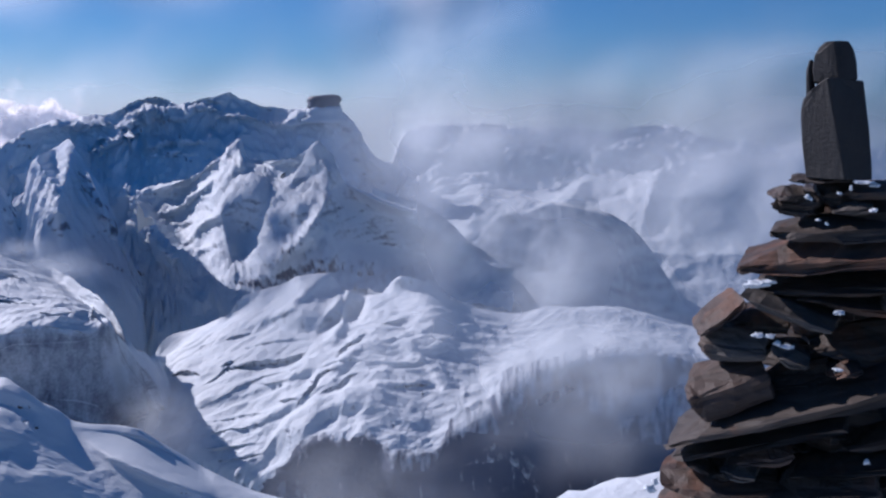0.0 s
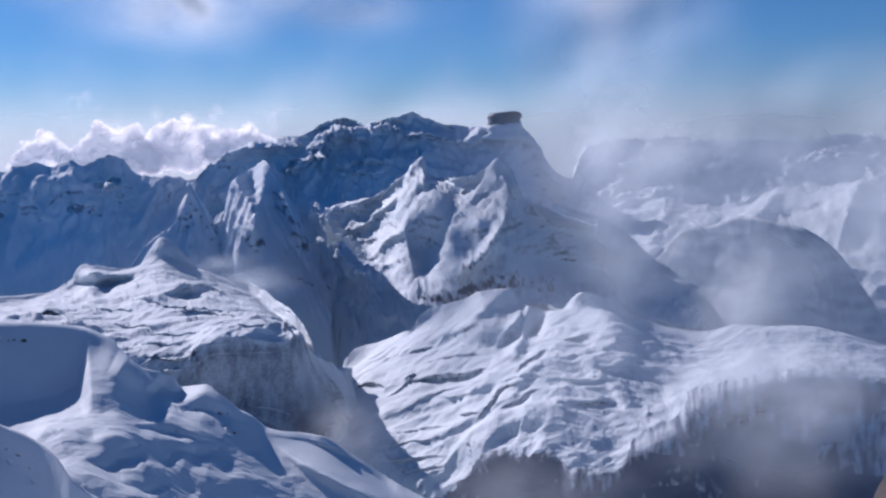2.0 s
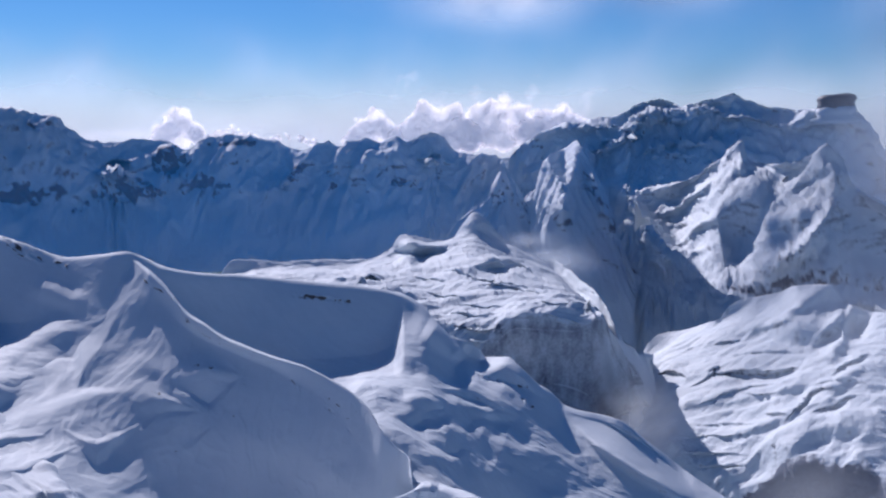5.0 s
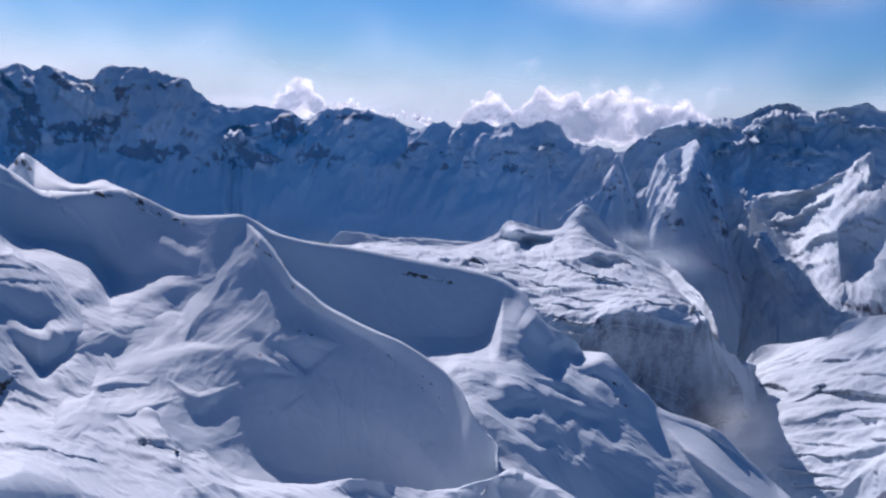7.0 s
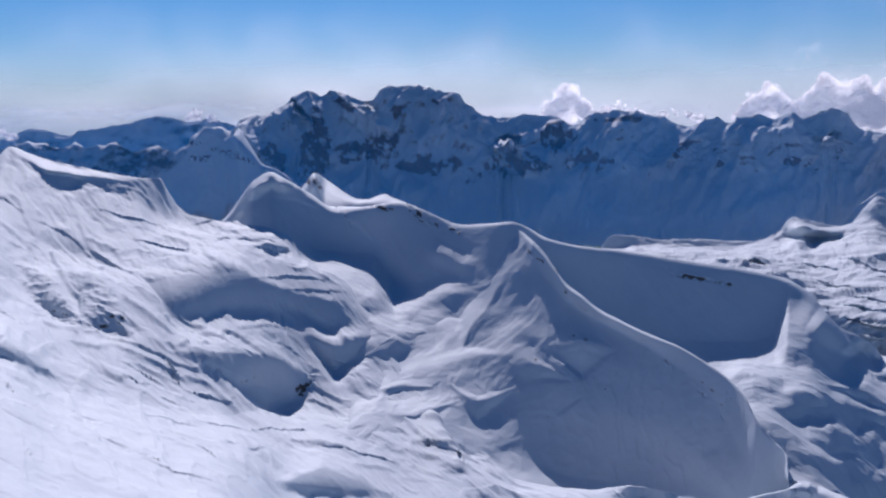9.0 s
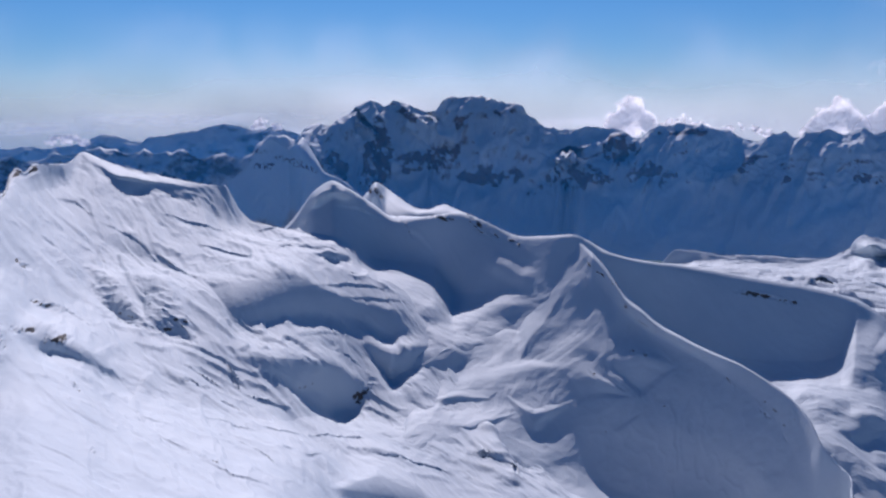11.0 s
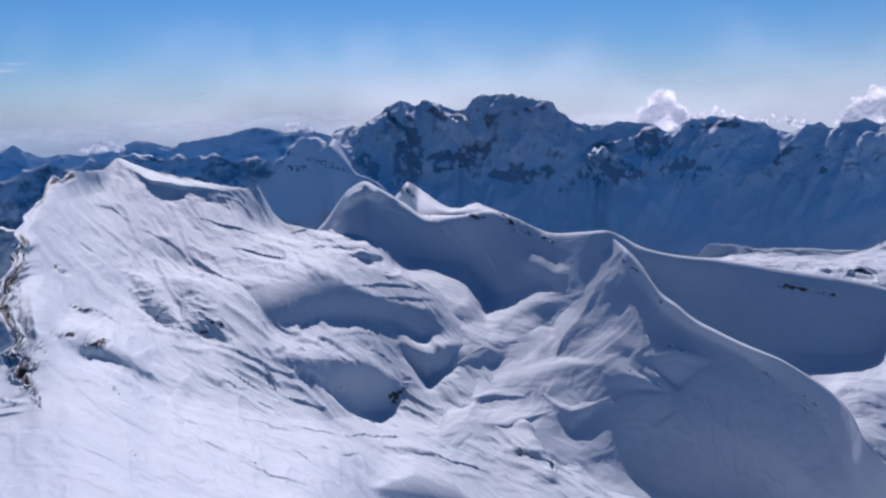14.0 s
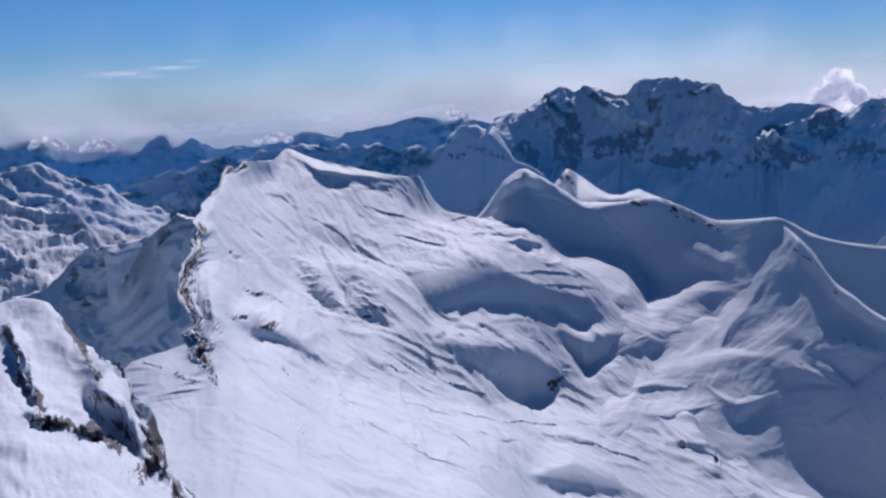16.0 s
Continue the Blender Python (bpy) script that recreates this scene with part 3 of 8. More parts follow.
SUMMIT_MASSIF_FALL_3_DIST = [(28.4, 4073), (30.4, 3956), (33.8, 3714), (37.2, 3604), (40.6, 3534), (47.3, 3615), (54.7, 3916), (64.9, 3874), (74.4, 3966), (100.0, 3807)]
SUMMIT_MASSIF_FALL_4_RISE = [(28.4, -12.00), (30.2, -14.50), (33.6, -16.58), (37.1, -16.61), (40.6, -16.59), (47.3, -13.15), (54.7, -11.90), (74.5, -11.10), (100.0, -11.00)]
SUMMIT_MASSIF_FALL_4_DIST = [(28.4, 3898), (30.2, 3481), (33.6, 3218), (37.1, 3213), (40.6, 3228), (47.3, 3494), (54.7, 3688), (74.5, 3790), (100.0, 3642)]
SUMMIT_MASSIF = [(SUMMIT_MASSIF_CREST_RISE, SUMMIT_MASSIF_CREST_DIST), (SUMMIT_MASSIF_FALL_1_RISE, SUMMIT_MASSIF_FALL_1_DIST), (SUMMIT_MASSIF_FALL_2_RISE, SUMMIT_MASSIF_FALL_2_DIST), (SUMMIT_MASSIF_FALL_3_RISE, SUMMIT_MASSIF_FALL_3_DIST), (SUMMIT_MASSIF_FALL_4_RISE, SUMMIT_MASSIF_FALL_4_DIST)]
ROCK_PYRAMID_CREST_RISE = [(24.3, -8.90), (25.2, -6.92), (25.9, -6.01), (26.4, -5.62), (27.1, -5.04), (27.7, -3.98), (28.2, -2.92), (28.5, -2.42), (28.8, -3.07), (29.4, -4.09), (30.1, -5.33), (30.9, -6.60), (31.9, -7.81), (33.1, -9.53)]
ROCK_PYRAMID_CREST_DIST = [(24.3, 3576), (25.2, 3669), (25.9, 3714), (27.1, 3762), (27.7, 3816), (28.2, 3873), (28.5, 3900), (30.1, 3776), (30.9, 3724), (31.9, 3677), (33.1, 3612)]
ROCK_PYRAMID_FALL_1_RISE = [(24.2, -9.57), (26.4, -6.97), (27.8, -5.67), (28.5, -4.67), (30.1, -6.58), (31.9, -8.83), (33.1, -10.21)]
ROCK_PYRAMID_FALL_1_DIST = [(24.2, 3539), (26.4, 3657), (27.8, 3722), (28.5, 3779), (30.1, 3712), (31.9, 3624), (33.1, 3578)]
ROCK_PYRAMID_FALL_2_RISE = [(24.2, -10.90), (27.6, -10.38), (30.3, -11.15), (33.0, -12.57)]
ROCK_PYRAMID_FALL_2_DIST = [(24.2, 3462), (27.6, 3452), (30.3, 3456), (33.0, 3447)]
ROCK_PYRAMID = [(ROCK_PYRAMID_CREST_RISE, ROCK_PYRAMID_CREST_DIST), (ROCK_PYRAMID_FALL_1_RISE, ROCK_PYRAMID_FALL_1_DIST), (ROCK_PYRAMID_FALL_2_RISE, ROCK_PYRAMID_FALL_2_DIST)]
ROCK_TOOTH_CREST_RISE = [(30.1, -7.09), (30.5, -3.88), (31.0, -2.44), (31.7, -1.99), (32.3, -1.67), (32.8, -1.31), (33.3, -1.92), (33.8, -2.84), (34.4, -3.97), (35.0, -5.50), (35.5, -7.20), (36.4, -9.25)]
ROCK_TOOTH_CREST_DIST = [(30.1, 3698), (30.5, 3800), (31.0, 3849), (32.8, 3889), (33.3, 3857), (34.4, 3751), (35.0, 3676), (35.5, 3596), (36.4, 3505)]
ROCK_TOOTH_FALL_1_RISE = [(30.1, -8.10), (31.0, -5.08), (32.0, -3.92), (32.9, -3.43), (33.9, -4.80), (34.9, -6.52), (36.4, -9.92)]
ROCK_TOOTH_FALL_1_DIST = [(30.1, 3640), (31.0, 3669), (32.0, 3734), (32.9, 3774), (33.9, 3707), (34.9, 3625), (36.4, 3474)]
ROCK_TOOTH_FALL_2_RISE = [(30.0, -9.11), (31.1, -7.11), (32.1, -6.29), (33.5, -6.83), (35.2, -7.54), (36.3, -10.60)]
ROCK_TOOTH_FALL_2_DIST = [(30.0, 3578), (31.1, 3539), (32.1, 3594), (33.5, 3596), (35.2, 3577), (36.3, 3438)]
ROCK_TOOTH_FALL_3_RISE = [(29.9, -12.48), (33.4, -11.90), (36.3, -13.29)]
ROCK_TOOTH_FALL_3_DIST = [(29.9, 3383), (33.4, 3316), (36.3, 3297)]
ROCK_TOOTH = [(ROCK_TOOTH_CREST_RISE, ROCK_TOOTH_CREST_DIST), (ROCK_TOOTH_FALL_1_RISE, ROCK_TOOTH_FALL_1_DIST), (ROCK_TOOTH_FALL_2_RISE, ROCK_TOOTH_FALL_2_DIST), (ROCK_TOOTH_FALL_3_RISE, ROCK_TOOTH_FALL_3_DIST)]
FAR_SNOW_FACE_CREST_RISE = [(49.6, -4.12), (50.9, -3.52), (52.6, -3.25), (54.7, -3.37), (56.7, -2.69), (58.0, -3.08), (60.1, -3.47), (61.7, -3.05), (63.4, -2.30), (64.3, -2.69), (65.6, -2.34), (67.4, -2.12), (68.4, -2.95), (72.0, -3.21), (75.6, -3.75), (100.0, -4.00)]
FAR_SNOW_FACE_CREST_DIST = [(49.6, 4450), (75.6, 4450), (100.0, 4400)]
FAR_SNOW_FACE_FALL_1_RISE = [(49.6, -4.72), (52.1, -4.07), (54.6, -3.97), (57.1, -3.71), (59.6, -3.98), (62.1, -3.51), (64.6, -3.22), (67.1, -3.18), (69.6, -3.64), (72.1, -3.87), (74.6, -4.19), (77.1, -4.36), (79.6, -4.39), (82.1, -4.41), (84.6, -4.44), (87.1, -4.47), (89.6, -4.49), (92.1, -4.52), (94.6, -4.54), (97.1, -4.57), (99.6, -4.60)]
FAR_SNOW_FACE_FALL_1_DIST = [(49.6, 4330), (77.1, 4327), (99.6, 4281)]
FAR_SNOW_FACE_FALL_2_RISE = [(49.6, -7.16), (54.7, -7.16), (61.5, -7.75), (68.2, -9.53), (76.0, -9.72), (100.0, -10.00)]
FAR_SNOW_FACE_FALL_2_DIST = [(49.6, 3800), (54.7, 3700), (68.2, 3500), (100.0, 3500)]
FAR_SNOW_FACE_FALL_3_RISE = [(49.5, -10.54), (54.7, -11.22), (76.2, -13.48), (100.0, -14.00)]
FAR_SNOW_FACE_FALL_3_DIST = [(49.5, 3500), (54.7, 3400), (76.2, 3200), (100.0, 3200)]
FAR_SNOW_FACE = [(FAR_SNOW_FACE_CREST_RISE, FAR_SNOW_FACE_CREST_DIST), (FAR_SNOW_FACE_FALL_1_RISE, FAR_SNOW_FACE_FALL_1_DIST), (FAR_SNOW_FACE_FALL_2_RISE, FAR_SNOW_FACE_FALL_2_DIST), (FAR_SNOW_FACE_FALL_3_RISE, FAR_SNOW_FACE_FALL_3_DIST)]
DARK_RIDGE_CREST_RISE = [(49.9, -4.12), (51.3, -4.66), (53.3, -5.41), (54.7, -6.48), (55.9, -7.56), (57.1, -6.19), (57.7, -5.71), (59.1, -5.50), (60.6, -4.91), (63.1, -5.30), (65.1, -6.26), (66.5, -7.61), (67.5, -9.23), (68.9, -10.97), (71.4, -11.63), (74.6, -12.04), (100.0, -13.00)]
DARK_RIDGE_CREST_DIST = [(49.9, 3500), (55.0, 3490), (64.0, 3330), (74.6, 3300), (100.0, 3200)]
DARK_RIDGE_FALL_1_RISE = [(49.9, -9.19), (54.7, -11.22), (61.6, -13.11), (69.0, -14.06), (74.7, -14.87), (100.0, -16.00)]
DARK_RIDGE_FALL_1_DIST = [(49.9, 3380), (54.7, 3360), (61.6, 3175), (100.0, 3080)]
DARK_RIDGE = [(DARK_RIDGE_CREST_RISE, DARK_RIDGE_CREST_DIST), (DARK_RIDGE_FALL_1_RISE, DARK_RIDGE_FALL_1_DIST)]
SPUR_CREST_RISE = [(36.3, -4.24), (37.0, -3.98), (39.0, -3.54), (40.7, -2.63), (41.6, -1.74), (42.1, -1.39), (42.6, -2.32), (44.6, -2.62), (45.6, -2.23), (46.5, -1.59), (47.7, -2.32), (48.1, -3.63), (50.4, -4.80), (52.8, -5.72), (55.0, -7.10), (56.5, -8.31), (58.4, -9.15)]
SPUR_CREST_DIST = [(36.3, 3050), (39.0, 3050), (40.7, 2950), (42.6, 2950), (44.6, 2750), (50.4, 2750), (52.8, 2850), (55.0, 2850), (56.5, 3000), (58.4, 3000)]
SPUR_FALL_1_RISE = [(36.3, -4.94), (38.8, -4.29), (41.3, -3.31), (43.8, -3.19), (46.3, -3.30), (48.8, -4.68), (51.3, -5.84), (53.8, -7.13), (56.3, -8.85)]
SPUR_FALL_1_DIST = [(36.3, 3010), (38.8, 3010), (41.3, 2910), (43.8, 2795), (46.3, 2710), (48.8, 2710), (51.3, 2747), (53.8, 2810), (56.3, 2940)]
SPUR_FALL_2_RISE = [(36.3, -4.68), (37.9, -5.89), (40.0, -6.92), (42.0, -6.93), (44.0, -6.60), (46.9, -6.59), (48.5, -7.23), (51.3, -7.83), (55.0, -8.68), (58.5, -9.46)]
SPUR_FALL_2_DIST = [(36.3, 3000), (37.9, 2950), (40.0, 2750), (42.0, 2600), (44.0, 2500), (46.9, 2400), (48.5, 2480), (51.3, 2650), (55.0, 2850), (58.5, 2950)]
SPUR_FALL_3_RISE = [(36.3, -5.02), (37.9, -6.90), (39.8, -8.60), (41.6, -10.11), (44.3, -10.42), (47.3, -10.20), (50.5, -10.44), (55.1, -10.88), (58.5, -11.60)]
SPUR_FALL_3_DIST = [(36.3, 2900), (37.9, 2750), (39.8, 2600), (41.6, 2420), (44.3, 2350), (47.3, 2250), (50.5, 2350), (58.5, 2700)]
SPUR = [(SPUR_CREST_RISE, SPUR_CREST_DIST), (SPUR_FALL_1_RISE, SPUR_FALL_1_DIST), (SPUR_FALL_2_RISE, SPUR_FALL_2_DIST), (SPUR_FALL_3_RISE, SPUR_FALL_3_DIST)]
LOBE_CREST_RISE = [(35.8, -14.28), (36.8, -13.96), (37.3, -13.03), (38.0, -12.56), (39.8, -12.12), (41.3, -11.48), (41.8, -10.78), (42.6, -10.34), (44.3, -9.92), (45.6, -9.41), (47.2, -9.28), (48.2, -10.25), (49.0, -10.48), (50.1, -10.61), (51.7, -9.49), (52.9, -9.71), (54.8, -10.90), (56.6, -11.42), (58.5, -11.60), (60.9, -11.12), (62.2, -11.25), (64.3, -11.12), (66.9, -11.56), (68.9, -11.95), (72.1, -12.55), (74.7, -13.62), (100.0, -13.50)]
LOBE_CREST_DIST = [(35.8, 2500), (36.8, 2450), (39.8, 2450), (41.3, 2350), (44.3, 2350), (45.6, 2250), (50.1, 2250), (51.7, 2150), (54.8, 2150), (56.6, 2200), (66.9, 2205), (68.9, 2225), (72.1, 2225), (74.7, 2250), (100.0, 2300)]
LOBE_FALL_1_RISE = [(35.8, -14.88), (38.3, -13.32), (40.8, -12.30), (43.3, -10.98), (45.8, -10.37), (48.3, -10.88), (50.8, -10.76), (53.3, -10.89), (55.8, -11.79), (58.3, -12.18), (60.8, -11.91), (63.3, -11.82), (65.8, -12.02), (68.3, -12.43), (70.8, -12.94), (73.3, -13.63), (75.8, -14.21), (78.3, -14.20), (80.8, -14.19), (83.3, -14.18), (85.8, -14.17), (88.3, -14.16), (90.8, -14.14), (93.3, -14.13), (95.8, -14.12), (98.3, -14.11)]
LOBE_FALL_1_DIST = [(35.8, 2450), (38.3, 2400), (40.8, 2334), (43.3, 2300), (45.8, 2200), (48.3, 2200), (50.8, 2159), (53.3, 2100), (55.8, 2128), (58.3, 2150), (65.8, 2155), (68.3, 2169), (73.3, 2186), (75.8, 2202), (98.3, 2247)]
LOBE_FALL_2_RISE = [(35.8, -14.62), (37.2, -14.63), (38.9, -14.29), (42.3, -14.26), (45.6, -13.85), (50.2, -13.67), (53.6, -13.95), (55.8, -14.50), (59.9, -15.00), (65.1, -15.61), (69.1, -15.68), (74.8, -16.74), (100.0, -17.00)]
LOBE_FALL_2_DIST = [(35.8, 2400), (37.2, 2300), (38.9, 2200), (42.3, 2080), (45.6, 1980), (50.2, 1920), (59.9, 1955), (69.1, 2020), (74.8, 2030), (100.0, 2000)]
LOBE_FALL_3_RISE = [(35.7, -17.10), (37.1, -17.43), (38.8, -17.92), (42.3, -17.86), (45.7, -17.74), (50.3, -17.80), (54.0, -18.23), (55.8, -18.71), (58.3, -18.83), (61.7, -19.03), (69.2, -18.86), (74.9, -18.58), (100.0, -19.00)]
LOBE_FALL_3_DIST = [(35.7, 2150), (37.1, 2050), (38.8, 1950), (42.3, 1850), (45.7, 1760), (50.3, 1710), (54.0, 1705), (58.3, 1722), (61.7, 1748), (69.2, 1785), (74.9, 1820), (100.0, 1800)]
LOBE_FALL_4_RISE = [(35.7, -18.25), (38.8, -19.54), (42.3, -20.74), (43.7, -21.19), (45.0, -21.25), (50.0, -20.99), (51.3, -21.12), (53.8, -20.88), (55.0, -20.75), (58.0, -20.39), (61.8, -23.23), (69.3, -22.59), (75.1, -22.20), (100.0, -22.00)]
LOBE_FALL_4_DIST = [(35.7, 2000), (38.8, 1881), (42.3, 1741), (45.0, 1704), (50.0, 1648), (51.3, 1612), (53.8, 1624), (55.0, 1660), (58.0, 1687), (61.8, 1621), (75.1, 1699), (100.0, 1700)]
LOBE_FALL_5_RISE = [(30.0, -20.00), (38.0, -22.00), (46.0, -24.00), (75.0, -25.00), (100.0, -26.00)]
LOBE_FALL_5_DIST = [(30.0, 1943), (38.0, 1837), (46.0, 1631), (75.0, 1623), (100.0, 1500)]
LOBE = [(LOBE_CREST_RISE, LOBE_CREST_DIST), (LOBE_FALL_1_RISE, LOBE_FALL_1_DIST), (LOBE_FALL_2_RISE, LOBE_FALL_2_DIST), (LOBE_FALL_3_RISE, LOBE_FALL_3_DIST), (LOBE_FALL_4_RISE, LOBE_FALL_4_DIST), (LOBE_FALL_5_RISE, LOBE_FALL_5_DIST)]
SHOULDER_CREST_RISE = [(-14.07, -4.19), (-13.21, -3.7), (-12.72, -3.04), (-12.08, -2.09), (-11.63, -1.78), (-11.12, -2.07), (-10.54, -2.38), (-10.15, -2.18), (-9.76, -1.71), (-9.31, -2.36), (-8.82, -3.21), (-8.46, -3.83), (-7.54, -4.21), (-6.2, -5.09), (-4.85, -6.08)]
SHOULDER_CREST_DIST = [(-14.07, 3820), (-10.64, 3820), (-10.15, 3790), (-9.76, 3870), (-8.46, 3830), (-4.85, 3830)]
SHOULDER_FALL_1_RISE = [(-14.07, -4.58), (-12.73, -3.53), (-11.6, -2.53), (-10.64, -2.91), (-10.15, -2.57), (-9.67, -2.96), (-9.08, -3.54), (-8.66, -4.03), (-7.53, -4.51), (-6.2, -5.6), (-4.85, -6.48)]
SHOULDER_FALL_1_DIST = [(-14.07, 3812), (-10.64, 3808), (-10.15, 3750), (-9.76, 3725), (-8.46, 3750), (-4.85, 3780)]
SHOULDER_FALL_2_RISE = [(-14.07, -9.5), (-4.85, -9.5)]
SHOULDER_FALL_2_DIST = [(-14.07, 3690), (-4.85, 3690)]
SHOULDER = [(SHOULDER_CREST_RISE, SHOULDER_CREST_DIST), (SHOULDER_FALL_1_RISE, SHOULDER_FALL_1_DIST), (SHOULDER_FALL_2_RISE, SHOULDER_FALL_2_DIST)]
PLATEAU_CREST_RISE = [(11.2, -9.97), (11.9, -8.61), (12.5, -8.15), (13.4, -8.16), (14.0, -8.26), (17.1, -8.31), (20.3, -8.34), (21.7, -7.61), (22.5, -6.92), (25.2, -7.26), (26.2, -6.12), (26.8, -5.57), (27.5, -6.06), (28.7, -7.21), (31.1, -8.06), (33.3, -9.60), (34.5, -10.74), (35.3, -12.27), (36.3, -14.29), (37.1, -16.61), (37.6, -19.22)]
PLATEAU_CREST_DIST = [(11.2, 2900), (31.1, 2900), (33.3, 2650), (34.5, 2350), (35.3, 2250), (36.3, 2230), (37.1, 2150), (37.6, 2050)]
PLATEAU_FALL_1_RISE = [(11.2, -10.42), (13.7, -8.85), (16.2, -8.75), (18.7, -8.77), (21.2, -8.33), (23.7, -7.52), (26.2, -7.15), (28.7, -7.62), (31.2, -8.85), (33.7, -11.03), (36.2, -14.49)]
PLATEAU_FALL_1_DIST = [(11.2, 2840), (28.7, 2840), (31.2, 2830), (33.7, 2495), (36.2, 2172)]
PLATEAU_FALL_2_RISE = [(9.8, -8.91), (12.4, -8.97), (17.1, -9.16), (21.9, -9.38), (26.9, -9.85), (31.0, -10.33), (33.8, -10.96), (35.3, -12.61), (36.5, -13.96)]
PLATEAU_FALL_2_DIST = [(9.8, 2600), (12.4, 2600), (17.1, 2500), (21.9, 2500), (26.9, 2350), (31.0, 2250), (33.8, 2150), (36.5, 2150)]
PLATEAU_FALL_3_RISE = [(9.7, -9.84), (12.4, -10.08), (17.0, -10.45), (21.8, -10.94), (25.1, -12.28), (28.2, -12.09), (30.3, -11.55), (32.4, -11.47), (34.4, -11.65), (35.3, -13.94), (36.4, -15.62)]
PLATEAU_FALL_3_DIST = [(9.7, 2200), (17.0, 2200), (21.8, 2150), (25.1, 2080), (28.2, 2030), (30.3, 2020), (32.4, 2040), (34.4, 2090), (35.3, 2130), (36.4, 2150)]
PLATEAU_FALL_4_RISE = [(9.4, -14.14), (16.7, -15.59), (25.0, -16.24), (28.4, -16.58), (32.2, -17.27), (35.2, -17.85), (36.4, -17.92), (38.1, -18.41)]
PLATEAU_FALL_4_DIST = [(9.4, 1900), (16.7, 1900), (25.0, 1970), (28.4, 1945), (32.2, 1960), (35.2, 2005), (36.4, 2030), (38.1, 2050)]
PLATEAU_FALL_5_RISE = [(10.0, -20.00), (40.0, -20.00)]
PLATEAU_FALL_5_DIST = [(10.0, 1600), (40.0, 1700)]
PLATEAU = [(PLATEAU_CREST_RISE, PLATEAU_CREST_DIST), (PLATEAU_FALL_1_RISE, PLATEAU_FALL_1_DIST), (PLATEAU_FALL_2_RISE, PLATEAU_FALL_2_DIST), (PLATEAU_FALL_3_RISE, PLATEAU_FALL_3_DIST), (PLATEAU_FALL_4_RISE, PLATEAU_FALL_4_DIST), (PLATEAU_FALL_5_RISE, PLATEAU_FALL_5_DIST)]
SADDLE_CREST_RISE = [(-6.53, -5.6), (-5.87, -4.82), (-5.47, -4.38), (-4.87, -4.7), (-4.19, -5.2), (-3.51, -5.69), (-2.83, -5.98), (-2.32, -6.0), (-1.81, -5.82), (-1.31, -5.71), (-0.86, -5.9), (-0.28, -6.13), (0.58, -6.48)]
SADDLE_CREST_DIST = [(-6.53, 1592), (-5.87, 1594), (-5.47, 1596), (-4.87, 1688), (-4.19, 1645), (-3.51, 1604), (-2.83, 1581), (-2.32, 1579), (-1.81, 1594), (-1.31, 1603), (-0.86, 1587), (-0.28, 1572), (0.58, 1571)]
SADDLE_FALL_1_RISE = [(-6.53, -6.4), (-5.87, -5.62), (-5.47, -5.18), (-4.87, -6.65), (-4.19, -6.65), (-3.51, -6.65), (-2.83, -6.65), (-2.32, -6.65), (-1.81, -6.65), (-1.31, -6.65), (-0.86, -6.65), (-0.28, -6.68), (0.58, -7.03)]
SADDLE_FALL_1_DIST = [(-6.53, 1530), (0.58, 1530)]
SADDLE_FALL_2_RISE = [(-6.53, -12.0), (0.58, -12.0)]
SADDLE_FALL_2_DIST = [(-6.53, 1500), (0.58, 1500)]
SADDLE = [(SADDLE_CREST_RISE, SADDLE_CREST_DIST), (SADDLE_FALL_1_RISE, SADDLE_FALL_1_DIST), (SADDLE_FALL_2_RISE, SADDLE_FALL_2_DIST)]
RIDGE_CREST_RISE = [(-12.0, -7.95), (-10.5, -6.62), (-9.7, -5.56), (-9.0, -4.75), (-8.0, -4.28), (-7.1, -4.73), (-5.6, -5.68), (-4.5, -6.40), (-3.6, -6.42), (-2.7, -6.44), (-1.7, -6.35), (-1.1, -6.2), (-0.5, -6.16), (0.7, -6.55), (2.0, -7.17), (3.4, -7.59), (5.1, -7.60), (6.3, -7.43), (7.2, -7.73), (8.2, -8.27), (10.2, -8.89), (12.4, -9.05), (16.2, -9.52), (22.2, -10.37), (23.5, -11.05), (25.0, -12.73), (27.1, -13.71), (27.5, -14.21), (28.8, -14.18), (30.2, -15.49), (31.4, -16.13), (32.4, -16.95), (35.7, -17.66), (37.1, -18.58), (40.6, -20.79), (42.6, -21.73), (47.4, -22.96)]
RIDGE_CREST_DIST = [(-12.0, 1440), (-10.5, 1480), (-9.0, 1500), (-4.9, 1488), (-1.1, 1460), (0.7, 1430), (2.0, 1400), (5.1, 1360), (6.3, 1350), (10.2, 1390), (12.4, 1400), (16.2, 1430), (22.2, 1450), (25.0, 1425), (27.1, 1395), (27.5, 1410), (28.8, 1385), (32.4, 1355), (37.1, 1330), (47.4, 1250)]
RIDGE_FALL_1_RISE = [(-12.1, -8.27), (-10.5, -6.85), (-9.0, -5.08), (-8.0, -4.67), (-5.6, -6.05), (-4.1, -6.80), (-1.1, -6.48), (0.7, -6.82), (3.4, -7.79), (6.3, -7.60), (8.2, -8.50), (12.4, -9.29), (16.2, -9.75), (22.2, -10.59), (23.5, -11.31), (27.5, -14.52), (28.8, -14.52), (32.4, -17.28), (35.7, -18.08), (40.6, -21.17), (47.4, -23.42)]
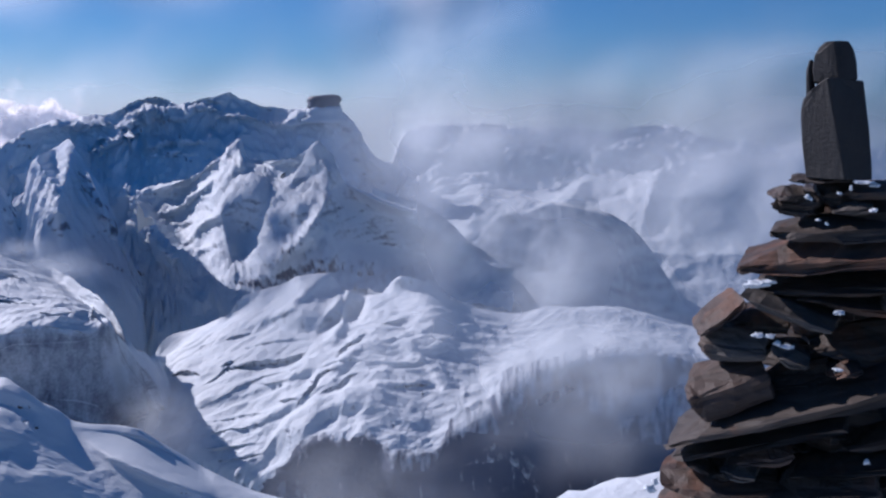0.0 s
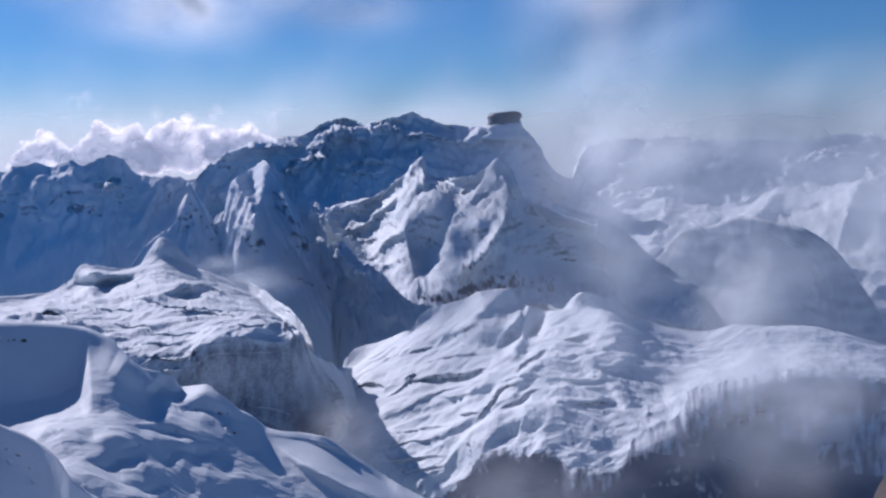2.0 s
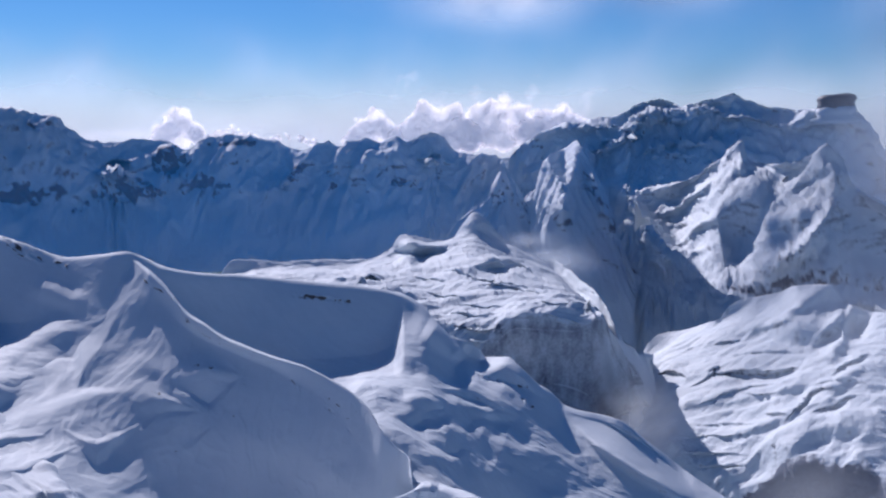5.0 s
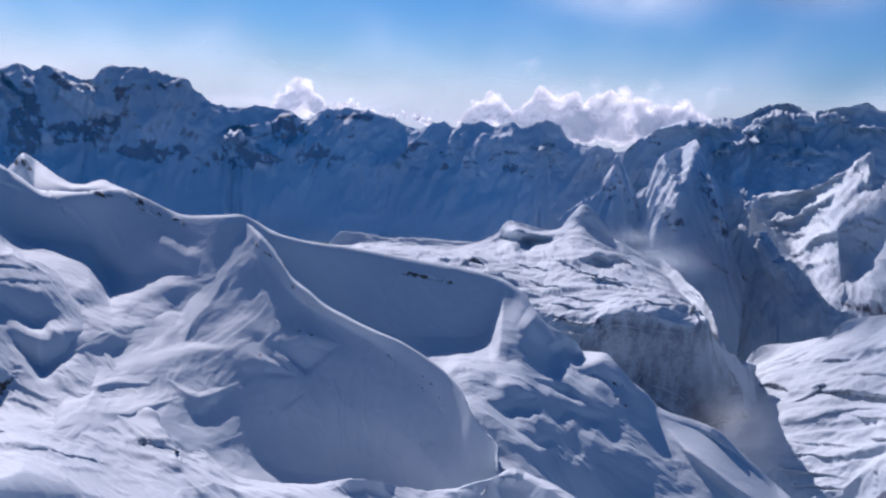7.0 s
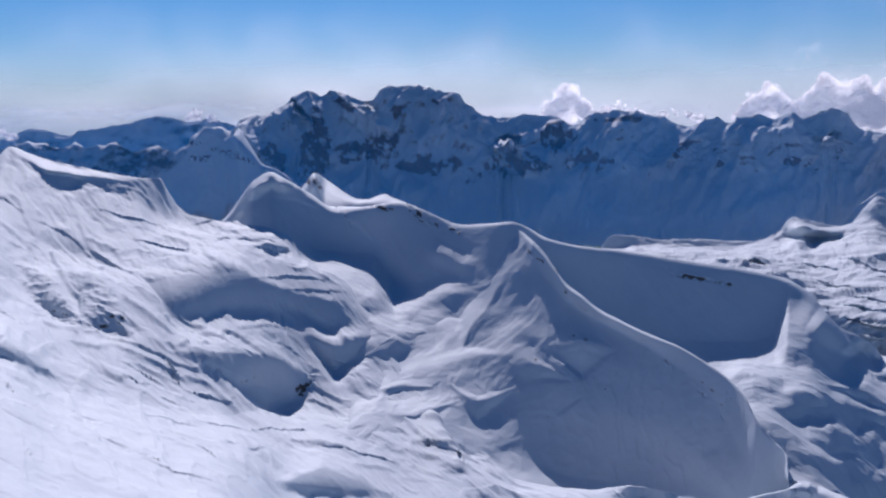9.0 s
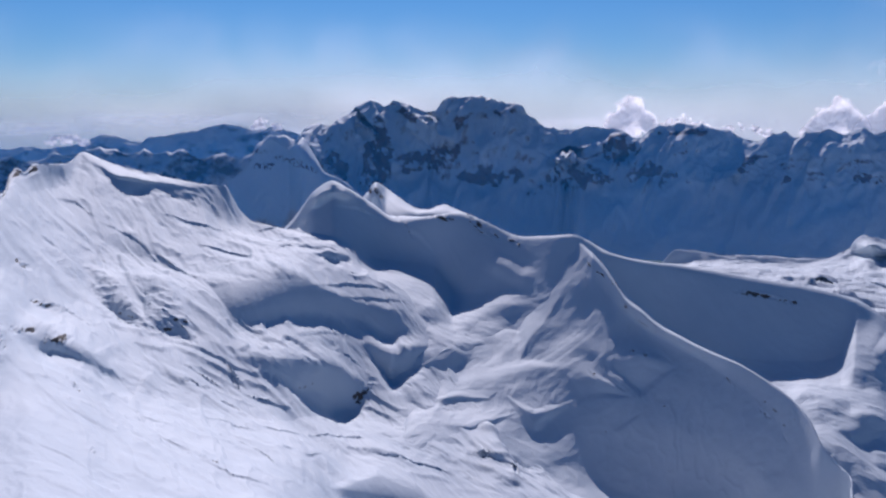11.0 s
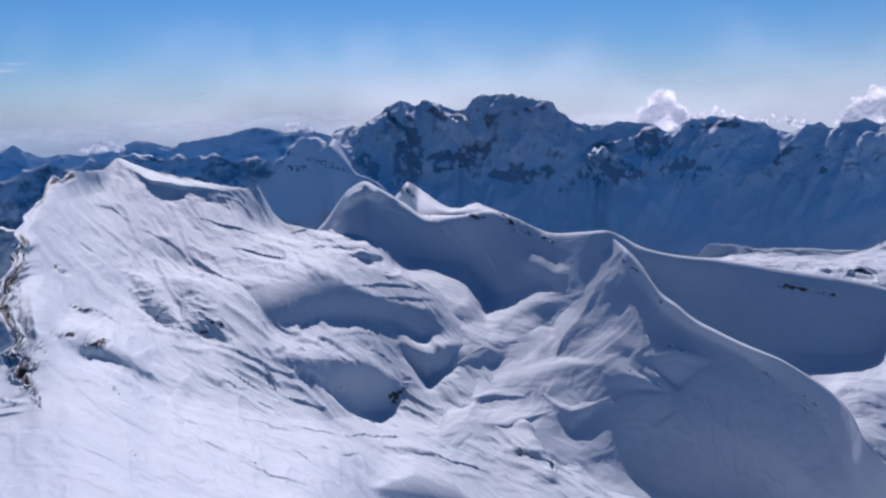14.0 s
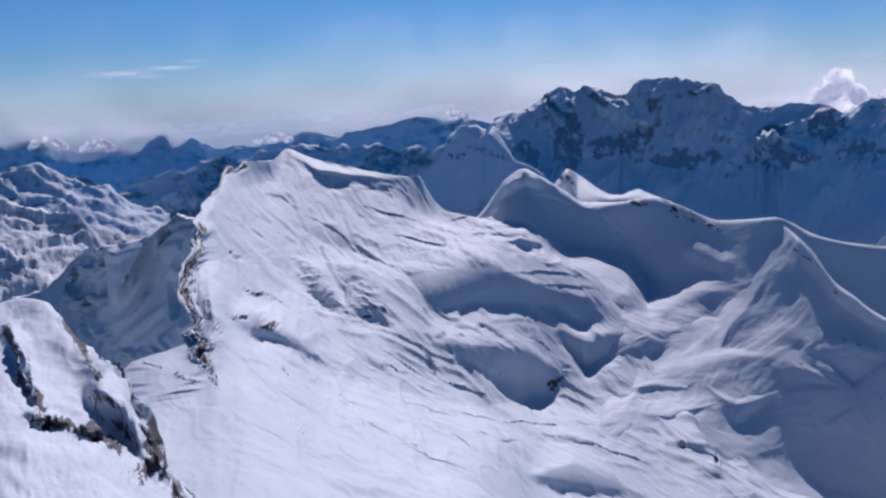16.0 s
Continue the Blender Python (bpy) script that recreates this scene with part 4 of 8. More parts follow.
RIDGE_FALL_1_DIST = [(-12.1, 1420), (-10.5, 1460), (-9.0, 1480), (-5.9, 1465), (-4.1, 1445), (-1.1, 1430), (0.7, 1415), (3.4, 1362), (6.3, 1335), (16.2, 1405), (22.2, 1425), (27.5, 1390), (28.8, 1365), (32.4, 1335), (35.7, 1320), (47.4, 1230)]
RIDGE_FALL_2_RISE = [(-12.1, -8.77), (-10.6, -7.68), (-9.1, -6.47), (-8.1, -6.50), (-7.1, -7.46), (-5.5, -8.86), (-4.1, -9.06), (-2.1, -9.28), (-0.7, -10.99), (2.7, -11.04), (6.3, -10.37), (9.6, -11.68), (13.0, -13.86), (17.3, -14.16), (20.5, -13.99), (21.8, -13.45), (22.5, -12.32), (23.5, -12.54), (25.7, -14.69), (28.8, -15.77), (32.4, -18.19), (35.7, -19.54), (40.6, -22.37), (47.4, -24.18)]
RIDGE_FALL_2_DIST = [(-12.1, 1408), (-10.6, 1439), (-8.1, 1405), (-7.1, 1396), (-5.5, 1398), (-4.1, 1396), (-2.1, 1386), (-0.7, 1338), (2.7, 1285), (5.0, 1266), (7.0, 1272), (9.6, 1290), (13.0, 1289), (21.8, 1353), (22.5, 1367), (23.5, 1362), (25.7, 1337), (28.8, 1316), (32.4, 1301), (35.7, 1265), (40.6, 1235), (47.4, 1204)]
RIDGE_FALL_3_RISE = [(-13.0, -10.00), (-6.0, -11.50), (-2.0, -13.50), (0.0, -15.00), (4.0, -18.00), (8.0, -20.00), (13.0, -20.00), (16.0, -19.00), (18.5, -17.30), (20.5, -15.60), (24.0, -16.60), (30.0, -18.80), (36.0, -22.00), (44.0, -26.00)]
RIDGE_FALL_3_DIST = [(-13.0, 1360), (0.0, 1136), (4.0, 1079), (8.0, 1040), (13.0, 1080), (16.0, 1105), (18.5, 1150), (20.5, 1215), (24.0, 1190), (30.0, 1229), (44.0, 1133)]
RIDGE_FALL_4_RISE = [(-13.0, -16.00), (-3.0, -19.00), (0.0, -24.00), (13.0, -26.00), (16.0, -24.00), (19.5, -19.40), (21.0, -18.40), (24.0, -19.20), (30.0, -21.50), (36.0, -25.00), (44.0, -29.00)]
RIDGE_FALL_4_DIST = [(-13.0, 1160), (-3.0, 1022), (0.0, 960), (13.0, 960), (16.0, 990), (19.5, 1080), (21.0, 1100), (24.0, 1090), (30.0, 1138), (36.0, 1093), (44.0, 1047)]
RIDGE_FALL_5_RISE = [(-13.0, -24.00), (0.0, -30.00), (13.0, -32.00), (16.0, -30.00), (19.8, -23.00), (24.0, -22.50), (30.0, -25.00), (36.0, -28.00), (44.0, -33.00)]
RIDGE_FALL_5_DIST = [(-13.0, 959), (0.0, 861), (13.0, 880), (16.0, 910), (19.8, 990), (24.0, 990), (30.0, 1034), (36.0, 1009), (44.0, 945)]
RIDGE_FALL_6_RISE = [(-13.0, -30.00), (44.0, -40.00)]
RIDGE_FALL_6_DIST = [(-13.0, 600), (44.0, 400)]
RIDGE = [(RIDGE_CREST_RISE, RIDGE_CREST_DIST), (RIDGE_FALL_1_RISE, RIDGE_FALL_1_DIST), (RIDGE_FALL_2_RISE, RIDGE_FALL_2_DIST), (RIDGE_FALL_3_RISE, RIDGE_FALL_3_DIST), (RIDGE_FALL_4_RISE, RIDGE_FALL_4_DIST), (RIDGE_FALL_5_RISE, RIDGE_FALL_5_DIST), (RIDGE_FALL_6_RISE, RIDGE_FALL_6_DIST)]
PYRAMID_CREST_RISE = [(-7.8, -21.77), (-6.7, -20.47), (-5.8, -19.48), (-4.4, -17.58), (-3.3, -16.13), (-2.5, -15.86), (-1.2, -14.29), (-0.1, -13.98), (0.8, -12.91), (1.6, -12.89), (2.3, -12.32), (3.1, -12.12), (3.7, -11.11), (4.8, -9.86), (5.6, -8.34), (6.3, -7.53), (7.3, -8.27), (8.2, -9.18), (9.0, -10.18), (9.6, -11.01), (10.6, -11.73), (11.6, -12.51), (13.0, -13.20), (14.7, -13.93), (16.3, -14.50), (18.0, -15.38), (19.3, -16.25), (20.3, -17.26), (21.0, -18.43), (22.0, -19.42), (22.7, -19.97), (23.0, -21.77), (23.5, -23.81)]
PYRAMID_CREST_DIST = [(-7.8, 1030), (-5.8, 1066), (-4.4, 1102), (-3.3, 1144), (-2.5, 1164), (-1.2, 1208), (-0.1, 1231), (0.8, 1262), (1.6, 1274), (2.3, 1294), (3.1, 1306), (3.7, 1328), (4.8, 1325), (5.6, 1338), (6.3, 1342), (7.3, 1316), (9.0, 1254), (9.6, 1229), (11.6, 1185), (14.7, 1146), (16.3, 1130), (19.3, 1085), (20.3, 1061), (21.0, 1034), (22.7, 999), (23.0, 961), (23.5, 920)]
PYRAMID_FALL_1_RISE = [(-7.8, -21.87), (-6.7, -20.57), (-5.8, -19.58), (-4.4, -17.68), (-3.3, -16.23), (-2.5, -15.96), (-1.2, -14.39), (-0.1, -14.08), (0.8, -13.01), (1.6, -12.99), (2.3, -12.42), (3.1, -12.22), (3.7, -11.21), (4.8, -9.96), (5.6, -8.44), (6.3, -7.79), (7.3, -8.53), (8.2, -9.44), (9.0, -10.44), (9.6, -11.27), (10.6, -11.98), (11.6, -12.74), (13.0, -13.4), (14.7, -14.1), (16.3, -14.63), (18.0, -15.5), (19.3, -16.37), (20.3, -17.38), (21.0, -18.55), (22.0, -19.54), (22.7, -20.09), (23.0, -21.89), (23.5, -23.93)]
PYRAMID_FALL_1_DIST = [(-7.8, 1022), (-5.8, 1058), (-4.4, 1094), (-3.3, 1136), (-2.5, 1156), (-1.2, 1200), (-0.1, 1223), (0.8, 1254), (1.6, 1266), (2.3, 1286), (3.1, 1298), (3.7, 1320), (4.8, 1317), (5.6, 1330), (6.3, 1320), (7.3, 1294), (9.0, 1232), (9.6, 1207), (11.6, 1166), (14.7, 1132), (16.3, 1119), (19.3, 1075), (20.3, 1051), (21.0, 1024), (22.7, 989), (23.0, 951), (23.5, 910)]
PYRAMID_FALL_2_RISE = [(-7.2, -21.60), (-5.0, -17.20), (0.0, -13.60), (2.5, -11.40), (5.0, -9.60), (6.4, -9.40), (10.0, -12.40), (15.0, -15.00), (18.0, -17.00), (21.0, -21.50)]
PYRAMID_FALL_2_DIST = [(-7.2, 985), (-5.0, 1020), (0.0, 1180), (2.5, 1250), (5.0, 1295), (6.4, 1284), (10.0, 1191), (15.0, 1123), (18.0, 1075), (21.0, 983)]
PYRAMID_FALL_3_RISE = [(-7.2, -22.00), (-5.0, -18.40), (0.0, -15.00), (2.5, -13.00), (5.0, -12.40), (6.4, -12.60), (10.0, -14.80), (15.0, -17.00), (18.0, -19.00), (21.0, -22.50)]
PYRAMID_FALL_3_DIST = [(-7.2, 975), (-5.0, 985), (0.0, 1135), (2.5, 1200), (5.0, 1208), (6.4, 1192), (10.0, 1137), (15.0, 1086), (18.0, 1040), (21.0, 967)]
PYRAMID_FALL_4_RISE = [(-7.2, -22.60), (-5.0, -19.60), (0.0, -17.40), (3.0, -16.40), (6.4, -16.20), (10.0, -17.50), (15.0, -19.00), (18.0, -20.60), (21.0, -23.50)]
PYRAMID_FALL_4_DIST = [(-7.2, 950), (-5.0, 950), (0.0, 1045), (3.0, 1085), (6.4, 1098), (10.0, 1080), (15.0, 1050), (18.0, 1013), (21.0, 952)]
PYRAMID_FALL_5_RISE = [(-7.2, -23.40), (-5.0, -21.00), (0.0, -20.00), (3.0, -20.20), (6.4, -21.00), (10.0, -22.30), (15.0, -22.80), (18.0, -23.60), (21.0, -25.00)]
PYRAMID_FALL_5_DIST = [(-7.2, 900), (-5.0, 900), (0.0, 940), (6.4, 988), (10.0, 992), (15.0, 987), (18.0, 964), (21.0, 929)]
PYRAMID_FALL_6_RISE = [(-7.2, -26.00), (-5.0, -24.00), (6.4, -26.00), (21.0, -28.00)]
PYRAMID_FALL_6_DIST = [(-7.2, 780), (-5.0, 800), (6.4, 843), (21.0, 823)]
PYRAMID = [(PYRAMID_CREST_RISE, PYRAMID_CREST_DIST), (PYRAMID_FALL_1_RISE, PYRAMID_FALL_1_DIST), (PYRAMID_FALL_2_RISE, PYRAMID_FALL_2_DIST), (PYRAMID_FALL_3_RISE, PYRAMID_FALL_3_DIST), (PYRAMID_FALL_4_RISE, PYRAMID_FALL_4_DIST), (PYRAMID_FALL_5_RISE, PYRAMID_FALL_5_DIST), (PYRAMID_FALL_6_RISE, PYRAMID_FALL_6_DIST)]
BOWL_CREST_RISE = [(-33.0, -14.60), (-31.6, -14.00), (-30.0, -13.60), (-28.8, -13.00), (-28.4, -10.20), (-28.0, -7.40), (-27.3, -5.59), (-26.6, -4.88), (-26.1, -4.43), (-25.8, -3.59), (-25.5, -3.21), (-25.1, -3.37), (-24.6, -3.06), (-23.0, -3.09), (-22.0, -2.44), (-21.0, -2.89), (-19.0, -3.49), (-16.1, -4.28), (-15.0, -4.42), (-14.3, -4.4), (-13.8, -5.2), (-13.3, -6.05), (-12.6, -6.50), (-10.7, -7.09), (-8.1, -6.63), (-6.0, -8.84), (-2.8, -9.94), (-1.5, -11.99), (-0.8, -13.86), (0.2, -15.72), (1.6, -18.07), (2.6, -20.31), (4.7, -21.16), (6.9, -22.67), (11.1, -23.09), (14.2, -22.66), (18.3, -22.95), (22.5, -22.20), (23.7, -21.44), (26.2, -21.95), (36.0, -28.00)]
BOWL_CREST_DIST = [(-33.0, 600), (-31.6, 615), (-30.0, 625), (-28.8, 640), (-28.4, 705), (-28.0, 820), (-27.3, 960), (-26.1, 1100), (-25.8, 1170), (-25.5, 1200), (-25.1, 1215), (-24.6, 1250), (-23.0, 1350), (-22.0, 1450), (-16.1, 1450), (-14.2, 1478), (-13.5, 1475), (-12.6, 1455), (-10.7, 1440), (-8.1, 1440), (-6.0, 1400), (-2.8, 1370), (-1.5, 1320), (-0.8, 1230), (0.2, 1150), (1.6, 1060), (2.6, 985), (4.7, 960), (6.9, 918), (11.1, 892), (14.2, 890), (18.3, 880), (22.5, 880), (23.7, 885), (26.2, 850), (36.0, 740)]
BOWL_FALL_1_RISE = [(-33.0, -15.20), (-31.6, -14.60), (-28.8, -13.70), (-28.3, -11.00), (-27.6, -7.70), (-25.7, -4.78), (-22.4, -4.31), (-19.1, -4.83), (-15.8, -5.51), (-13.6, -6.96), (-10.8, -7.59), (-8.1, -7.43), (-6.0, -9.68), (-2.8, -11.29), (-1.5, -13.34), (-0.8, -15.04), (0.2, -16.72), (1.6, -18.90), (2.6, -20.87), (4.7, -21.67), (6.9, -23.12), (11.1, -23.47), (18.3, -23.35), (23.7, -21.92), (26.2, -22.39), (36.0, -29.00)]
BOWL_FALL_1_DIST = [(-33.0, 575), (-28.8, 620), (-28.3, 690), (-27.6, 820), (-25.7, 1090), (-22.4, 1330), (-13.6, 1400), (-10.8, 1380), (-8.1, 1390), (-6.0, 1340), (-2.8, 1300), (-1.5, 1240), (-0.8, 1170), (0.2, 1100), (2.6, 960), (4.7, 935), (6.9, 895), (11.1, 875), (18.3, 865), (23.7, 865), (26.2, 830), (36.0, 720)]
BOWL_FALL_2_RISE = [(-33.0, -15.80), (-31.6, -15.20), (-28.7, -14.20), (-28.0, -11.80), (-27.3, -8.90), (-26.6, -8.60), (-20.0, -8.20), (-12.0, -8.50), (-6.0, -9.80), (-2.0, -13.50), (0.0, -16.50), (2.0, -20.00), (6.0, -22.80), (14.0, -24.50), (21.0, -24.00), (36.0, -30.00)]
BOWL_FALL_2_DIST = [(-33.0, 560), (-28.7, 600), (-28.0, 670), (-27.3, 800), (-26.6, 850), (-20.0, 1180), (-12.0, 1245), (-6.0, 1250), (-2.0, 1180), (0.0, 1090), (2.0, 950), (6.0, 860), (14.0, 840), (21.0, 840), (36.0, 680)]
BOWL_FALL_3_RISE = [(-33.0, -16.60), (-31.6, -16.00), (-28.7, -15.00), (-27.6, -13.20), (-26.9, -11.10), (-26.2, -10.90), (-20.0, -11.00), (-12.0, -13.00), (-6.0, -15.00), (-2.0, -16.50), (0.0, -18.50), (2.0, -21.50), (6.0, -23.80), (14.0, -25.50), (21.0, -25.00), (36.0, -31.00)]
BOWL_FALL_3_DIST = [(-33.0, 535), (-31.6, 545), (-28.7, 575), (-27.6, 620), (-26.9, 690), (-20.0, 1010), (-12.0, 1020), (-6.0, 1100), (-2.0, 1080), (0.0, 1010), (2.0, 890), (6.0, 820), (14.0, 800), (21.0, 800), (36.0, 650)]
BOWL_FALL_4_RISE = [(-33.0, -18.00), (-31.0, -17.50), (-28.6, -16.80), (-26.8, -16.00), (-25.2, -15.60), (-23.0, -15.70), (-20.0, -16.00), (-12.0, -18.00), (-7.0, -18.20), (-2.0, -19.00), (0.0, -20.50), (2.0, -23.00), (6.0, -25.00), (14.0, -26.50), (36.0, -32.00)]
BOWL_FALL_4_DIST = [(-33.0, 490), (-31.0, 505), (-26.8, 560), (-25.2, 590), (-23.0, 640), (-20.0, 755), (-12.0, 835), (-7.0, 990), (-2.0, 970), (0.0, 920), (2.0, 830), (6.0, 770), (14.0, 760), (36.0, 620)]
BOWL_FALL_5_RISE = [(-33.0, -25.00), (-30.0, -24.80), (-26.0, -24.40), (-23.0, -24.20), (-20.0, -24.00), (-12.0, -24.50), (-6.0, -25.00), (0.0, -25.50), (6.0, -27.00), (14.0, -28.00), (36.0, -33.00)]
BOWL_FALL_5_DIST = [(-33.0, 300), (-26.0, 325), (-20.0, 370), (-12.0, 440), (-6.0, 640), (0.0, 720), (6.0, 700), (14.0, 690), (36.0, 600)]
BOWL_FALL_6_RISE = [(-33.0, -45.00), (-26.0, -44.00), (0.0, -40.00), (36.0, -42.00)]
BOWL_FALL_6_DIST = [(-33.0, 80), (-26.0, 85), (0.0, 240), (36.0, 300)]
BOWL = [(BOWL_CREST_RISE, BOWL_CREST_DIST), (BOWL_FALL_1_RISE, BOWL_FALL_1_DIST), (BOWL_FALL_2_RISE, BOWL_FALL_2_DIST), (BOWL_FALL_3_RISE, BOWL_FALL_3_DIST), (BOWL_FALL_4_RISE, BOWL_FALL_4_DIST), (BOWL_FALL_5_RISE, BOWL_FALL_5_DIST), (BOWL_FALL_6_RISE, BOWL_FALL_6_DIST)]
NEAR_OUTCROP_CREST_RISE = [(-43.9, -9.86), (-40.6, -9.42), (-38.4, -9.95), (-37.6, -9.91), (-36.7, -10.08), (-36.0, -10.57), (-35.4, -11.35), (-34.7, -12.38), (-33.9, -13.12), (-33.2, -13.60), (-32.4, -14.01), (-31.8, -15.63), (-31.2, -16.82), (-30.8, -18.31), (-30.5, -19.46), (-30.2, -20.66), (-29.1, -21.44), (-27.7, -22.33), (-26.2, -23.32), (-23.9, -24.84)]
NEAR_OUTCROP_CREST_DIST = [(-43.9, 170), (-38.4, 165), (-29.1, 98), (-23.9, 70)]
NEAR_OUTCROP_FALL_1_RISE = [(-44.1, -12.17), (-38.8, -13.05), (-35.8, -15.06), (-33.5, -16.97), (-31.9, -19.42), (-30.4, -21.50), (-27.7, -22.82), (-24.0, -25.45)]
NEAR_OUTCROP_FALL_1_DIST = [(-44.1, 130), (-38.8, 125), (-31.9, 100), (-30.4, 90), (-24.0, 62)]
NEAR_OUTCROP_FALL_2_RISE = [(-46.0, -25.00), (-20.0, -30.00)]
NEAR_OUTCROP_FALL_2_DIST = [(-46.0, 60), (-20.0, 40)]
NEAR_OUTCROP = [(NEAR_OUTCROP_CREST_RISE, NEAR_OUTCROP_CREST_DIST), (NEAR_OUTCROP_FALL_1_RISE, NEAR_OUTCROP_FALL_1_DIST), (NEAR_OUTCROP_FALL_2_RISE, NEAR_OUTCROP_FALL_2_DIST)]

rib("bowl", [(12.8, -22.84), (14.5, -22.33), (16.6, -22.67)], 1.12, 1.12, 16.1)
rib("bowl", [(22.5, -22.14), (23.0, -21.21), (24.6, -21.56)], 1.12, 1.47, 16.1)
rib("ridge", [(-9.7, -5.56), (-8.0, -4.38), (-6.7, -5.14)], 0.82, 1.18, 30)
rib("ridge", [(23.8, -12.36), (25.7, -13.46), (26.3, -14.18)], 1.18, 1.18, 30)
rib("ridge", [(21.6, -16.65), (24.0, -16.11), (25.8, -16.54)], 1.59, 1.32, -9.6)
rib("ridge", [(22.9, -18.71), (25.0, -18.01), (27.2, -18.81)], 1.76, 2.03, -13.2)
rib("ridge", [(19.6, -15.53), (22.1, -15.18), (24.0, -15.17)], 1.06, 1.06, -6.6)
rib("ridge", [(25.5, -20.54), (27.2, -20.00), (28.1, -20.47)], 1.32, 1.32, -8.4)
rib("ridge", [(23.9, -18.45), (26.6, -18.29), (28.7, -19.04)], 1.76, 1.76, -11.4)
rib("ridge", [(21.0, -14.99), (24.0, -14.87), (26.4, -15.33)], 1.06, 1.32, -7.8)
rib("ridge", [(26.4, -15.66), (28.8, -15.44), (30.1, -16.82)], 1.32, 1.32, -7.8)
rib("great_wall", [(-5.6, 0.47), (-5.1, -0.85), (-4.4, -2.18), (-4.2, -3.85)], 1.06, 0.71, 94)
rib("great_wall", [(-4.1, 0.46), (-2.6, -0.71), (-0.9, -2.39)], 1.00, 0.88, 82)
rib("great_wall", [(-7.2, -0.50), (-5.9, -2.16), (-5.3, -3.83)], 0.88, 0.53, 66)
rib("great_wall", [(-9.8, -1.45), (-9.1, -2.93), (-8.1, -4.11), (-7.3, -4.79)], 1.18, 0.59, 127)
rib("great_wall", [(-0.6, 0.43), (0.1, -1.57), (1.7, -3.59)], 1.47, 1.76, 50)
rib("great_wall", [(6.3, -2.29), (7.0, -3.22), (7.8, -4.30)], 1.06, 1.00, 105)
rib("great_wall", [(9.0, -1.31), (8.8, -2.63), (8.1, -4.30)], 0.76, 1.18, 61)
rib("great_wall", [(10.8, -1.15), (9.8, -2.63), (9.7, -4.30)], 0.88, 1.18, 66)
rib("great_wall", [(12.7, -1.16), (12.4, -2.64), (13.1, -4.62)], 1.18, 1.18, 50)
rib("great_wall", [(17.2, -1.51), (16.0, -2.96), (15.4, -4.27)], 0.88, 0.88, 61)
rib("great_wall", [(19.1, -1.60), (19.7, -2.94), (21.0, -4.21)], 1.18, 0.88, 55)
rib("great_wall", [(22.1, -1.04), (22.4, -2.29), (23.4, -3.85)], 1.18, 1.18, 50)
rib("great_wall", [(-12.2, -2.12), (-12.1, -3.19), (-12.9, -4.97)], 1.18, 1.47, 66)
rib("summit_massif", [(35.6, -3.32), (36.6, -5.87), (38.6, -8.59)], 1.18, 1.47, 136)
rib("summit_massif", [(34.4, -1.95), (35.6, -1.07), (36.3, -1.21)], 0.35, 0.76, 82.8)
rib("summit_massif", [(30.3, -1.09), (31.9, -0.55), (34.0, -0.43)], 0.29, 0.65, 75.6)
rib("summit_massif", [(35.3, -0.62), (37.3, 0.00), (39.3, 0.06)], 0.29, 0.53, 75.6)
rib("summit_massif", [(36.6, -1.99), (38.3, -1.52), (40.7, -1.39)], 0.35, 0.59, 68.4)
rib("summit_massif", [(40.7, -0.07), (42.6, 0.06), (44.6, -0.38)], 0.35, 0.59, 61.2)
rib("summit_massif", [(33.8, -8.19), (35.2, -8.15), (36.2, -8.91)], 0.29, 0.53, 122.4)
rib("summit_massif", [(44.9, -0.16), (46.5, 0.30), (48.0, -0.54)], 0.47, 0.76, 82.8)
rib("spur", [(42.1, -1.45), (42.3, -2.59), (41.1, -4.07), (41.0, -5.92), (41.6, -8.60)], 2.06, 1.18, 80)
rib("spur", [(40.2, -2.72), (38.3, -4.04), (37.1, -4.25)], 0.76, 0.47, 68)
rib("spur", [(40.6, -3.56), (39.0, -5.05), (37.6, -5.54)], 0.65, 0.47, 60)
rib("spur", [(41.1, -5.58), (39.6, -6.58), (39.3, -7.25)], 0.65, 0.47, 52)
rib("spur", [(46.5, -1.66), (47.3, -3.30), (47.2, -4.94), (45.9, -6.92), (43.6, -9.26)], 1.76, 1.06, 100)
rib("spur", [(48.5, -4.12), (50.4, -5.09), (52.8, -5.87)], 0.47, 0.47, 52)
rib("lobe", [(48.2, -10.31), (48.0, -11.82), (47.3, -13.15)], 0.76, 0.76, 30)
rib("lobe", [(51.7, -9.56), (50.2, -11.10), (49.6, -13.70), (49.9, -16.88), (50.3, -18.74)], 1.76, 2.06, 9)
rib("lobe", [(40.6, -14.94), (44.0, -14.39), (46.0, -13.84)], 0.41, 0.65, -20)
rib("lobe", [(44.3, -19.07), (46.7, -17.05), (49.9, -16.56)], 1.00, 1.18, 23)
rib("lobe", [(38.5, -16.61), (42.3, -15.90), (47.3, -14.44)], 0.59, 0.71, 20)
rib("lobe", [(47.2, -9.38), (44.6, -11.24), (42.0, -12.28), (38.9, -13.13)], 0.76, 0.59, 23)
rib("lobe", [(41.3, -18.20), (44.0, -17.16), (47.3, -15.41), (49.2, -13.07)], 0.59, 0.59, 20)
rib("plateau", [(22.5, -6.98), (23.0, -7.84), (22.6, -8.82)], 0.88, 0.88, 70)
rib("plateau", [(21.7, -7.77), (23.6, -8.13), (25.6, -7.95)], 0.35, 0.53, -60)
rib("plateau", [(27.0, -9.01), (29.7, -8.77), (31.7, -9.84)], 0.41, 0.65, -70)
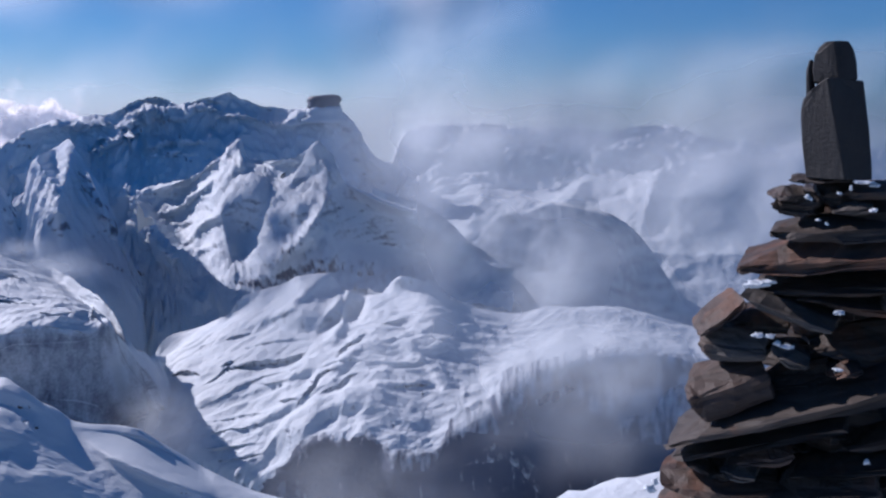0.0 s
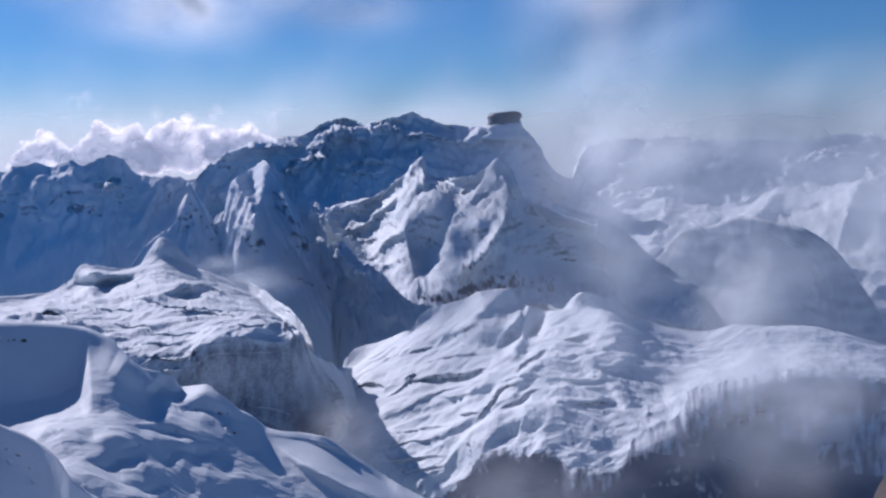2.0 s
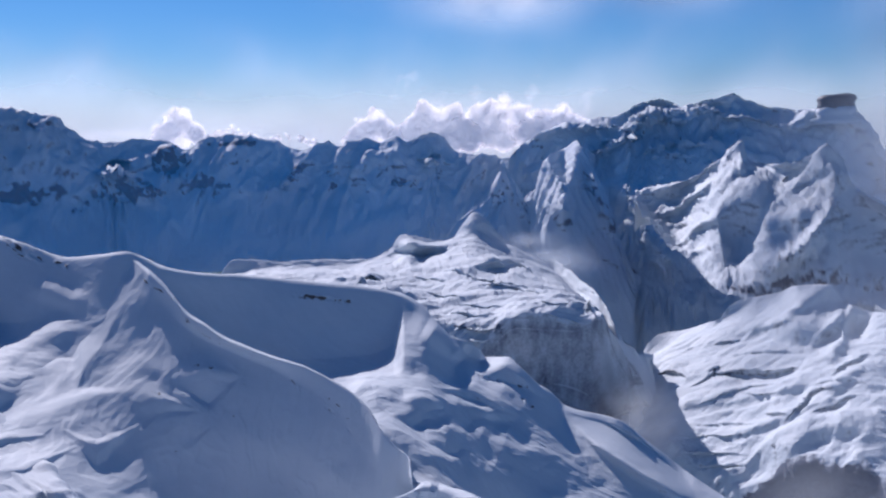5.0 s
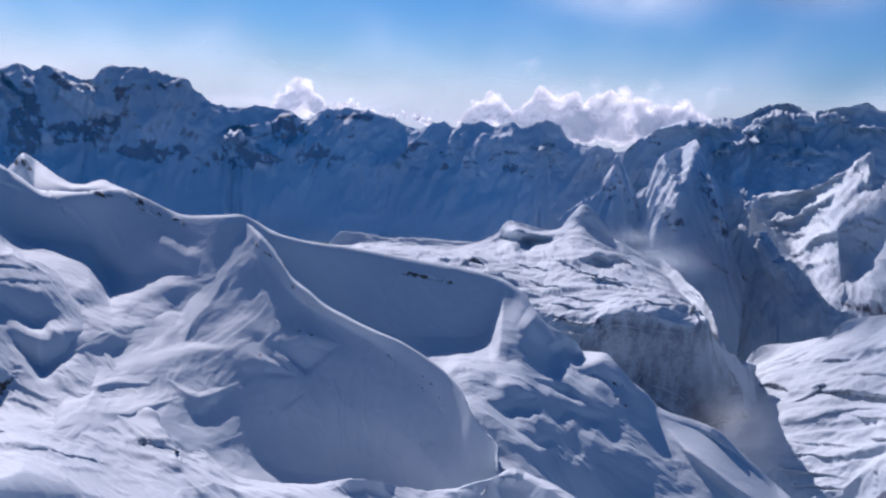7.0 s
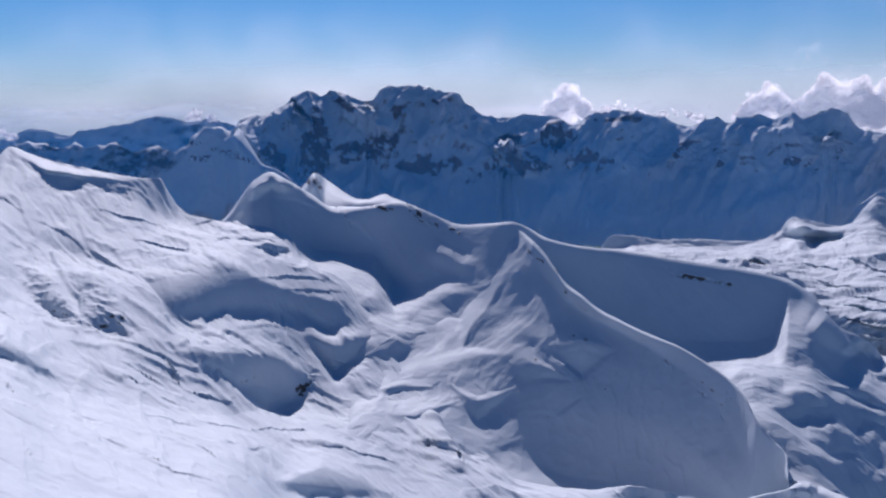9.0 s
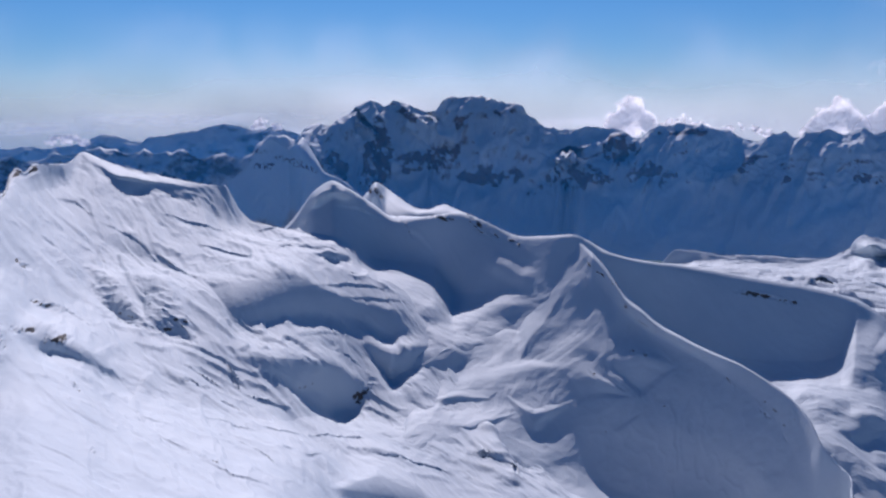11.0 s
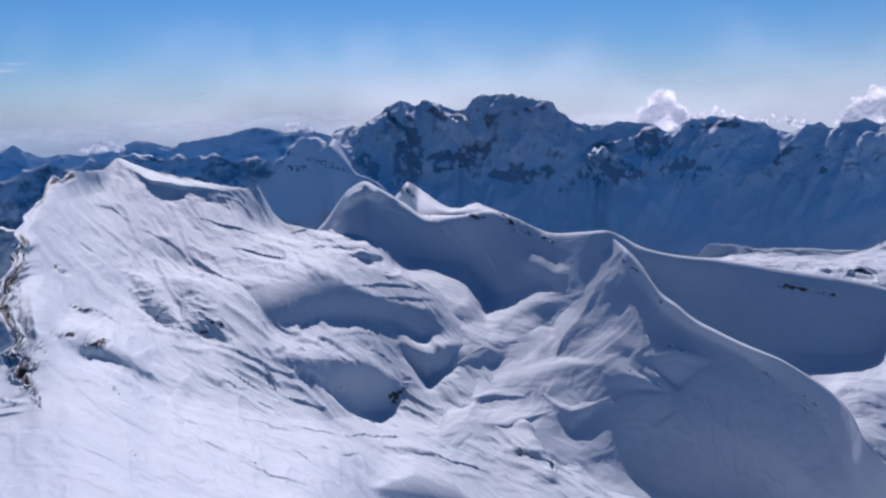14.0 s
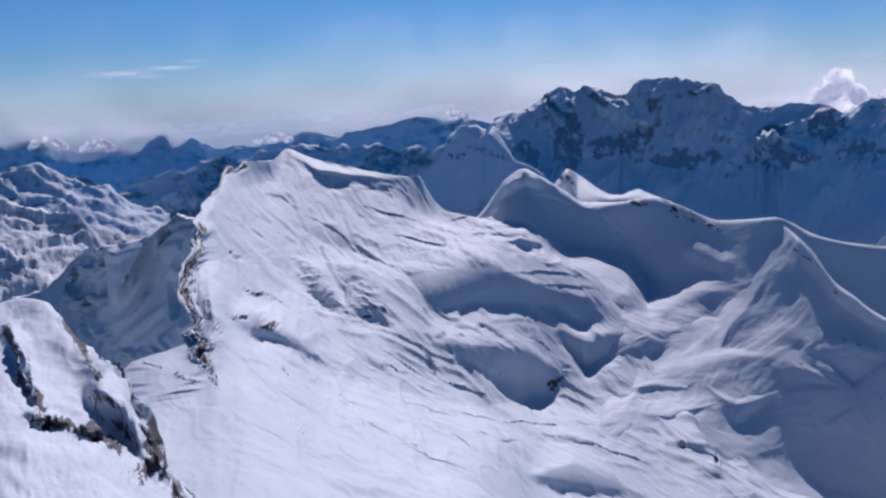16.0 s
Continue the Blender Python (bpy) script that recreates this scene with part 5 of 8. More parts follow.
rib("plateau", [(28.3, -10.24), (31.0, -10.09), (33.8, -10.56)], 0.41, 0.53, -50)
rib("plateau", [(17.1, -8.99), (20.3, -9.52), (22.9, -10.17)], 0.24, 0.35, -40)
rib("far_snow_face", [(63.4, -2.37), (62.1, -4.38), (60.1, -6.43)], 1.47, 1.18, 70)
rib("far_snow_face", [(67.4, -2.18), (66.4, -4.31), (65.8, -6.97)], 1.47, 1.18, 70)
rib("far_snow_face", [(56.7, -2.76), (56.4, -4.78), (55.4, -7.16)], 1.47, 1.18, 60)
rib("side_slope", [(-28.9, -5.88), (-30.7, -7.68), (-33.3, -11.29)], 1.76, 0.88, 60)
rib("side_slope", [(-32.0, -7.31), (-33.3, -8.40), (-34.1, -10.55)], 1.18, 0.88, 60)
rib("near_outcrop", [(-38.5, -10.62), (-37.5, -12.31), (-37.1, -13.92), (-37.0, -15.80)], 0.88, 0.65, 5)
rib("near_outcrop", [(-33.8, -13.30), (-32.7, -15.50), (-31.7, -17.87), (-30.7, -19.58)], 1.18, 0.88, 5)
rib("near_outcrop", [(-37.7, -16.30), (-36.5, -16.35), (-35.4, -16.94)], 0.59, 0.41, 4)
rib("near_outcrop", [(-35.1, -17.20), (-33.9, -17.70), (-33.2, -18.89)], 0.65, 0.41, 4)
rib("near_outcrop", [(-35.4, -11.66), (-33.9, -14.39), (-33.1, -16.40)], 1.18, 0.88, 4)
rib("plateau", [(26.8, -5.64), (27.0, -7.33), (26.3, -8.98)], 1.18, 1.76, 40)
rocks("ridge", [(0.0, -6.20), (0.7, -6.89), (1.8, -7.64)], 0.24, 0.8)
rocks("ridge", [(2.6, -7.92), (3.2, -8.13)], 0.18, 0.8)
rocks("ridge", [(-2.3, -6.40), (-0.9, -6.49)], 0.21, 0.7)
rocks("ridge", [(-3.7, -6.71), (-3.4, -7.63)], 0.15, 0.5)
rocks("ridge", [(-5.5, -5.43), (-4.0, -6.20)], 0.21, 0.6)
rocks("ridge", [(16.2, -10.30), (17.3, -10.64), (19.2, -10.84)], 0.15, 0.8)
rocks("ridge", [(15.9, -10.45), (17.5, -10.72), (19.2, -10.78)], 0.12, 0.7)
rocks("ridge", [(27.1, -15.37), (28.4, -15.69), (30.0, -16.02)], 0.18, 0.7)
rocks("ridge", [(29.8, -16.67), (30.4, -17.15)], 0.18, 0.7)
rocks("bowl", [(-21.4, -11.59), (-20.6, -11.98), (-19.4, -12.23)], 0.26, 0.6)
rocks("bowl", [(-17.9, -12.50), (-17.3, -11.86), (-16.9, -12.72)], 0.24, 0.6)
rocks("bowl", [(-20.3, -10.49), (-19.6, -11.89)], 0.35, 0.35)
rocks("bowl", [(-6.7, -17.44), (-5.9, -16.29)], 0.29, 0.8)
rocks("bowl", [(-28.1, -7.90), (-27.7, -7.67)], 0.35, 1)
rocks("bowl", [(-27.5, -6.63), (-27.6, -7.94), (-27.8, -8.91), (-28.2, -9.87), (-28.3, -11.83), (-28.0, -13.82), (-27.3, -15.60)], 0.32, 1)
rocks("bowl", [(-26.0, -12.04), (-25.2, -12.11)], 0.24, 0.9)
rocks("bowl", [(-24.3, -12.93), (-23.4, -12.74)], 0.26, 0.9)
rocks("bowl", [(-24.9, -10.49), (-23.5, -11.26)], 0.15, 0.8)
rocks("bowl", [(-26.4, -4.67), (-25.8, -3.59), (-25.3, -3.35), (-24.7, -3.39)], 0.38, 0.9)
rocks("bowl", [(-25.7, -8.35), (-25.1, -8.73)], 0.18, 0.7)
rocks("bowl", [(-18.5, -6.38), (-17.9, -6.58)], 0.15, 0.5)
rocks("pyramid", [(7.3, -8.17), (8.2, -9.18), (9.3, -10.68)], 0.21, 0.6)
rocks("pyramid", [(10.0, -14.15), (10.9, -14.39)], 0.18, 0.8)
rocks("pyramid", [(7.4, -15.47), (7.8, -15.73)], 0.12, 0.8)
rocks("pyramid", [(15.5, -15.30), (16.2, -16.07)], 0.12, 0.7)
rocks("pyramid", [(17.6, -16.96), (18.1, -17.43)], 0.12, 0.7)
rocks("pyramid", [(19.3, -16.83), (20.4, -18.33)], 0.15, 0.4)
rocks("shoulder", [(-12.57, -3.4), (-11.61, -3.38)], 0.3, 0.9)
rocks("shoulder", [(-11.28, -2.92), (-10.16, -3.16), (-8.92, -3.67)], 0.3, 0.8)
rocks("shoulder", [(-12.34, -2.55), (-11.44, -2.47)], 0.14, 0.9)
rocks("great_wall", [(-0.1, -4.08), (1.4, -3.76), (2.9, -4.00)], 0.47, 0.84)
rocks("great_wall", [(-3.5, -3.13), (-2.0, -2.95), (-0.9, -2.56)], 0.53, 0.84)
rocks("great_wall", [(-5.2, -0.85), (-4.8, -2.18), (-5.0, -4.00)], 0.47, 0.98)
rocks("great_wall", [(-6.0, -4.15), (-5.4, -5.17)], 0.47, 0.84)
rocks("great_wall", [(5.1, -4.29), (6.5, -3.79), (8.3, -3.96)], 0.59, 0.77)
rocks("great_wall", [(6.3, -3.02), (8.8, -4.03)], 0.47, 0.7)
rocks("great_wall", [(9.6, -1.81), (9.8, -3.80)], 0.29, 0.65)
rocks("great_wall", [(10.4, -3.80), (11.5, -4.36)], 0.47, 0.84)
rocks("great_wall", [(-12.8, -3.08), (-11.2, -2.66), (-9.1, -3.49)], 0.53, 0.84)
rocks("great_wall", [(15.4, -3.78), (16.7, -2.64)], 0.29, 0.7)
rocks("great_wall", [(18.0, -3.11), (18.4, -3.92)], 0.26, 0.7)
rocks("great_wall", [(22.1, -3.81), (23.5, -4.10)], 0.26, 0.84)
rocks("great_wall", [(11.4, -1.39), (13.7, -1.53)], 0.29, 0.7)
rocks("great_wall", [(3.7, -4.89), (4.8, -4.29)], 0.32, 0.7)
rocks("great_wall", [(-0.9, -0.89), (0.8, -0.58), (2.8, -0.26)], 0.47, 0.49)
rocks("great_wall", [(-8.3, -3.11), (-7.3, -4.12)], 0.53, 0.7)
rocks("great_wall", [(-4.5, 0.30), (-3.9, -0.04), (-3.1, -0.54)], 0.32, 0.57)
rocks("summit_massif", [(27.1, -5.98), (28.5, -3.83), (30.6, -6.76)], 0.65, 0.3)
rocks("summit_massif", [(31.8, -5.78), (32.7, -6.47), (35.4, -6.69)], 0.53, 0.35)
rocks("summit_massif", [(33.6, -8.19), (35.2, -8.42), (36.3, -8.98)], 0.29, 0.8)
rocks("summit_massif", [(30.1, -1.28), (32.6, -0.57)], 0.21, 0.5)
rocks("summit_massif", [(28.5, -2.05), (30.7, -1.70)], 0.18, 0.5)
rocks("summit_massif", [(35.6, -0.63), (38.3, -1.25), (40.7, -1.06)], 0.24, 0.45)
rocks("summit_massif", [(35.9, 0.40), (37.5, 0.63)], 0.21, 0.5)
rocks("summit_massif", [(37.3, -2.00), (39.5, -2.61)], 0.24, 0.45)
rocks("spur", [(42.6, -9.94), (45.3, -9.74), (47.0, -8.56)], 0.38, 0.6)
rocks("spur", [(44.0, -7.26), (45.6, -6.26), (47.0, -5.76)], 0.53, 0.35)
rocks("spur", [(47.2, -3.46), (47.6, -5.92)], 0.35, 0.4)
rocks("spur", [(40.6, -3.50), (42.4, -4.09)], 0.18, 0.4)
rocks("spur", [(47.2, -8.23), (49.2, -8.85), (50.4, -9.14)], 0.29, 0.5)
rib("rock_tooth", [(32.8, -1.31), (32.5, -3.42), (32.1, -5.10), (32.0, -6.19)], 1.00, 0.88, 50)
rib("rock_tooth", [(31.1, -2.38), (31.7, -3.41), (32.2, -4.43)], 0.47, 0.59, 84)
rib("rock_tooth", [(33.6, -2.77), (34.4, -4.81), (34.9, -6.52)], 0.59, 0.59, 70)
rocks("rock_pyramid", [(27.6, -5.32), (28.8, -4.35), (30.6, -6.42)], 0.65, 0.66)
rocks("rock_pyramid", [(28.5, -3.66), (29.1, -4.52)], 0.29, 0.77)
rocks("rock_tooth", [(33.4, -3.44), (34.6, -5.49), (35.0, -6.52)], 0.53, 0.66)
rocks("rock_tooth", [(31.7, -5.77), (32.8, -6.48), (35.2, -6.86)], 0.59, 0.5)
rocks("rock_tooth", [(33.6, -7.9), (34.6, -8.3), (35.7, -9.0)], 0.3, 0.8)
rib("side_slope", [(-33.3, -12.24), (-31.9, -11.45), (-30.5, -9.97)], 0.41, 0.41, 26)
rib("side_slope", [(-32.8, -12.94), (-31.0, -11.87), (-29.8, -11.02)], 0.35, 0.35, 22)
rib("side_slope", [(-34.8, -8.88), (-33.3, -8.66), (-32.4, -8.88)], 0.35, 0.41, 30)
rib("side_slope", [(-34.7, -10.17), (-33.7, -9.95), (-33.1, -10.18)], 0.35, 0.41, 30)
rocks("side_slope", [(-32.0, -9.50), (-31.5, -9.22)], 0.41, 0.6)
rocks("side_slope", [(-34.2, -11.65), (-33.3, -10.64)], 0.35, 0.5)
rocks("plateau", [(22.8, -11.33), (25.5, -12.30), (28.2, -12.42)], 0.41, 0.6)
rocks("near_outcrop", [(-38.2, -11.28), (-37.4, -13.26), (-37.2, -14.84), (-36.8, -15.99)], 0.42, 0.92)
rocks("near_outcrop", [(-37.5, -16.58), (-36.4, -16.58), (-35.4, -17.06)], 0.34, 1.01)
rocks("near_outcrop", [(-35.0, -17.42), (-34.2, -17.65), (-33.3, -18.41), (-32.9, -18.94)], 0.30, 1.01)
rocks("near_outcrop", [(-35.3, -11.42), (-34.7, -12.38), (-34.1, -13.47), (-33.6, -14.68)], 0.30, 0.74)
rocks("near_outcrop", [(-32.7, -13.91), (-32.2, -14.78), (-31.7, -15.96), (-31.3, -17.45), (-30.8, -18.94), (-30.6, -20.22)], 0.47, 1.06)
rocks("near_outcrop", [(-32.4, -16.51), (-31.7, -18.18), (-31.2, -19.20)], 0.42, 0.74)
rocks("near_outcrop", [(-31.1, -20.15), (-30.2, -20.76), (-29.8, -21.35)], 0.38, 1.01)
rocks("near_outcrop", [(-29.5, -21.58), (-29.0, -21.90), (-28.1, -22.21)], 0.17, 0.92)
rocks("near_outcrop", [(-32.2, -20.14), (-31.5, -20.57)], 0.25, 0.64)
rocks("near_outcrop", [(-39.2, -19.21), (-37.8, -20.08)], 0.21, 0.55)
rocks("near_outcrop", [(-38.0, -18.07), (-37.1, -18.62)], 0.11, 0.55)
rocks("bowl", [(-27.2, -12.00), (-26.6, -12.97)], 0.09, 0.8)
rocks("bowl", [(-22.1, -8.86), (-21.3, -9.41), (-20.8, -10.12)], 0.12, 0.5)
rocks("bowl", [(-29.8, -14.92), (-28.9, -15.41)], 0.12, 0.6)
rocks("bowl", [(-31.2, -14.11), (-30.6, -14.50)], 0.12, 0.6)
rocks("bowl", [(-23.4, -14.96), (-22.9, -15.80)], 0.09, 0.7)
rocks("bowl", [(-17.4, -15.51), (-15.5, -16.09)], 0.09, 0.7)
rocks("bowl", [(-13.5, -18.35), (-12.3, -18.73)], 0.09, 0.7)
rocks("bowl", [(-18.4, -18.90), (-15.2, -20.37)], 0.09, 0.6)
rocks("bowl", [(-22.5, -19.01), (-22.3, -19.30)], 0.09, 0.7)
rocks("bowl", [(-19.9, -17.20), (-19.1, -17.76)], 0.09, 0.6)
rocks("bowl", [(-24.4, -12.68), (-23.7, -13.11)], 0.18, 0.8)
rib("lobe", [(51.2, -13.24), (53.3, -14.59), (54.7, -16.58)], 0.59, 0.88, 14)
rib("lobe", [(56.8, -14.56), (57.5, -16.55), (58.3, -18.50)], 0.71, 0.88, 14)
rib("ridge", [(-2.9, -15.65), (-0.1, -14.04), (2.7, -13.07)], 1.18, 1.47, 8)
rib("ridge", [(-0.8, -13.02), (1.3, -12.04), (3.4, -11.38)], 0.88, 1.18, 9)
rib("ridge", [(-4.3, -14.27), (-2.2, -12.99), (-0.1, -12.36)], 1.18, 1.18, -10)
rib("ridge", [(-2.1, -9.95), (-0.7, -10.99), (0.3, -11.69)], 1.18, 1.18, -9)
rib("ridge", [(1.3, -8.99), (2.7, -9.68), (4.1, -10.37)], 0.88, 0.88, 7)

# ---- steps, faces and hollows ----
scarp("bowl", [(-16.43, -9.5), (-15.14, -9.97), (-13.12, -9.58), (-9.75, -9.57), (-8.07, -10.47), (-5.7, -11.4), (-3.98, -11.95), (-2.98, -13.76)], [(-16.43, -9.57), (-15.2, -11.13), (-14.11, -12.69), (-12.95, -13.0), (-11.23, -12.59), (-8.49, -12.51), (-6.42, -12.45), (-4.89, -13.71), (-2.99, -14.09)], 0.56, 2.0, 0, 0.12, 0.5)
scarp("bowl", [(-14.35, -14.17), (-12.32, -14.03), (-10.28, -14.31), (-8.58, -14.99)], [(-14.36, -14.27), (-12.71, -15.1), (-10.37, -16.56), (-8.65, -16.98)], 0.4, 1.2, 0.1, 0.12, 0.5)
scarp("bowl", [(-10.13, -14.91), (-9.08, -14.63), (-7.89, -15.18), (-6.87, -15.89), (-5.92, -16.75)], [(-10.2, -16.57), (-9.19, -17.45), (-8.69, -18.0), (-6.94, -18.07), (-5.92, -16.82)], 0.75, 1.0, 0, 0.12, 0.5)
scarp("bowl", [(-6.63, -13.73), (-4.73, -14.19), (-2.99, -14.23), (-1.77, -14.11)], [(-6.63, -13.83), (-5.46, -15.44), (-4.62, -16.46), (-3.38, -15.82), (-1.78, -14.25)], 0.8, 0.8, 0, 0.12, 0.5)
scarp("bowl", [(-26.06, -12.0), (-24.76, -11.57), (-23.02, -12.82), (-21.24, -14.28), (-19.66, -15.59)], [(-26.06, -12.06), (-24.91, -13.45), (-23.56, -13.91), (-21.6, -14.95), (-19.66, -15.66)], 0.8, 1.0, 0.12, 0.08, 0.5)
scarp("bowl", [(-22.01, -9.51), (-20.3, -9.74), (-19.73, -10.66), (-19.25, -12.19)], [(-22.02, -9.61), (-21.33, -11.02), (-20.45, -11.96), (-19.27, -12.52)], 0.45, 0.8, 0.5, 0.12, 0.5)
scarp("bowl", [(-19.07, -10.44), (-18.09, -10.19), (-17.16, -11.01), (-16.21, -12.72)], [(-19.21, -12.65), (-18.43, -13.17), (-16.81, -13.43), (-16.24, -13.21)], 0.45, 0.8, 0.5, 0.12, 0.5)
scarp("bowl", [(-9.53, -8.43), (-8.33, -7.93), (-6.65, -8.66)], [(-9.54, -8.5), (-8.02, -8.96), (-6.65, -8.86)], 0.55, 0.6, 0.1, 0.12, 0.5)
scarp("bowl", [(-20.71, -3.94), (-19.28, -3.51), (-18.37, -4.14), (-16.65, -4.76)], [(-20.72, -4.1), (-19.68, -4.89), (-18.41, -4.72), (-16.66, -4.93)], 0.3, 0.6, 0, 0.12, 0.5)
scarp("bowl", [(-11.71, -7.97), (-10.34, -7.52), (-8.33, -8.0)], [(-11.71, -8.14), (-10.03, -8.21), (-8.33, -8.13)], 0.5, 0.5, 0, 0.12, 0.5)
scarp("bowl", [(-8.85, -22.23), (-6.7, -21.46), (-5.45, -21.16), (-3.17, -22.05), (-1.06, -23.09)], [(-8.86, -22.42), (-6.76, -23.06), (-3.92, -23.62), (-1.07, -23.5)], 0.5, 1.6, 0, 0.12, 0.5)
ledge("bowl", [(-17.51, -19.52), (-16.03, -20.2), (-14.38, -21.08), (-10.96, -22.23)], 0.22, 0.59, 0.09, 0.5)
ledge("bowl", [(-19.55, -17.94), (-17.65, -19.09), (-16.01, -19.89)], 0.16, 0.59, 0, 0.5)
ledge("bowl", [(-13.61, -16.29), (-12.11, -16.89), (-10.24, -17.72)], 0.2, 0.59, 0.18, 0.5)
ledge("bowl", [(-14.76, -14.3), (-14.24, -15.33), (-13.61, -16.23)], 0.25, 0.59, 0.12, 0.5)
ledge("bowl", [(-8.4, -19.68), (-5.26, -20.55), (-2.09, -21.17), (0.38, -21.92)], 0.22, 0.59, 0.12, 0.5)
ledge("bowl", [(-22.49, -7.54), (-21.61, -8.25), (-20.88, -8.95)], 0.2, 0.59, 0.18, 0.5)
ledge("bowl", [(-24.99, -10.53), (-23.52, -11.24), (-21.9, -12.42)], 0.22, 0.59, 0.36, 0.5)
ledge("bowl", [(-21.85, -14.03), (-20.06, -15.81), (-19.16, -16.86)], 0.12, 0.59, 0, 0.5)
ledge("bowl", [(-17.36, -14.44), (-15.76, -15.38), (-14.13, -16.32)], 0.16, 0.59, 0.06, 0.5)
ledge("bowl", [(-16.92, -15.39), (-15.81, -16.36)], 0.2, 0.59, 0.18, 0.5)
ledge("bowl", [(-21.65, -15.64), (-19.51, -17.31), (-16.93, -18.36)], 0.12, 0.59, 0, 0.5)
ledge("bowl", [(-24.77, -15.6), (-23.02, -17.07), (-20.6, -18.93)], 0.12, 0.59, 0, 0.5)
ledge("bowl", [(-25.87, -17.93), (-23.51, -19.34), (-21.71, -20.98)], 0.12, 0.59, 0, 0.5)
ledge("bowl", [(-15.49, -16.54), (-14.17, -17.14), (-12.51, -18.23)], 0.16, 0.59, 0.06, 0.5)
ledge("bowl", [(-13.54, -18.16), (-11.5, -18.79), (-9.43, -19.07)], 0.16, 0.59, 0.09, 0.5)
ledge("bowl", [(-16.22, -17.62), (-14.56, -18.18), (-12.21, -19.07)], 0.14, 0.59, 0, 0.5)
ledge("bowl", [(-11.89, -19.73), (-9.83, -20.35), (-8.42, -20.26)], 0.2, 0.59, 0.06, 0.5)
ledge("bowl", [(-14.27, -19.07), (-12.6, -20.01), (-11.26, -21.06)], 0.2, 0.59, 0.06, 0.5)
ledge("bowl", [(-10.12, -18.87), (-7.34, -19.5), (-5.24, -19.9)], 0.14, 0.59, 0.06, 0.5)
ledge("bowl", [(-0.66, -20.47), (2.15, -20.78), (4.25, -21.54)], 0.2, 0.59, 0, 0.5)
ledge("bowl", [(-21.64, -6.31), (-19.52, -7.41), (-18.01, -8.81)], 0.14, 0.59, 0, 0.5)
ledge("bowl", [(-18.16, -5.85), (-15.62, -6.63), (-13.67, -7.22)], 0.16, 0.59, 0, 0.5)
ledge("bowl", [(-16.32, -7.59), (-14.38, -8.18), (-12.41, -8.61)], 0.2, 0.59, 0, 0.5)
ledge("bowl", [(-18.61, -8.12), (-17.06, -9.2), (-16.12, -9.92)], 0.2, 0.59, 0.06, 0.5)
ledge("bowl", [(-24.42, -6.93), (-23.58, -7.79), (-23.32, -8.44)], 0.25, 0.59, 0.18, 0.5)
ledge("bowl", [(-26.12, -6.03), (-25.29, -6.71), (-24.75, -7.38)], 0.2, 0.59, 0.12, 0.5)
ledge("bowl", [(-13.0, -7.08), (-10.99, -6.99), (-9.32, -7.39)], 0.12, 0.59, 0, 0.5)
ledge("bowl", [(-9.79, -10.58), (-7.04, -10.34), (-4.3, -10.76)], 0.16, 0.59, 0, 0.5)
ledge("bowl", [(-9.14, -11.44), (-6.38, -11.21), (-2.94, -11.63)], 0.14, 0.59, 0, 0.5)
ledge("bowl", [(-11.27, -13.52), (-8.52, -13.39), (-6.46, -13.73)], 0.12, 0.59, 0, 0.5)
ledge("bowl", [(-23.67, -4.91), (-22.49, -5.3), (-21.33, -6.33)], 0.16, 0.59, 0.12, 0.5)
rocks("bowl", [(-25.84, -11.96), (-25.11, -12.16)], 0.2, 1)
rocks("bowl", [(-24.56, -12.85), (-23.8, -12.93)], 0.22, 1)
rocks("bowl", [(-6.91, -17.22), (-6.65, -16.73)], 0.2, 1)
rocks("bowl", [(-19.82, -12.11), (-19.26, -12.42)], 0.2, 0.7)
rocks("bowl", [(-17.98, -11.11), (-17.39, -12.14)], 0.2, 0.7)
rocks("bowl", [(-17.21, -11.83), (-16.75, -12.35)], 0.2, 0.7)
rocks("bowl", [(-18.79, -11.05), (-18.32, -11.25)], 0.2, 0.7)
scarp("pyramid", [(2.17, -10.51), (3.94, -9.37), (6.12, -8.5)], [(2.17, -10.65), (3.93, -10.68), (6.12, -9.33)], 0.5, 1.0, 0, 0.12, 0.5)
scarp("pyramid", [(7.99, -14.85), (9.32, -13.76), (10.45, -12.48), (12.54, -14.83)], [(7.99, -14.98), (9.33, -14.8), (10.64, -14.36), (12.54, -14.93)], -0.56, 0.7, 0, 0.12, 0.5)
scarp("pyramid", [(8.33, -14.97), (10.64, -14.43), (12.67, -14.99)], [(8.33, -15.1), (10.68, -16.96), (12.68, -15.18)], 0.37, 0.6, 0.05, 0.12, 0.5)
scarp("pyramid", [(5.97, -15.16), (7.32, -14.63), (9.85, -16.67)], [(5.97, -15.49), (7.66, -15.77), (9.85, -16.77)], -0.5, 0.6, 0, 0.12, 0.5)
scarp("pyramid", [(5.97, -15.55), (7.67, -15.9), (10.02, -16.83)], [(5.97, -15.65), (7.67, -17.24), (10.02, -16.99)], 0.37, 0.6, 0.08, 0.12, 0.5)
scarp("pyramid", [(-1.64, -16.02), (1.16, -15.21), (3.92, -14.69), (6.65, -15.14)], [(-1.64, -16.52), (1.15, -16.53), (3.92, -16.02), (6.65, -15.31)], -0.43, 0.9, 0, 0.12, 0.5)
scarp("pyramid", [(2.53, -16.86), (4.26, -17.56), (6.66, -17.11)], [(2.53, -17.02), (4.25, -19.13), (6.66, -17.27)], 0.37, 1.0, 0, 0.12, 0.5)
scarp("pyramid", [(8.7, -19.14), (9.7, -18.13), (10.86, -17.65)], [(8.71, -19.2), (9.71, -18.77), (10.86, -17.72)], -0.56, 0.5, 0, 0.12, 0.5)
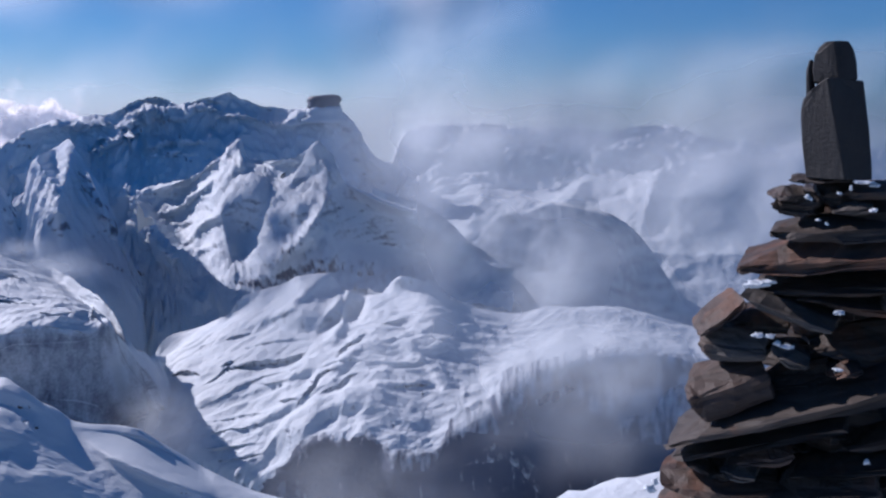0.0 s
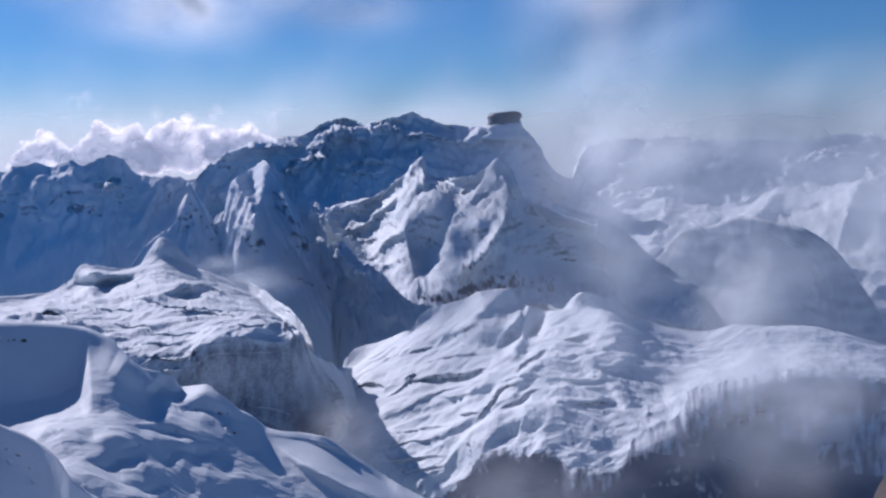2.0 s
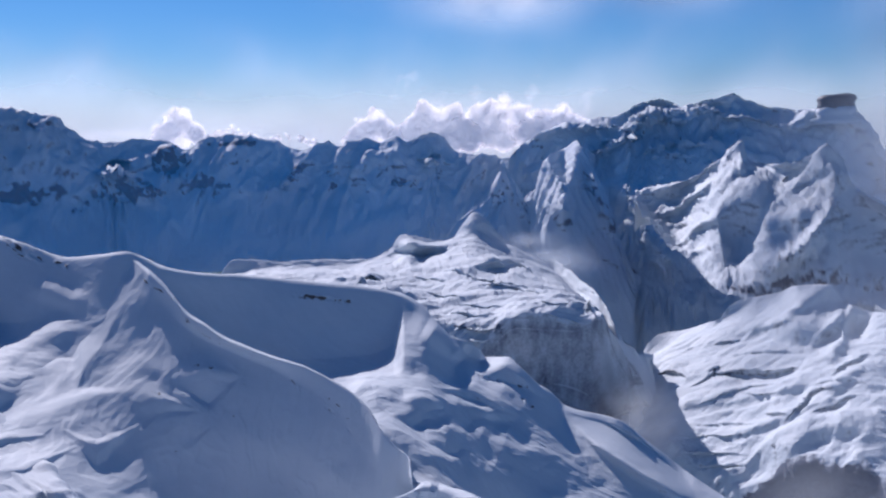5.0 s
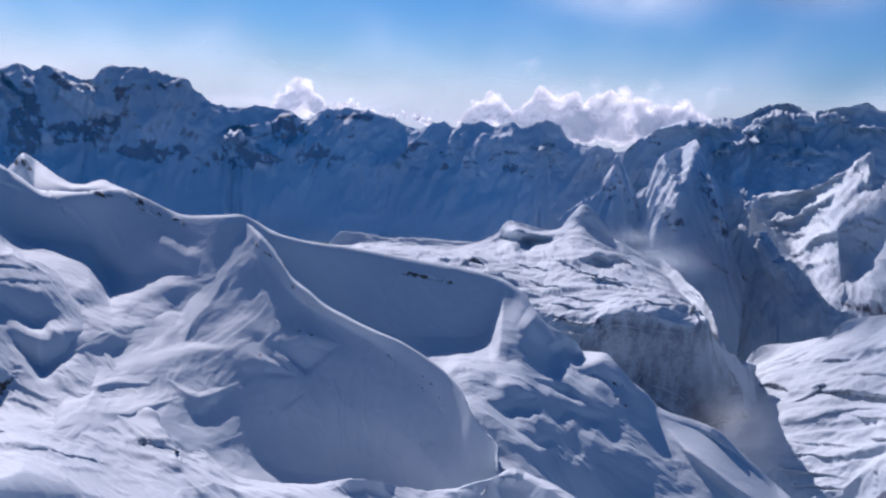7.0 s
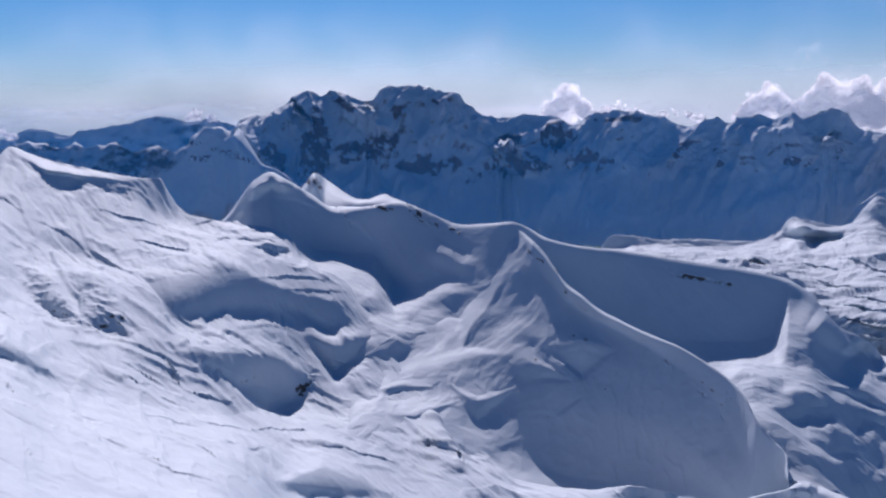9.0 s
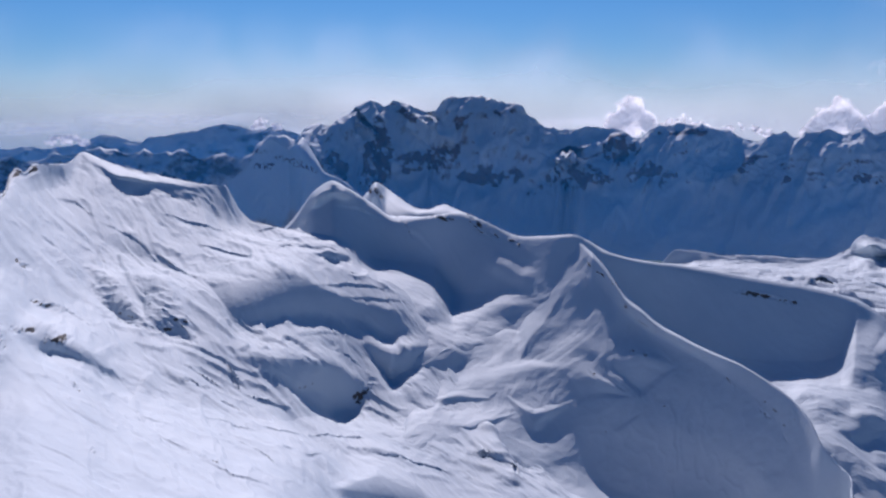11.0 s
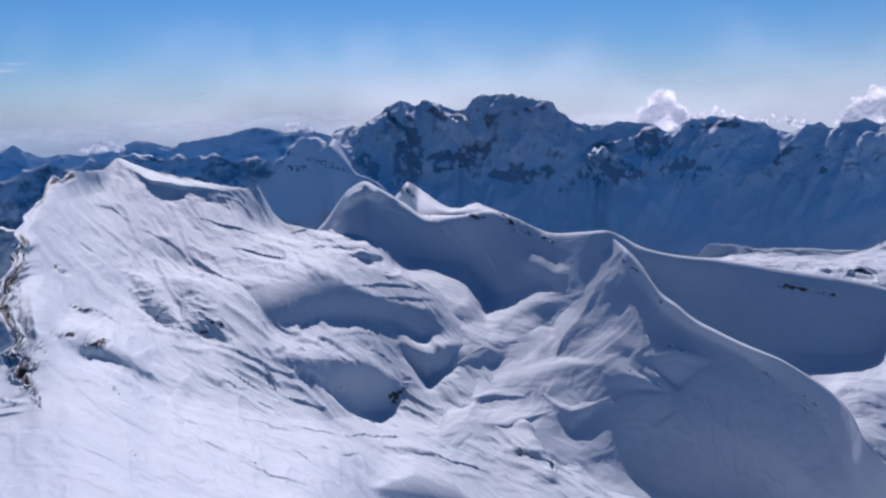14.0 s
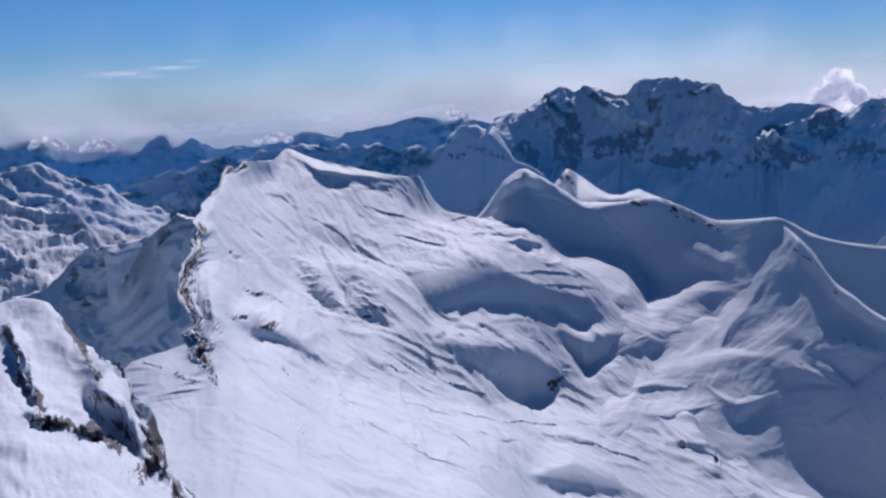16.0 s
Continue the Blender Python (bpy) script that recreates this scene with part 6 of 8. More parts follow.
scarp("pyramid", [(-0.91, -14.02), (2.05, -12.6), (3.41, -13.26)], [(-0.91, -14.12), (2.04, -13.87), (3.41, -13.4)], -0.43, 0.6, 0, 0.12, 0.5)
scarp("pyramid", [(-2.36, -17.17), (-0.6, -16.69), (1.49, -17.03)], [(-2.36, -17.3), (-0.61, -17.69), (1.49, -17.2)], 0.43, 0.6, 0, 0.12, 0.5)
scarp("pyramid", [(-1.33, -18.67), (0.42, -18.51), (3.22, -17.84)], [(-1.34, -18.83), (0.41, -19.33), (3.22, -17.97)], 0.43, 0.6, 0, 0.12, 0.5)
scarp("pyramid", [(2.16, -19.81), (4.25, -20.8), (7.01, -20.01)], [(2.16, -19.94), (4.25, -21.7), (7.01, -20.33)], 0.43, 0.8, 0, 0.12, 0.5)
rocks("pyramid", [(10.41, -14.11), (10.61, -14.2)], 0.07, 0.9)
rocks("pyramid", [(7.83, -15.61), (8.03, -15.7)], 0.07, 0.9)
rocks("pyramid", [(12.07, -17.27), (12.27, -17.35)], 0.07, 0.9)
rocks("pyramid", [(8.6, -18.92), (8.8, -19.01)], 0.07, 0.9)
rocks("pyramid", [(9.62, -16.58), (9.82, -16.67)], 0.07, 0.9)
rocks("pyramid", [(17.69, -16.5), (17.88, -16.57)], 0.07, 0.9)
rocks("pyramid", [(18.32, -16.91), (18.5, -16.98)], 0.07, 0.9)
rocks("pyramid", [(18.8, -17.63), (18.98, -17.71)], 0.07, 0.9)
rocks("pyramid", [(18.98, -18.38), (19.16, -18.46)], 0.07, 0.9)
rocks("pyramid", [(19.39, -17.27), (19.57, -17.35)], 0.07, 0.9)
rocks("pyramid", [(7.12, -8.83), (7.62, -9.49), (8.29, -9.81)], 0.08, 0.7)
rocks("saddle", [(-5.8, -4.89), (-5.4, -4.81), (-5.13, -5.21)], 0.22, 1.1)
scarp("ridge", [(-9.58, -5.4), (-8.85, -4.67), (-8.2, -4.26), (-7.7, -4.25), (-6.7, -4.84)], [(-9.58, -5.87), (-8.85, -5.33), (-8.19, -5.12), (-7.7, -4.98), (-6.7, -5.07)], -0.8, 0.4, 0, 0.2, 0.5)
rocks("ridge", [(-5.45, -5.14), (-4.69, -5.84), (-4.03, -6.63)], 0.14, 1.0)
rocks("ridge", [(-2.32, -6.33), (-1.3, -6.55)], 0.12, 0.9)
rocks("ridge", [(-6.2, -5.12), (-5.7, -5.3)], 0.14, 0.9)
ledge("ridge", [(-9.61, -5.93), (-8.74, -5.22), (-7.88, -4.91)], 0.3, 0.7, 0, 0.5)
ledge("ridge", [(-8.25, -5.74), (-6.57, -6.02), (-4.88, -6.68)], 0.2, 0.7, 0.2, 0.5)
ledge("ridge", [(-3.87, -7.04), (-2.86, -7.74), (-1.85, -8.78)], 0.3, 0.7, 0.1, 0.5)
ledge("ridge", [(-1.15, -8.11), (-0.49, -9.47), (0.18, -10.5)], 0.3, 0.7, 0, 0.5)
scarp("ridge", [(32.58, -17.41), (34.39, -17.55), (37.16, -18.92), (40.08, -20.53)], [(32.58, -17.67), (34.38, -19.18), (37.15, -20.74), (40.08, -21.91)], -0.8, 0.6, 0, 0.12, 0.5)
scarp("ridge", [(24.67, -15.95), (26.76, -15.71), (29.51, -17.43)], [(24.67, -16.15), (26.73, -16.7), (29.5, -17.63)], 0.5, 0.6, 0, 0.12, 0.5)
scarp("lobe", [(41.36, -14.78), (42.37, -14.5), (44.39, -14.09), (45.82, -13.87)], [(41.36, -14.94), (42.69, -14.97), (44.72, -14.47), (45.82, -14.04)], 1.2, 0.5, 0.5, 0.05, 0.5)
# Dark cliffs; towards the right the rock cover stands in for misty shade.
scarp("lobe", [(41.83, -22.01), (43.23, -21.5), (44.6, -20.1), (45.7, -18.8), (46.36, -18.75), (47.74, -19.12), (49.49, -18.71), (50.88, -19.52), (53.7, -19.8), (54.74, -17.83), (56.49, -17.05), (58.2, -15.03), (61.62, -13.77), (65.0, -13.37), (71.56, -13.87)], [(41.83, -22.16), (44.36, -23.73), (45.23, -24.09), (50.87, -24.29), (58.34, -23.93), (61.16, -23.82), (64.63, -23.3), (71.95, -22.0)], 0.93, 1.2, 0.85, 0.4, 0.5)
scarp("lobe", [(43.1, -11.73), (45.12, -11.29), (46.81, -11.43), (47.9, -11.01)], [(43.09, -12.22), (45.09, -12.85), (46.79, -12.77), (47.89, -12.02)], 0.6, 0.8, 0.12, 0.12, 0.5)
scarp("lobe", [(48.19, -10.08), (48.94, -10.02), (49.62, -10.26)], [(48.17, -11.86), (48.92, -11.87), (49.61, -10.87)], 0.9, 0.5, 0, 0.12, 0.5)
scarp("lobe", [(46.28, -12.82), (47.49, -11.18), (48.04, -10.51)], [(46.28, -13.02), (47.48, -12.35), (48.03, -11.86)], 0.7, 0.4, 0, 0.12, 0.5)
ledge("lobe", [(38.82, -17.2), (40.99, -16.22), (43.35, -15.3), (45.74, -14.8)], 0.16, 1.1, 0.2, 0.5)
ledge("lobe", [(44.83, -17.55), (46.41, -15.55), (48.14, -14.8)], 0.3, 1.1, 0.5, 0.5)
ledge("lobe", [(46.39, -16.53), (47.78, -16.01), (49.17, -15.15)], 0.3, 1.1, 0.35, 0.5)
ledge("lobe", [(40.91, -13.12), (42.07, -12.94), (42.75, -12.64)], 0.22, 1.1, 0.4, 0.5)
ledge("lobe", [(37.76, -14.98), (38.73, -14.85), (39.7, -15.11)], 0.35, 1.1, 0.5, 0.5)
ledge("lobe", [(39.35, -15.8), (41.03, -14.92), (42.36, -14.66)], 0.2, 1.1, 0.1, 0.5)
ledge("lobe", [(47.45, -14.52), (48.49, -13.61), (49.53, -12.89)], 0.3, 1.1, 0.25, 0.5)
ledge("lobe", [(43.66, -16.85), (44.51, -16.66), (45.37, -16.6)], 0.22, 1.1, 0.4, 0.5)
ledge("lobe", [(39.1, -18.5), (40.93, -18.21), (43.63, -18.05)], 0.12, 1.1, 0.1, 0.5)
ledge("lobe", [(38.91, -19.27), (41.24, -19.13), (43.61, -19.11)], 0.14, 1.1, 0.15, 0.5)
ledge("lobe", [(39.29, -17.87), (41.62, -17.55), (44.33, -17.11)], 0.12, 1.1, 0.1, 0.5)
ledge("lobe", [(39.55, -19.95), (41.89, -19.97), (43.94, -19.61)], 0.14, 1.1, 0.2, 0.5)
ledge("lobe", [(50.22, -12.39), (51.26, -12.23), (52.12, -11.9)], 0.2, 1.1, 0.2, 0.5)
ledge("lobe", [(42.34, -15.64), (43.68, -15.71), (45.04, -15.43)], 0.14, 1.1, 0.2, 0.5)
ledge("lobe", [(41.72, -13.65), (44.41, -13.3), (46.45, -12.99)], 0.14, 1.1, 0.1, 0.5)
ledge("lobe", [(46.42, -14.98), (48.14, -14.53), (49.86, -14.56)], 0.14, 1.1, 0.1, 0.5)
ledge("lobe", [(40.7, -14.74), (41.2, -14.61), (41.71, -14.31)], 0.2, 1.1, 0.2, 0.5)
ledge("lobe", [(49.86, -14.56), (51.94, -14.92), (53.68, -14.59)], 0.2, 1.1, 0.2, 0.5)
ledge("lobe", [(50.55, -16.23), (51.94, -16.25), (54.04, -15.92)], 0.25, 1.1, 0.25, 0.5)
rocks("lobe", [(44.48, -18.02), (44.7, -19.33), (44.43, -20.59)], 0.13, 0.6)
rocks("lobe", [(51.07, -15.08), (51.14, -16.57)], 0.13, 0.6)
rocks("lobe", [(54.38, -14.58), (54.56, -16.25)], 0.13, 0.6)
rocks("lobe", [(51.94, -15.25), (52.12, -16.58)], 0.13, 0.6)
rocks("lobe", [(49.17, -15.22), (49.23, -16.21)], 0.13, 0.6)
rocks("lobe", [(53.68, -14.92), (53.86, -16.25)], 0.13, 0.6)
rocks("lobe", [(52.81, -15.92), (52.99, -17.57)], 0.13, 0.6)
rocks("lobe", [(50.89, -17.56), (51.24, -18.87)], 0.13, 0.6)
rocks("lobe", [(55.77, -14.57), (55.86, -16.57)], 0.13, 0.6)
scarp("great_wall", [(5.22, -2.56), (5.94, -2.24), (6.99, -2.78)], [(5.22, -2.89), (5.94, -3.03), (6.99, -2.98)], -0.9, 0.3, 0, 0.12, 0.5)
scarp("great_wall", [(-2.7, -0.17), (-1.71, -0.86), (-1.05, -1.88)], [(-2.71, -0.51), (-1.72, -1.36), (-1.06, -2.21)], -0.8, 0.3, 0, 0.12, 0.5)
scarp("great_wall", [(5.12, -3.08), (6.27, -3.1), (7.58, -3.35), (8.56, -3.85)], [(5.12, -3.82), (6.28, -4.83), (7.59, -4.17), (8.56, -4.18)], 0.5, 0.4, 0.6, 0.12, 0.5)
scarp("great_wall", [(-0.68, -3.73), (0.61, -3.48), (2.29, -3.61)], [(-0.68, -4.06), (0.59, -4.93), (2.28, -4.18)], 0.5, 0.4, 0.6, 0.12, 0.5)
scarp("great_wall", [(-6.11, -2.1), (-5.25, -1.28), (-4.79, -3.3)], [(-6.17, -4.28), (-5.34, -4.64), (-4.81, -3.98)], 0.5, 0.4, 0.75, 0.12, 0.5)
scarp("great_wall", [(-8.14, -2.55), (-7.31, -2.74)], [(-8.18, -3.72), (-7.35, -3.91)], 0.5, 0.3, 0.7, 0.12, 0.5)
scarp("great_wall", [(9.85, -3.53), (11.12, -3.38), (12.39, -3.71)], [(9.85, -3.86), (11.13, -4.19), (12.39, -4.04)], 0.5, 0.3, 0.5, 0.12, 0.5)
scarp("great_wall", [(8.54, -1.72), (9.5, -1.31), (10.31, -1.91)], [(8.55, -2.86), (9.52, -3.04), (10.31, -2.4)], 0.6, 0.3, 0.5, 0.12, 0.5)
rocks("great_wall", [(-3.78, -3.33), (-2.75, -2.68), (-1.4, -2.71)], 0.3, 0.7)
scarp("great_wall", [(-6.72, -0.15), (-6.07, -0.83), (-5.08, -1.87)], [(-6.73, -0.34), (-6.08, -1.28), (-5.09, -2.12)], -9, 0.3, 0, 0.12, 0.5)
scarp("great_wall", [(-3.42, -0.08), (-2.33, -1.02), (-1.29, -2.14)], [(-3.42, -0.24), (-2.33, -1.38), (-1.3, -2.4)], -9, 0.3, 0, 0.12, 0.5)
scarp("great_wall", [(-2.34, -0.12), (-1.84, -0.53), (-1.47, -1.01)], [(-2.35, -0.28), (-1.85, -0.82), (-1.47, -1.2)], -9, 0.3, 0, 0.12, 0.5)
scarp("great_wall", [(5.27, -2.8), (6.0, -2.26), (6.94, -2.7)], [(5.27, -3.03), (6.0, -2.89), (6.94, -2.87)], -9, 0.3, 0, 0.12, 0.5)
scarp("great_wall", [(23.63, -2.42), (24.08, -2.02), (24.57, -2.13)], [(23.64, -2.62), (24.12, -2.6), (24.58, -2.39)], -9, 0.3, 0, 0.12, 0.5)
scarp("great_wall", [(-6.22, -2.74), (-5.64, -1.88), (-5.03, -2.19), (-4.37, -3.7)], [(-6.25, -3.89), (-5.7, -4.12), (-5.07, -4.02), (-4.38, -3.89)], 0.5, 0.25, 0.75, 0.12, 0.5)
scarp("great_wall", [(-8.17, -2.85), (-7.65, -2.63), (-6.96, -3.16)], [(-8.2, -3.71), (-7.69, -3.9), (-6.98, -3.58)], 0.5, 0.25, 0.75, 0.12, 0.5)
scarp("great_wall", [(-2.77, -2.71), (-1.87, -2.31), (-0.43, -2.95)], [(-2.78, -3.04), (-1.88, -3.06), (-0.43, -3.27)], 0.5, 0.25, 0.75, 0.12, 0.5)
scarp("great_wall", [(-3.8, -3.3), (-3.0, -3.23), (-2.14, -3.36)], [(-3.81, -3.69), (-3.01, -3.69), (-2.15, -3.55)], 0.5, 0.25, 0.75, 0.12, 0.5)
scarp("great_wall", [(-0.44, -3.87), (0.21, -3.66), (1.03, -3.92)], [(-0.45, -4.39), (0.2, -4.59), (1.02, -4.32)], 0.5, 0.25, 0.75, 0.12, 0.5)
scarp("great_wall", [(1.29, -4.08), (1.85, -3.65), (2.51, -3.64)], [(1.29, -4.65), (1.85, -4.57), (2.51, -3.9)], 0.5, 0.25, 0.75, 0.12, 0.5)
scarp("great_wall", [(5.34, -3.6), (6.34, -2.95), (8.53, -3.64)], [(5.34, -4.53), (6.35, -4.86), (8.54, -4.28)], 0.5, 0.25, 0.75, 0.12, 0.5)
scarp("great_wall", [(8.0, -1.99), (8.84, -1.47), (9.84, -1.62)], [(8.02, -2.82), (8.87, -3.54), (9.86, -2.51)], 0.5, 0.25, 0.75, 0.12, 0.5)
scarp("great_wall", [(10.12, -3.51), (10.72, -3.27), (11.47, -3.48)], [(10.13, -4.12), (10.74, -4.24), (11.48, -3.92)], 0.5, 0.25, 0.75, 0.12, 0.5)
scarp("great_wall", [(21.75, -3.63), (22.4, -3.51), (23.22, -3.74)], [(21.77, -3.93), (22.43, -4.17), (23.23, -4.01)], 0.5, 0.25, 0.75, 0.12, 0.5)
scarp("great_wall", [(-6.48, -4.28), (-6.01, -4.12), (-5.55, -4.44)], [(-6.49, -4.79), (-6.03, -5.08), (-5.56, -4.93)], 0.5, 0.25, 0.75, 0.12, 0.5)
scarp("bowl", [(-21.89, -2.45), (-20.35, -3.13), (-18.38, -3.73), (-15.55, -4.41)], [(-21.91, -2.68), (-20.38, -3.66), (-18.4, -4.07), (-15.56, -4.58)], -1.4, 0.4, 0, 0.12, 0.5)
scarp("side_slope", [(-33.8, -7.56), (-32.25, -7.22), (-29.91, -7.1)], [(-33.85, -8.09), (-32.34, -8.18), (-29.94, -7.42)], -1.3, 0.3, 0, 0.12, 0.5)
scarp("side_slope", [(-35.48, -9.44), (-34.28, -9.36), (-33.22, -10.33)], [(-35.51, -9.75), (-34.39, -10.52), (-33.27, -10.81)], -1.3, 0.3, 0, 0.12, 0.5)
scarp("side_slope", [(-34.98, -8.87), (-33.62, -8.79), (-32.28, -9.15)], [(-35.0, -9.05), (-33.66, -9.2), (-32.29, -9.28)], -1.3, 0.3, 0, 0.12, 0.5)
scarp("side_slope", [(-33.44, -12.55), (-32.38, -11.87), (-31.53, -11.42)], [(-33.45, -12.74), (-32.44, -12.48), (-31.56, -11.74)], -1.3, 0.3, 0, 0.12, 0.5)
scarp("side_slope", [(-32.53, -13.46), (-31.19, -12.5), (-29.78, -11.68)], [(-32.55, -13.68), (-31.23, -12.97), (-29.81, -12.06)], -1.3, 0.3, 0, 0.12, 0.5)
scarp("side_slope", [(-32.82, -6.85), (-31.7, -6.3), (-30.3, -6.16), (-28.89, -6.2)], [(-33.38, -12.55), (-32.36, -13.32), (-30.96, -13.49), (-29.48, -13.01)], 0.75, 0.6, 0, 0.12, 0.5)
scarp("near_outcrop", [(-34.57, -15.25), (-33.35, -15.42), (-31.81, -17.38), (-31.41, -18.86)], [(-34.65, -16.02), (-33.54, -18.85), (-32.15, -19.25), (-31.44, -19.17)], 0.8, 1.0, 0.15, 0.12, 0.5)
scarp("near_outcrop", [(-32.72, -13.76), (-32.02, -14.64), (-31.26, -16.66), (-30.51, -18.98)], [(-32.76, -14.23), (-32.14, -15.9), (-31.41, -18.86), (-30.59, -19.76)], 0.6, 0.5, 0.5, 0.12, 0.5)
scarp("near_outcrop", [(-37.67, -16.16), (-36.78, -16.15), (-35.59, -16.81)], [(-37.72, -16.61), (-36.89, -17.12), (-35.62, -17.11)], 0.8, 0.5, 0.8, 0.12, 0.5)
scarp("near_outcrop", [(-34.93, -17.23), (-34.29, -17.01), (-33.35, -18.56)], [(-34.96, -17.53), (-34.25, -18.11), (-33.39, -18.87)], 0.8, 0.5, 0.7, 0.12, 0.5)
scarp("near_outcrop", [(-37.98, -11.01), (-37.44, -12.64), (-36.88, -15.67)], [(-38.08, -11.92), (-37.67, -14.77), (-36.9, -15.88)], 0.7, 0.5, 0.7, 0.12, 0.5)
scarp("near_outcrop", [(-32.04, -19.7), (-30.89, -19.5), (-29.64, -20.84)], [(-32.08, -20.07), (-31.01, -20.73), (-29.67, -21.15)], 0.8, 0.5, 0.8, 0.12, 0.5)
scarp("summit_massif", [(35.52, 0.06), (36.77, 0.86), (38.98, 0.62)], [(35.52, -0.1), (36.74, 0.26), (38.97, 0.4)], -3.5, 0.3, 0, 0.12, 0.5)
scarp("summit_massif", [(37.59, -0.22), (38.28, 0.04), (39.16, 0.24)], [(37.58, -0.34), (38.26, -0.37), (39.15, -0.02)], -3.5, 0.3, 0, 0.12, 0.5)
scarp("summit_massif", [(33.95, -1.8), (35.17, -1.27), (36.15, -0.92)], [(33.94, -1.95), (35.15, -1.8), (36.14, -1.11)], -3.5, 0.3, 0, 0.12, 0.5)
scarp("summit_massif", [(29.36, -1.39), (30.08, -1.09), (30.93, -0.97)], [(29.35, -1.58), (30.06, -1.52), (30.92, -1.16)], -3.5, 0.3, 0, 0.12, 0.5)
scarp("summit_massif", [(37.21, -2.14), (37.9, -1.82), (38.71, -1.82)], [(37.21, -2.27), (37.89, -2.27), (38.71, -2.02)], -3.5, 0.3, 0, 0.12, 0.5)
scarp("summit_massif", [(29.95, -0.85), (31.1, -0.42), (32.26, -0.33)], [(29.94, -0.97), (31.09, -0.73), (32.25, -0.48)], -3.5, 0.3, 0, 0.12, 0.5)
scarp("summit_massif", [(39.38, 0.5), (40.49, 0.76), (41.44, 0.64)], [(39.38, 0.37), (40.48, 0.31), (41.44, 0.44)], -3.5, 0.3, 0, 0.12, 0.5)
scarp("summit_massif", [(32.84, -0.32), (33.73, -0.01), (35.21, -0.16)], [(32.83, -0.45), (33.72, -0.35), (35.21, -0.29)], -3.5, 0.3, 0, 0.12, 0.5)
scarp("summit_massif", [(44.66, 0.04), (45.98, 0.37), (47.29, 0.21)], [(44.66, -0.19), (45.96, -0.52), (47.29, -0.18)], -3.5, 0.3, 0, 0.12, 0.5)
scarp("summit_massif", [(36.74, -1.7), (37.57, -1.51), (39.81, -1.88)], [(36.74, -1.83), (37.57, -2.11), (39.81, -2.12)], -3.5, 0.3, 0, 0.12, 0.5)
scarp("summit_massif", [(33.9, -1.88), (35.24, -1.24), (36.31, -0.76)], [(33.9, -2.02), (35.24, -1.81), (36.31, -1.03)], -3.5, 0.3, 0, 0.12, 0.5)
scarp("summit_massif", [(33.48, -8.11), (34.84, -8.2), (36.36, -8.98)], [(33.48, -8.25), (34.83, -8.97), (36.36, -9.32)], 0.6, 0.3, 0.8, 0.12, 0.5)
scarp("rock_tooth", [(30.61, -3.06), (31.7, -2.17), (32.76, -1.29), (33.02, -1.86)], [(30.6, -3.5), (31.65, -5.21), (32.15, -6.13), (33.0, -3.38)], -1.1, 0.4, 0, 0.12, 0.5)
scarp("rock_pyramid", [(27.78, -3.67), (28.32, -2.34), (29.03, -3.7)], [(27.77, -4.11), (28.44, -4.23), (29.03, -3.87)], -1.1, 0.4, 0, 0.12, 0.5)
scarp("summit_massif", [(47.6, 0.1), (48.6, -0.6), (49.6, -1.6), (51.0, -2.9)], [(47.6, -2.6), (48.6, -3.4), (49.6, -4.0), (51.0, -4.4)], 0.9, 0.5, 0.15, 0.2, 0.8)
scarp("spur", [(40.48, -5.64), (41.52, -4.48), (42.49, -3.67), (43.61, -3.44), (44.01, -4.82)], [(40.48, -6.14), (41.04, -7.37), (42.19, -8.03), (43.32, -7.03), (44.01, -4.99)], 0.9, 1.0, 0.12, 0.12, 0.5)
scarp("spur", [(43.42, -6.8), (44.28, -5.97), (45.06, -5.21), (46.38, -4.82)], [(43.42, -7.06), (44.29, -6.86), (45.41, -7.04), (46.4, -5.86)], 0.9, 0.6, 0.25, 0.12, 0.5)
scarp("spur", [(41.71, -9.63), (43.83, -9.43), (45.43, -8.74), (47.0, -8.32), (50.09, -8.62)], [(41.71, -10.06), (43.52, -10.32), (45.44, -9.62), (47.02, -9.26), (50.11, -9.48)], 0.9, 0.7, 0.7, 0.2, 0.5)
scarp("spur", [(47.67, -2.57), (49.98, -4.1), (52.38, -5.4), (55.28, -6.88)], [(47.78, -8.36), (50.1, -8.87), (52.49, -9.16), (55.37, -9.18)], 1.0, 0.5, 0.15, 0.12, 0.8)
scarp("spur", [(37.23, -4.28), (38.23, -4.46), (39.39, -4.4)], [(37.23, -4.52), (38.23, -5.06), (39.39, -4.6)], 0.8, 0.4, 0, 0.12, 0.5)
scarp("spur", [(37.39, -5.46), (38.56, -5.57), (39.88, -5.31)], [(37.39, -5.59), (38.56, -5.93), (39.88, -5.47)], 0.9, 0.4, 0.15, 0.12, 0.5)
scarp("spur", [(46.93, -4.01), (47.7, -3.85)], [(46.94, -4.49), (47.71, -4.33)], 0.9, 0.3, 0.4, 0.12, 0.5)
scarp("spur", [(45.82, -2.87), (46.59, -2.4), (47.06, -2.88)], [(45.83, -3.85), (46.61, -3.85), (47.07, -3.2)], 0.8, 0.4, 0.2, 0.12, 0.5)
scarp("spur", [(44.3, -7.78), (45.09, -7.44), (45.79, -7.3)], [(44.31, -8.43), (45.11, -8.42), (45.8, -7.92)], 0.8, 0.4, 0.4, 0.12, 0.5)
scarp("spur", [(40.86, -2.66), (42.16, -2.84), (43.12, -2.69)], [(40.86, -2.82), (42.16, -3.43), (43.12, -2.85)], 0.7, 0.4, 0, 0.12, 0.5)
ledge("spur", [(37.72, -6.47), (39.22, -6.31), (40.54, -5.98)], 0.16, 1.1, 0.2, 0.5)
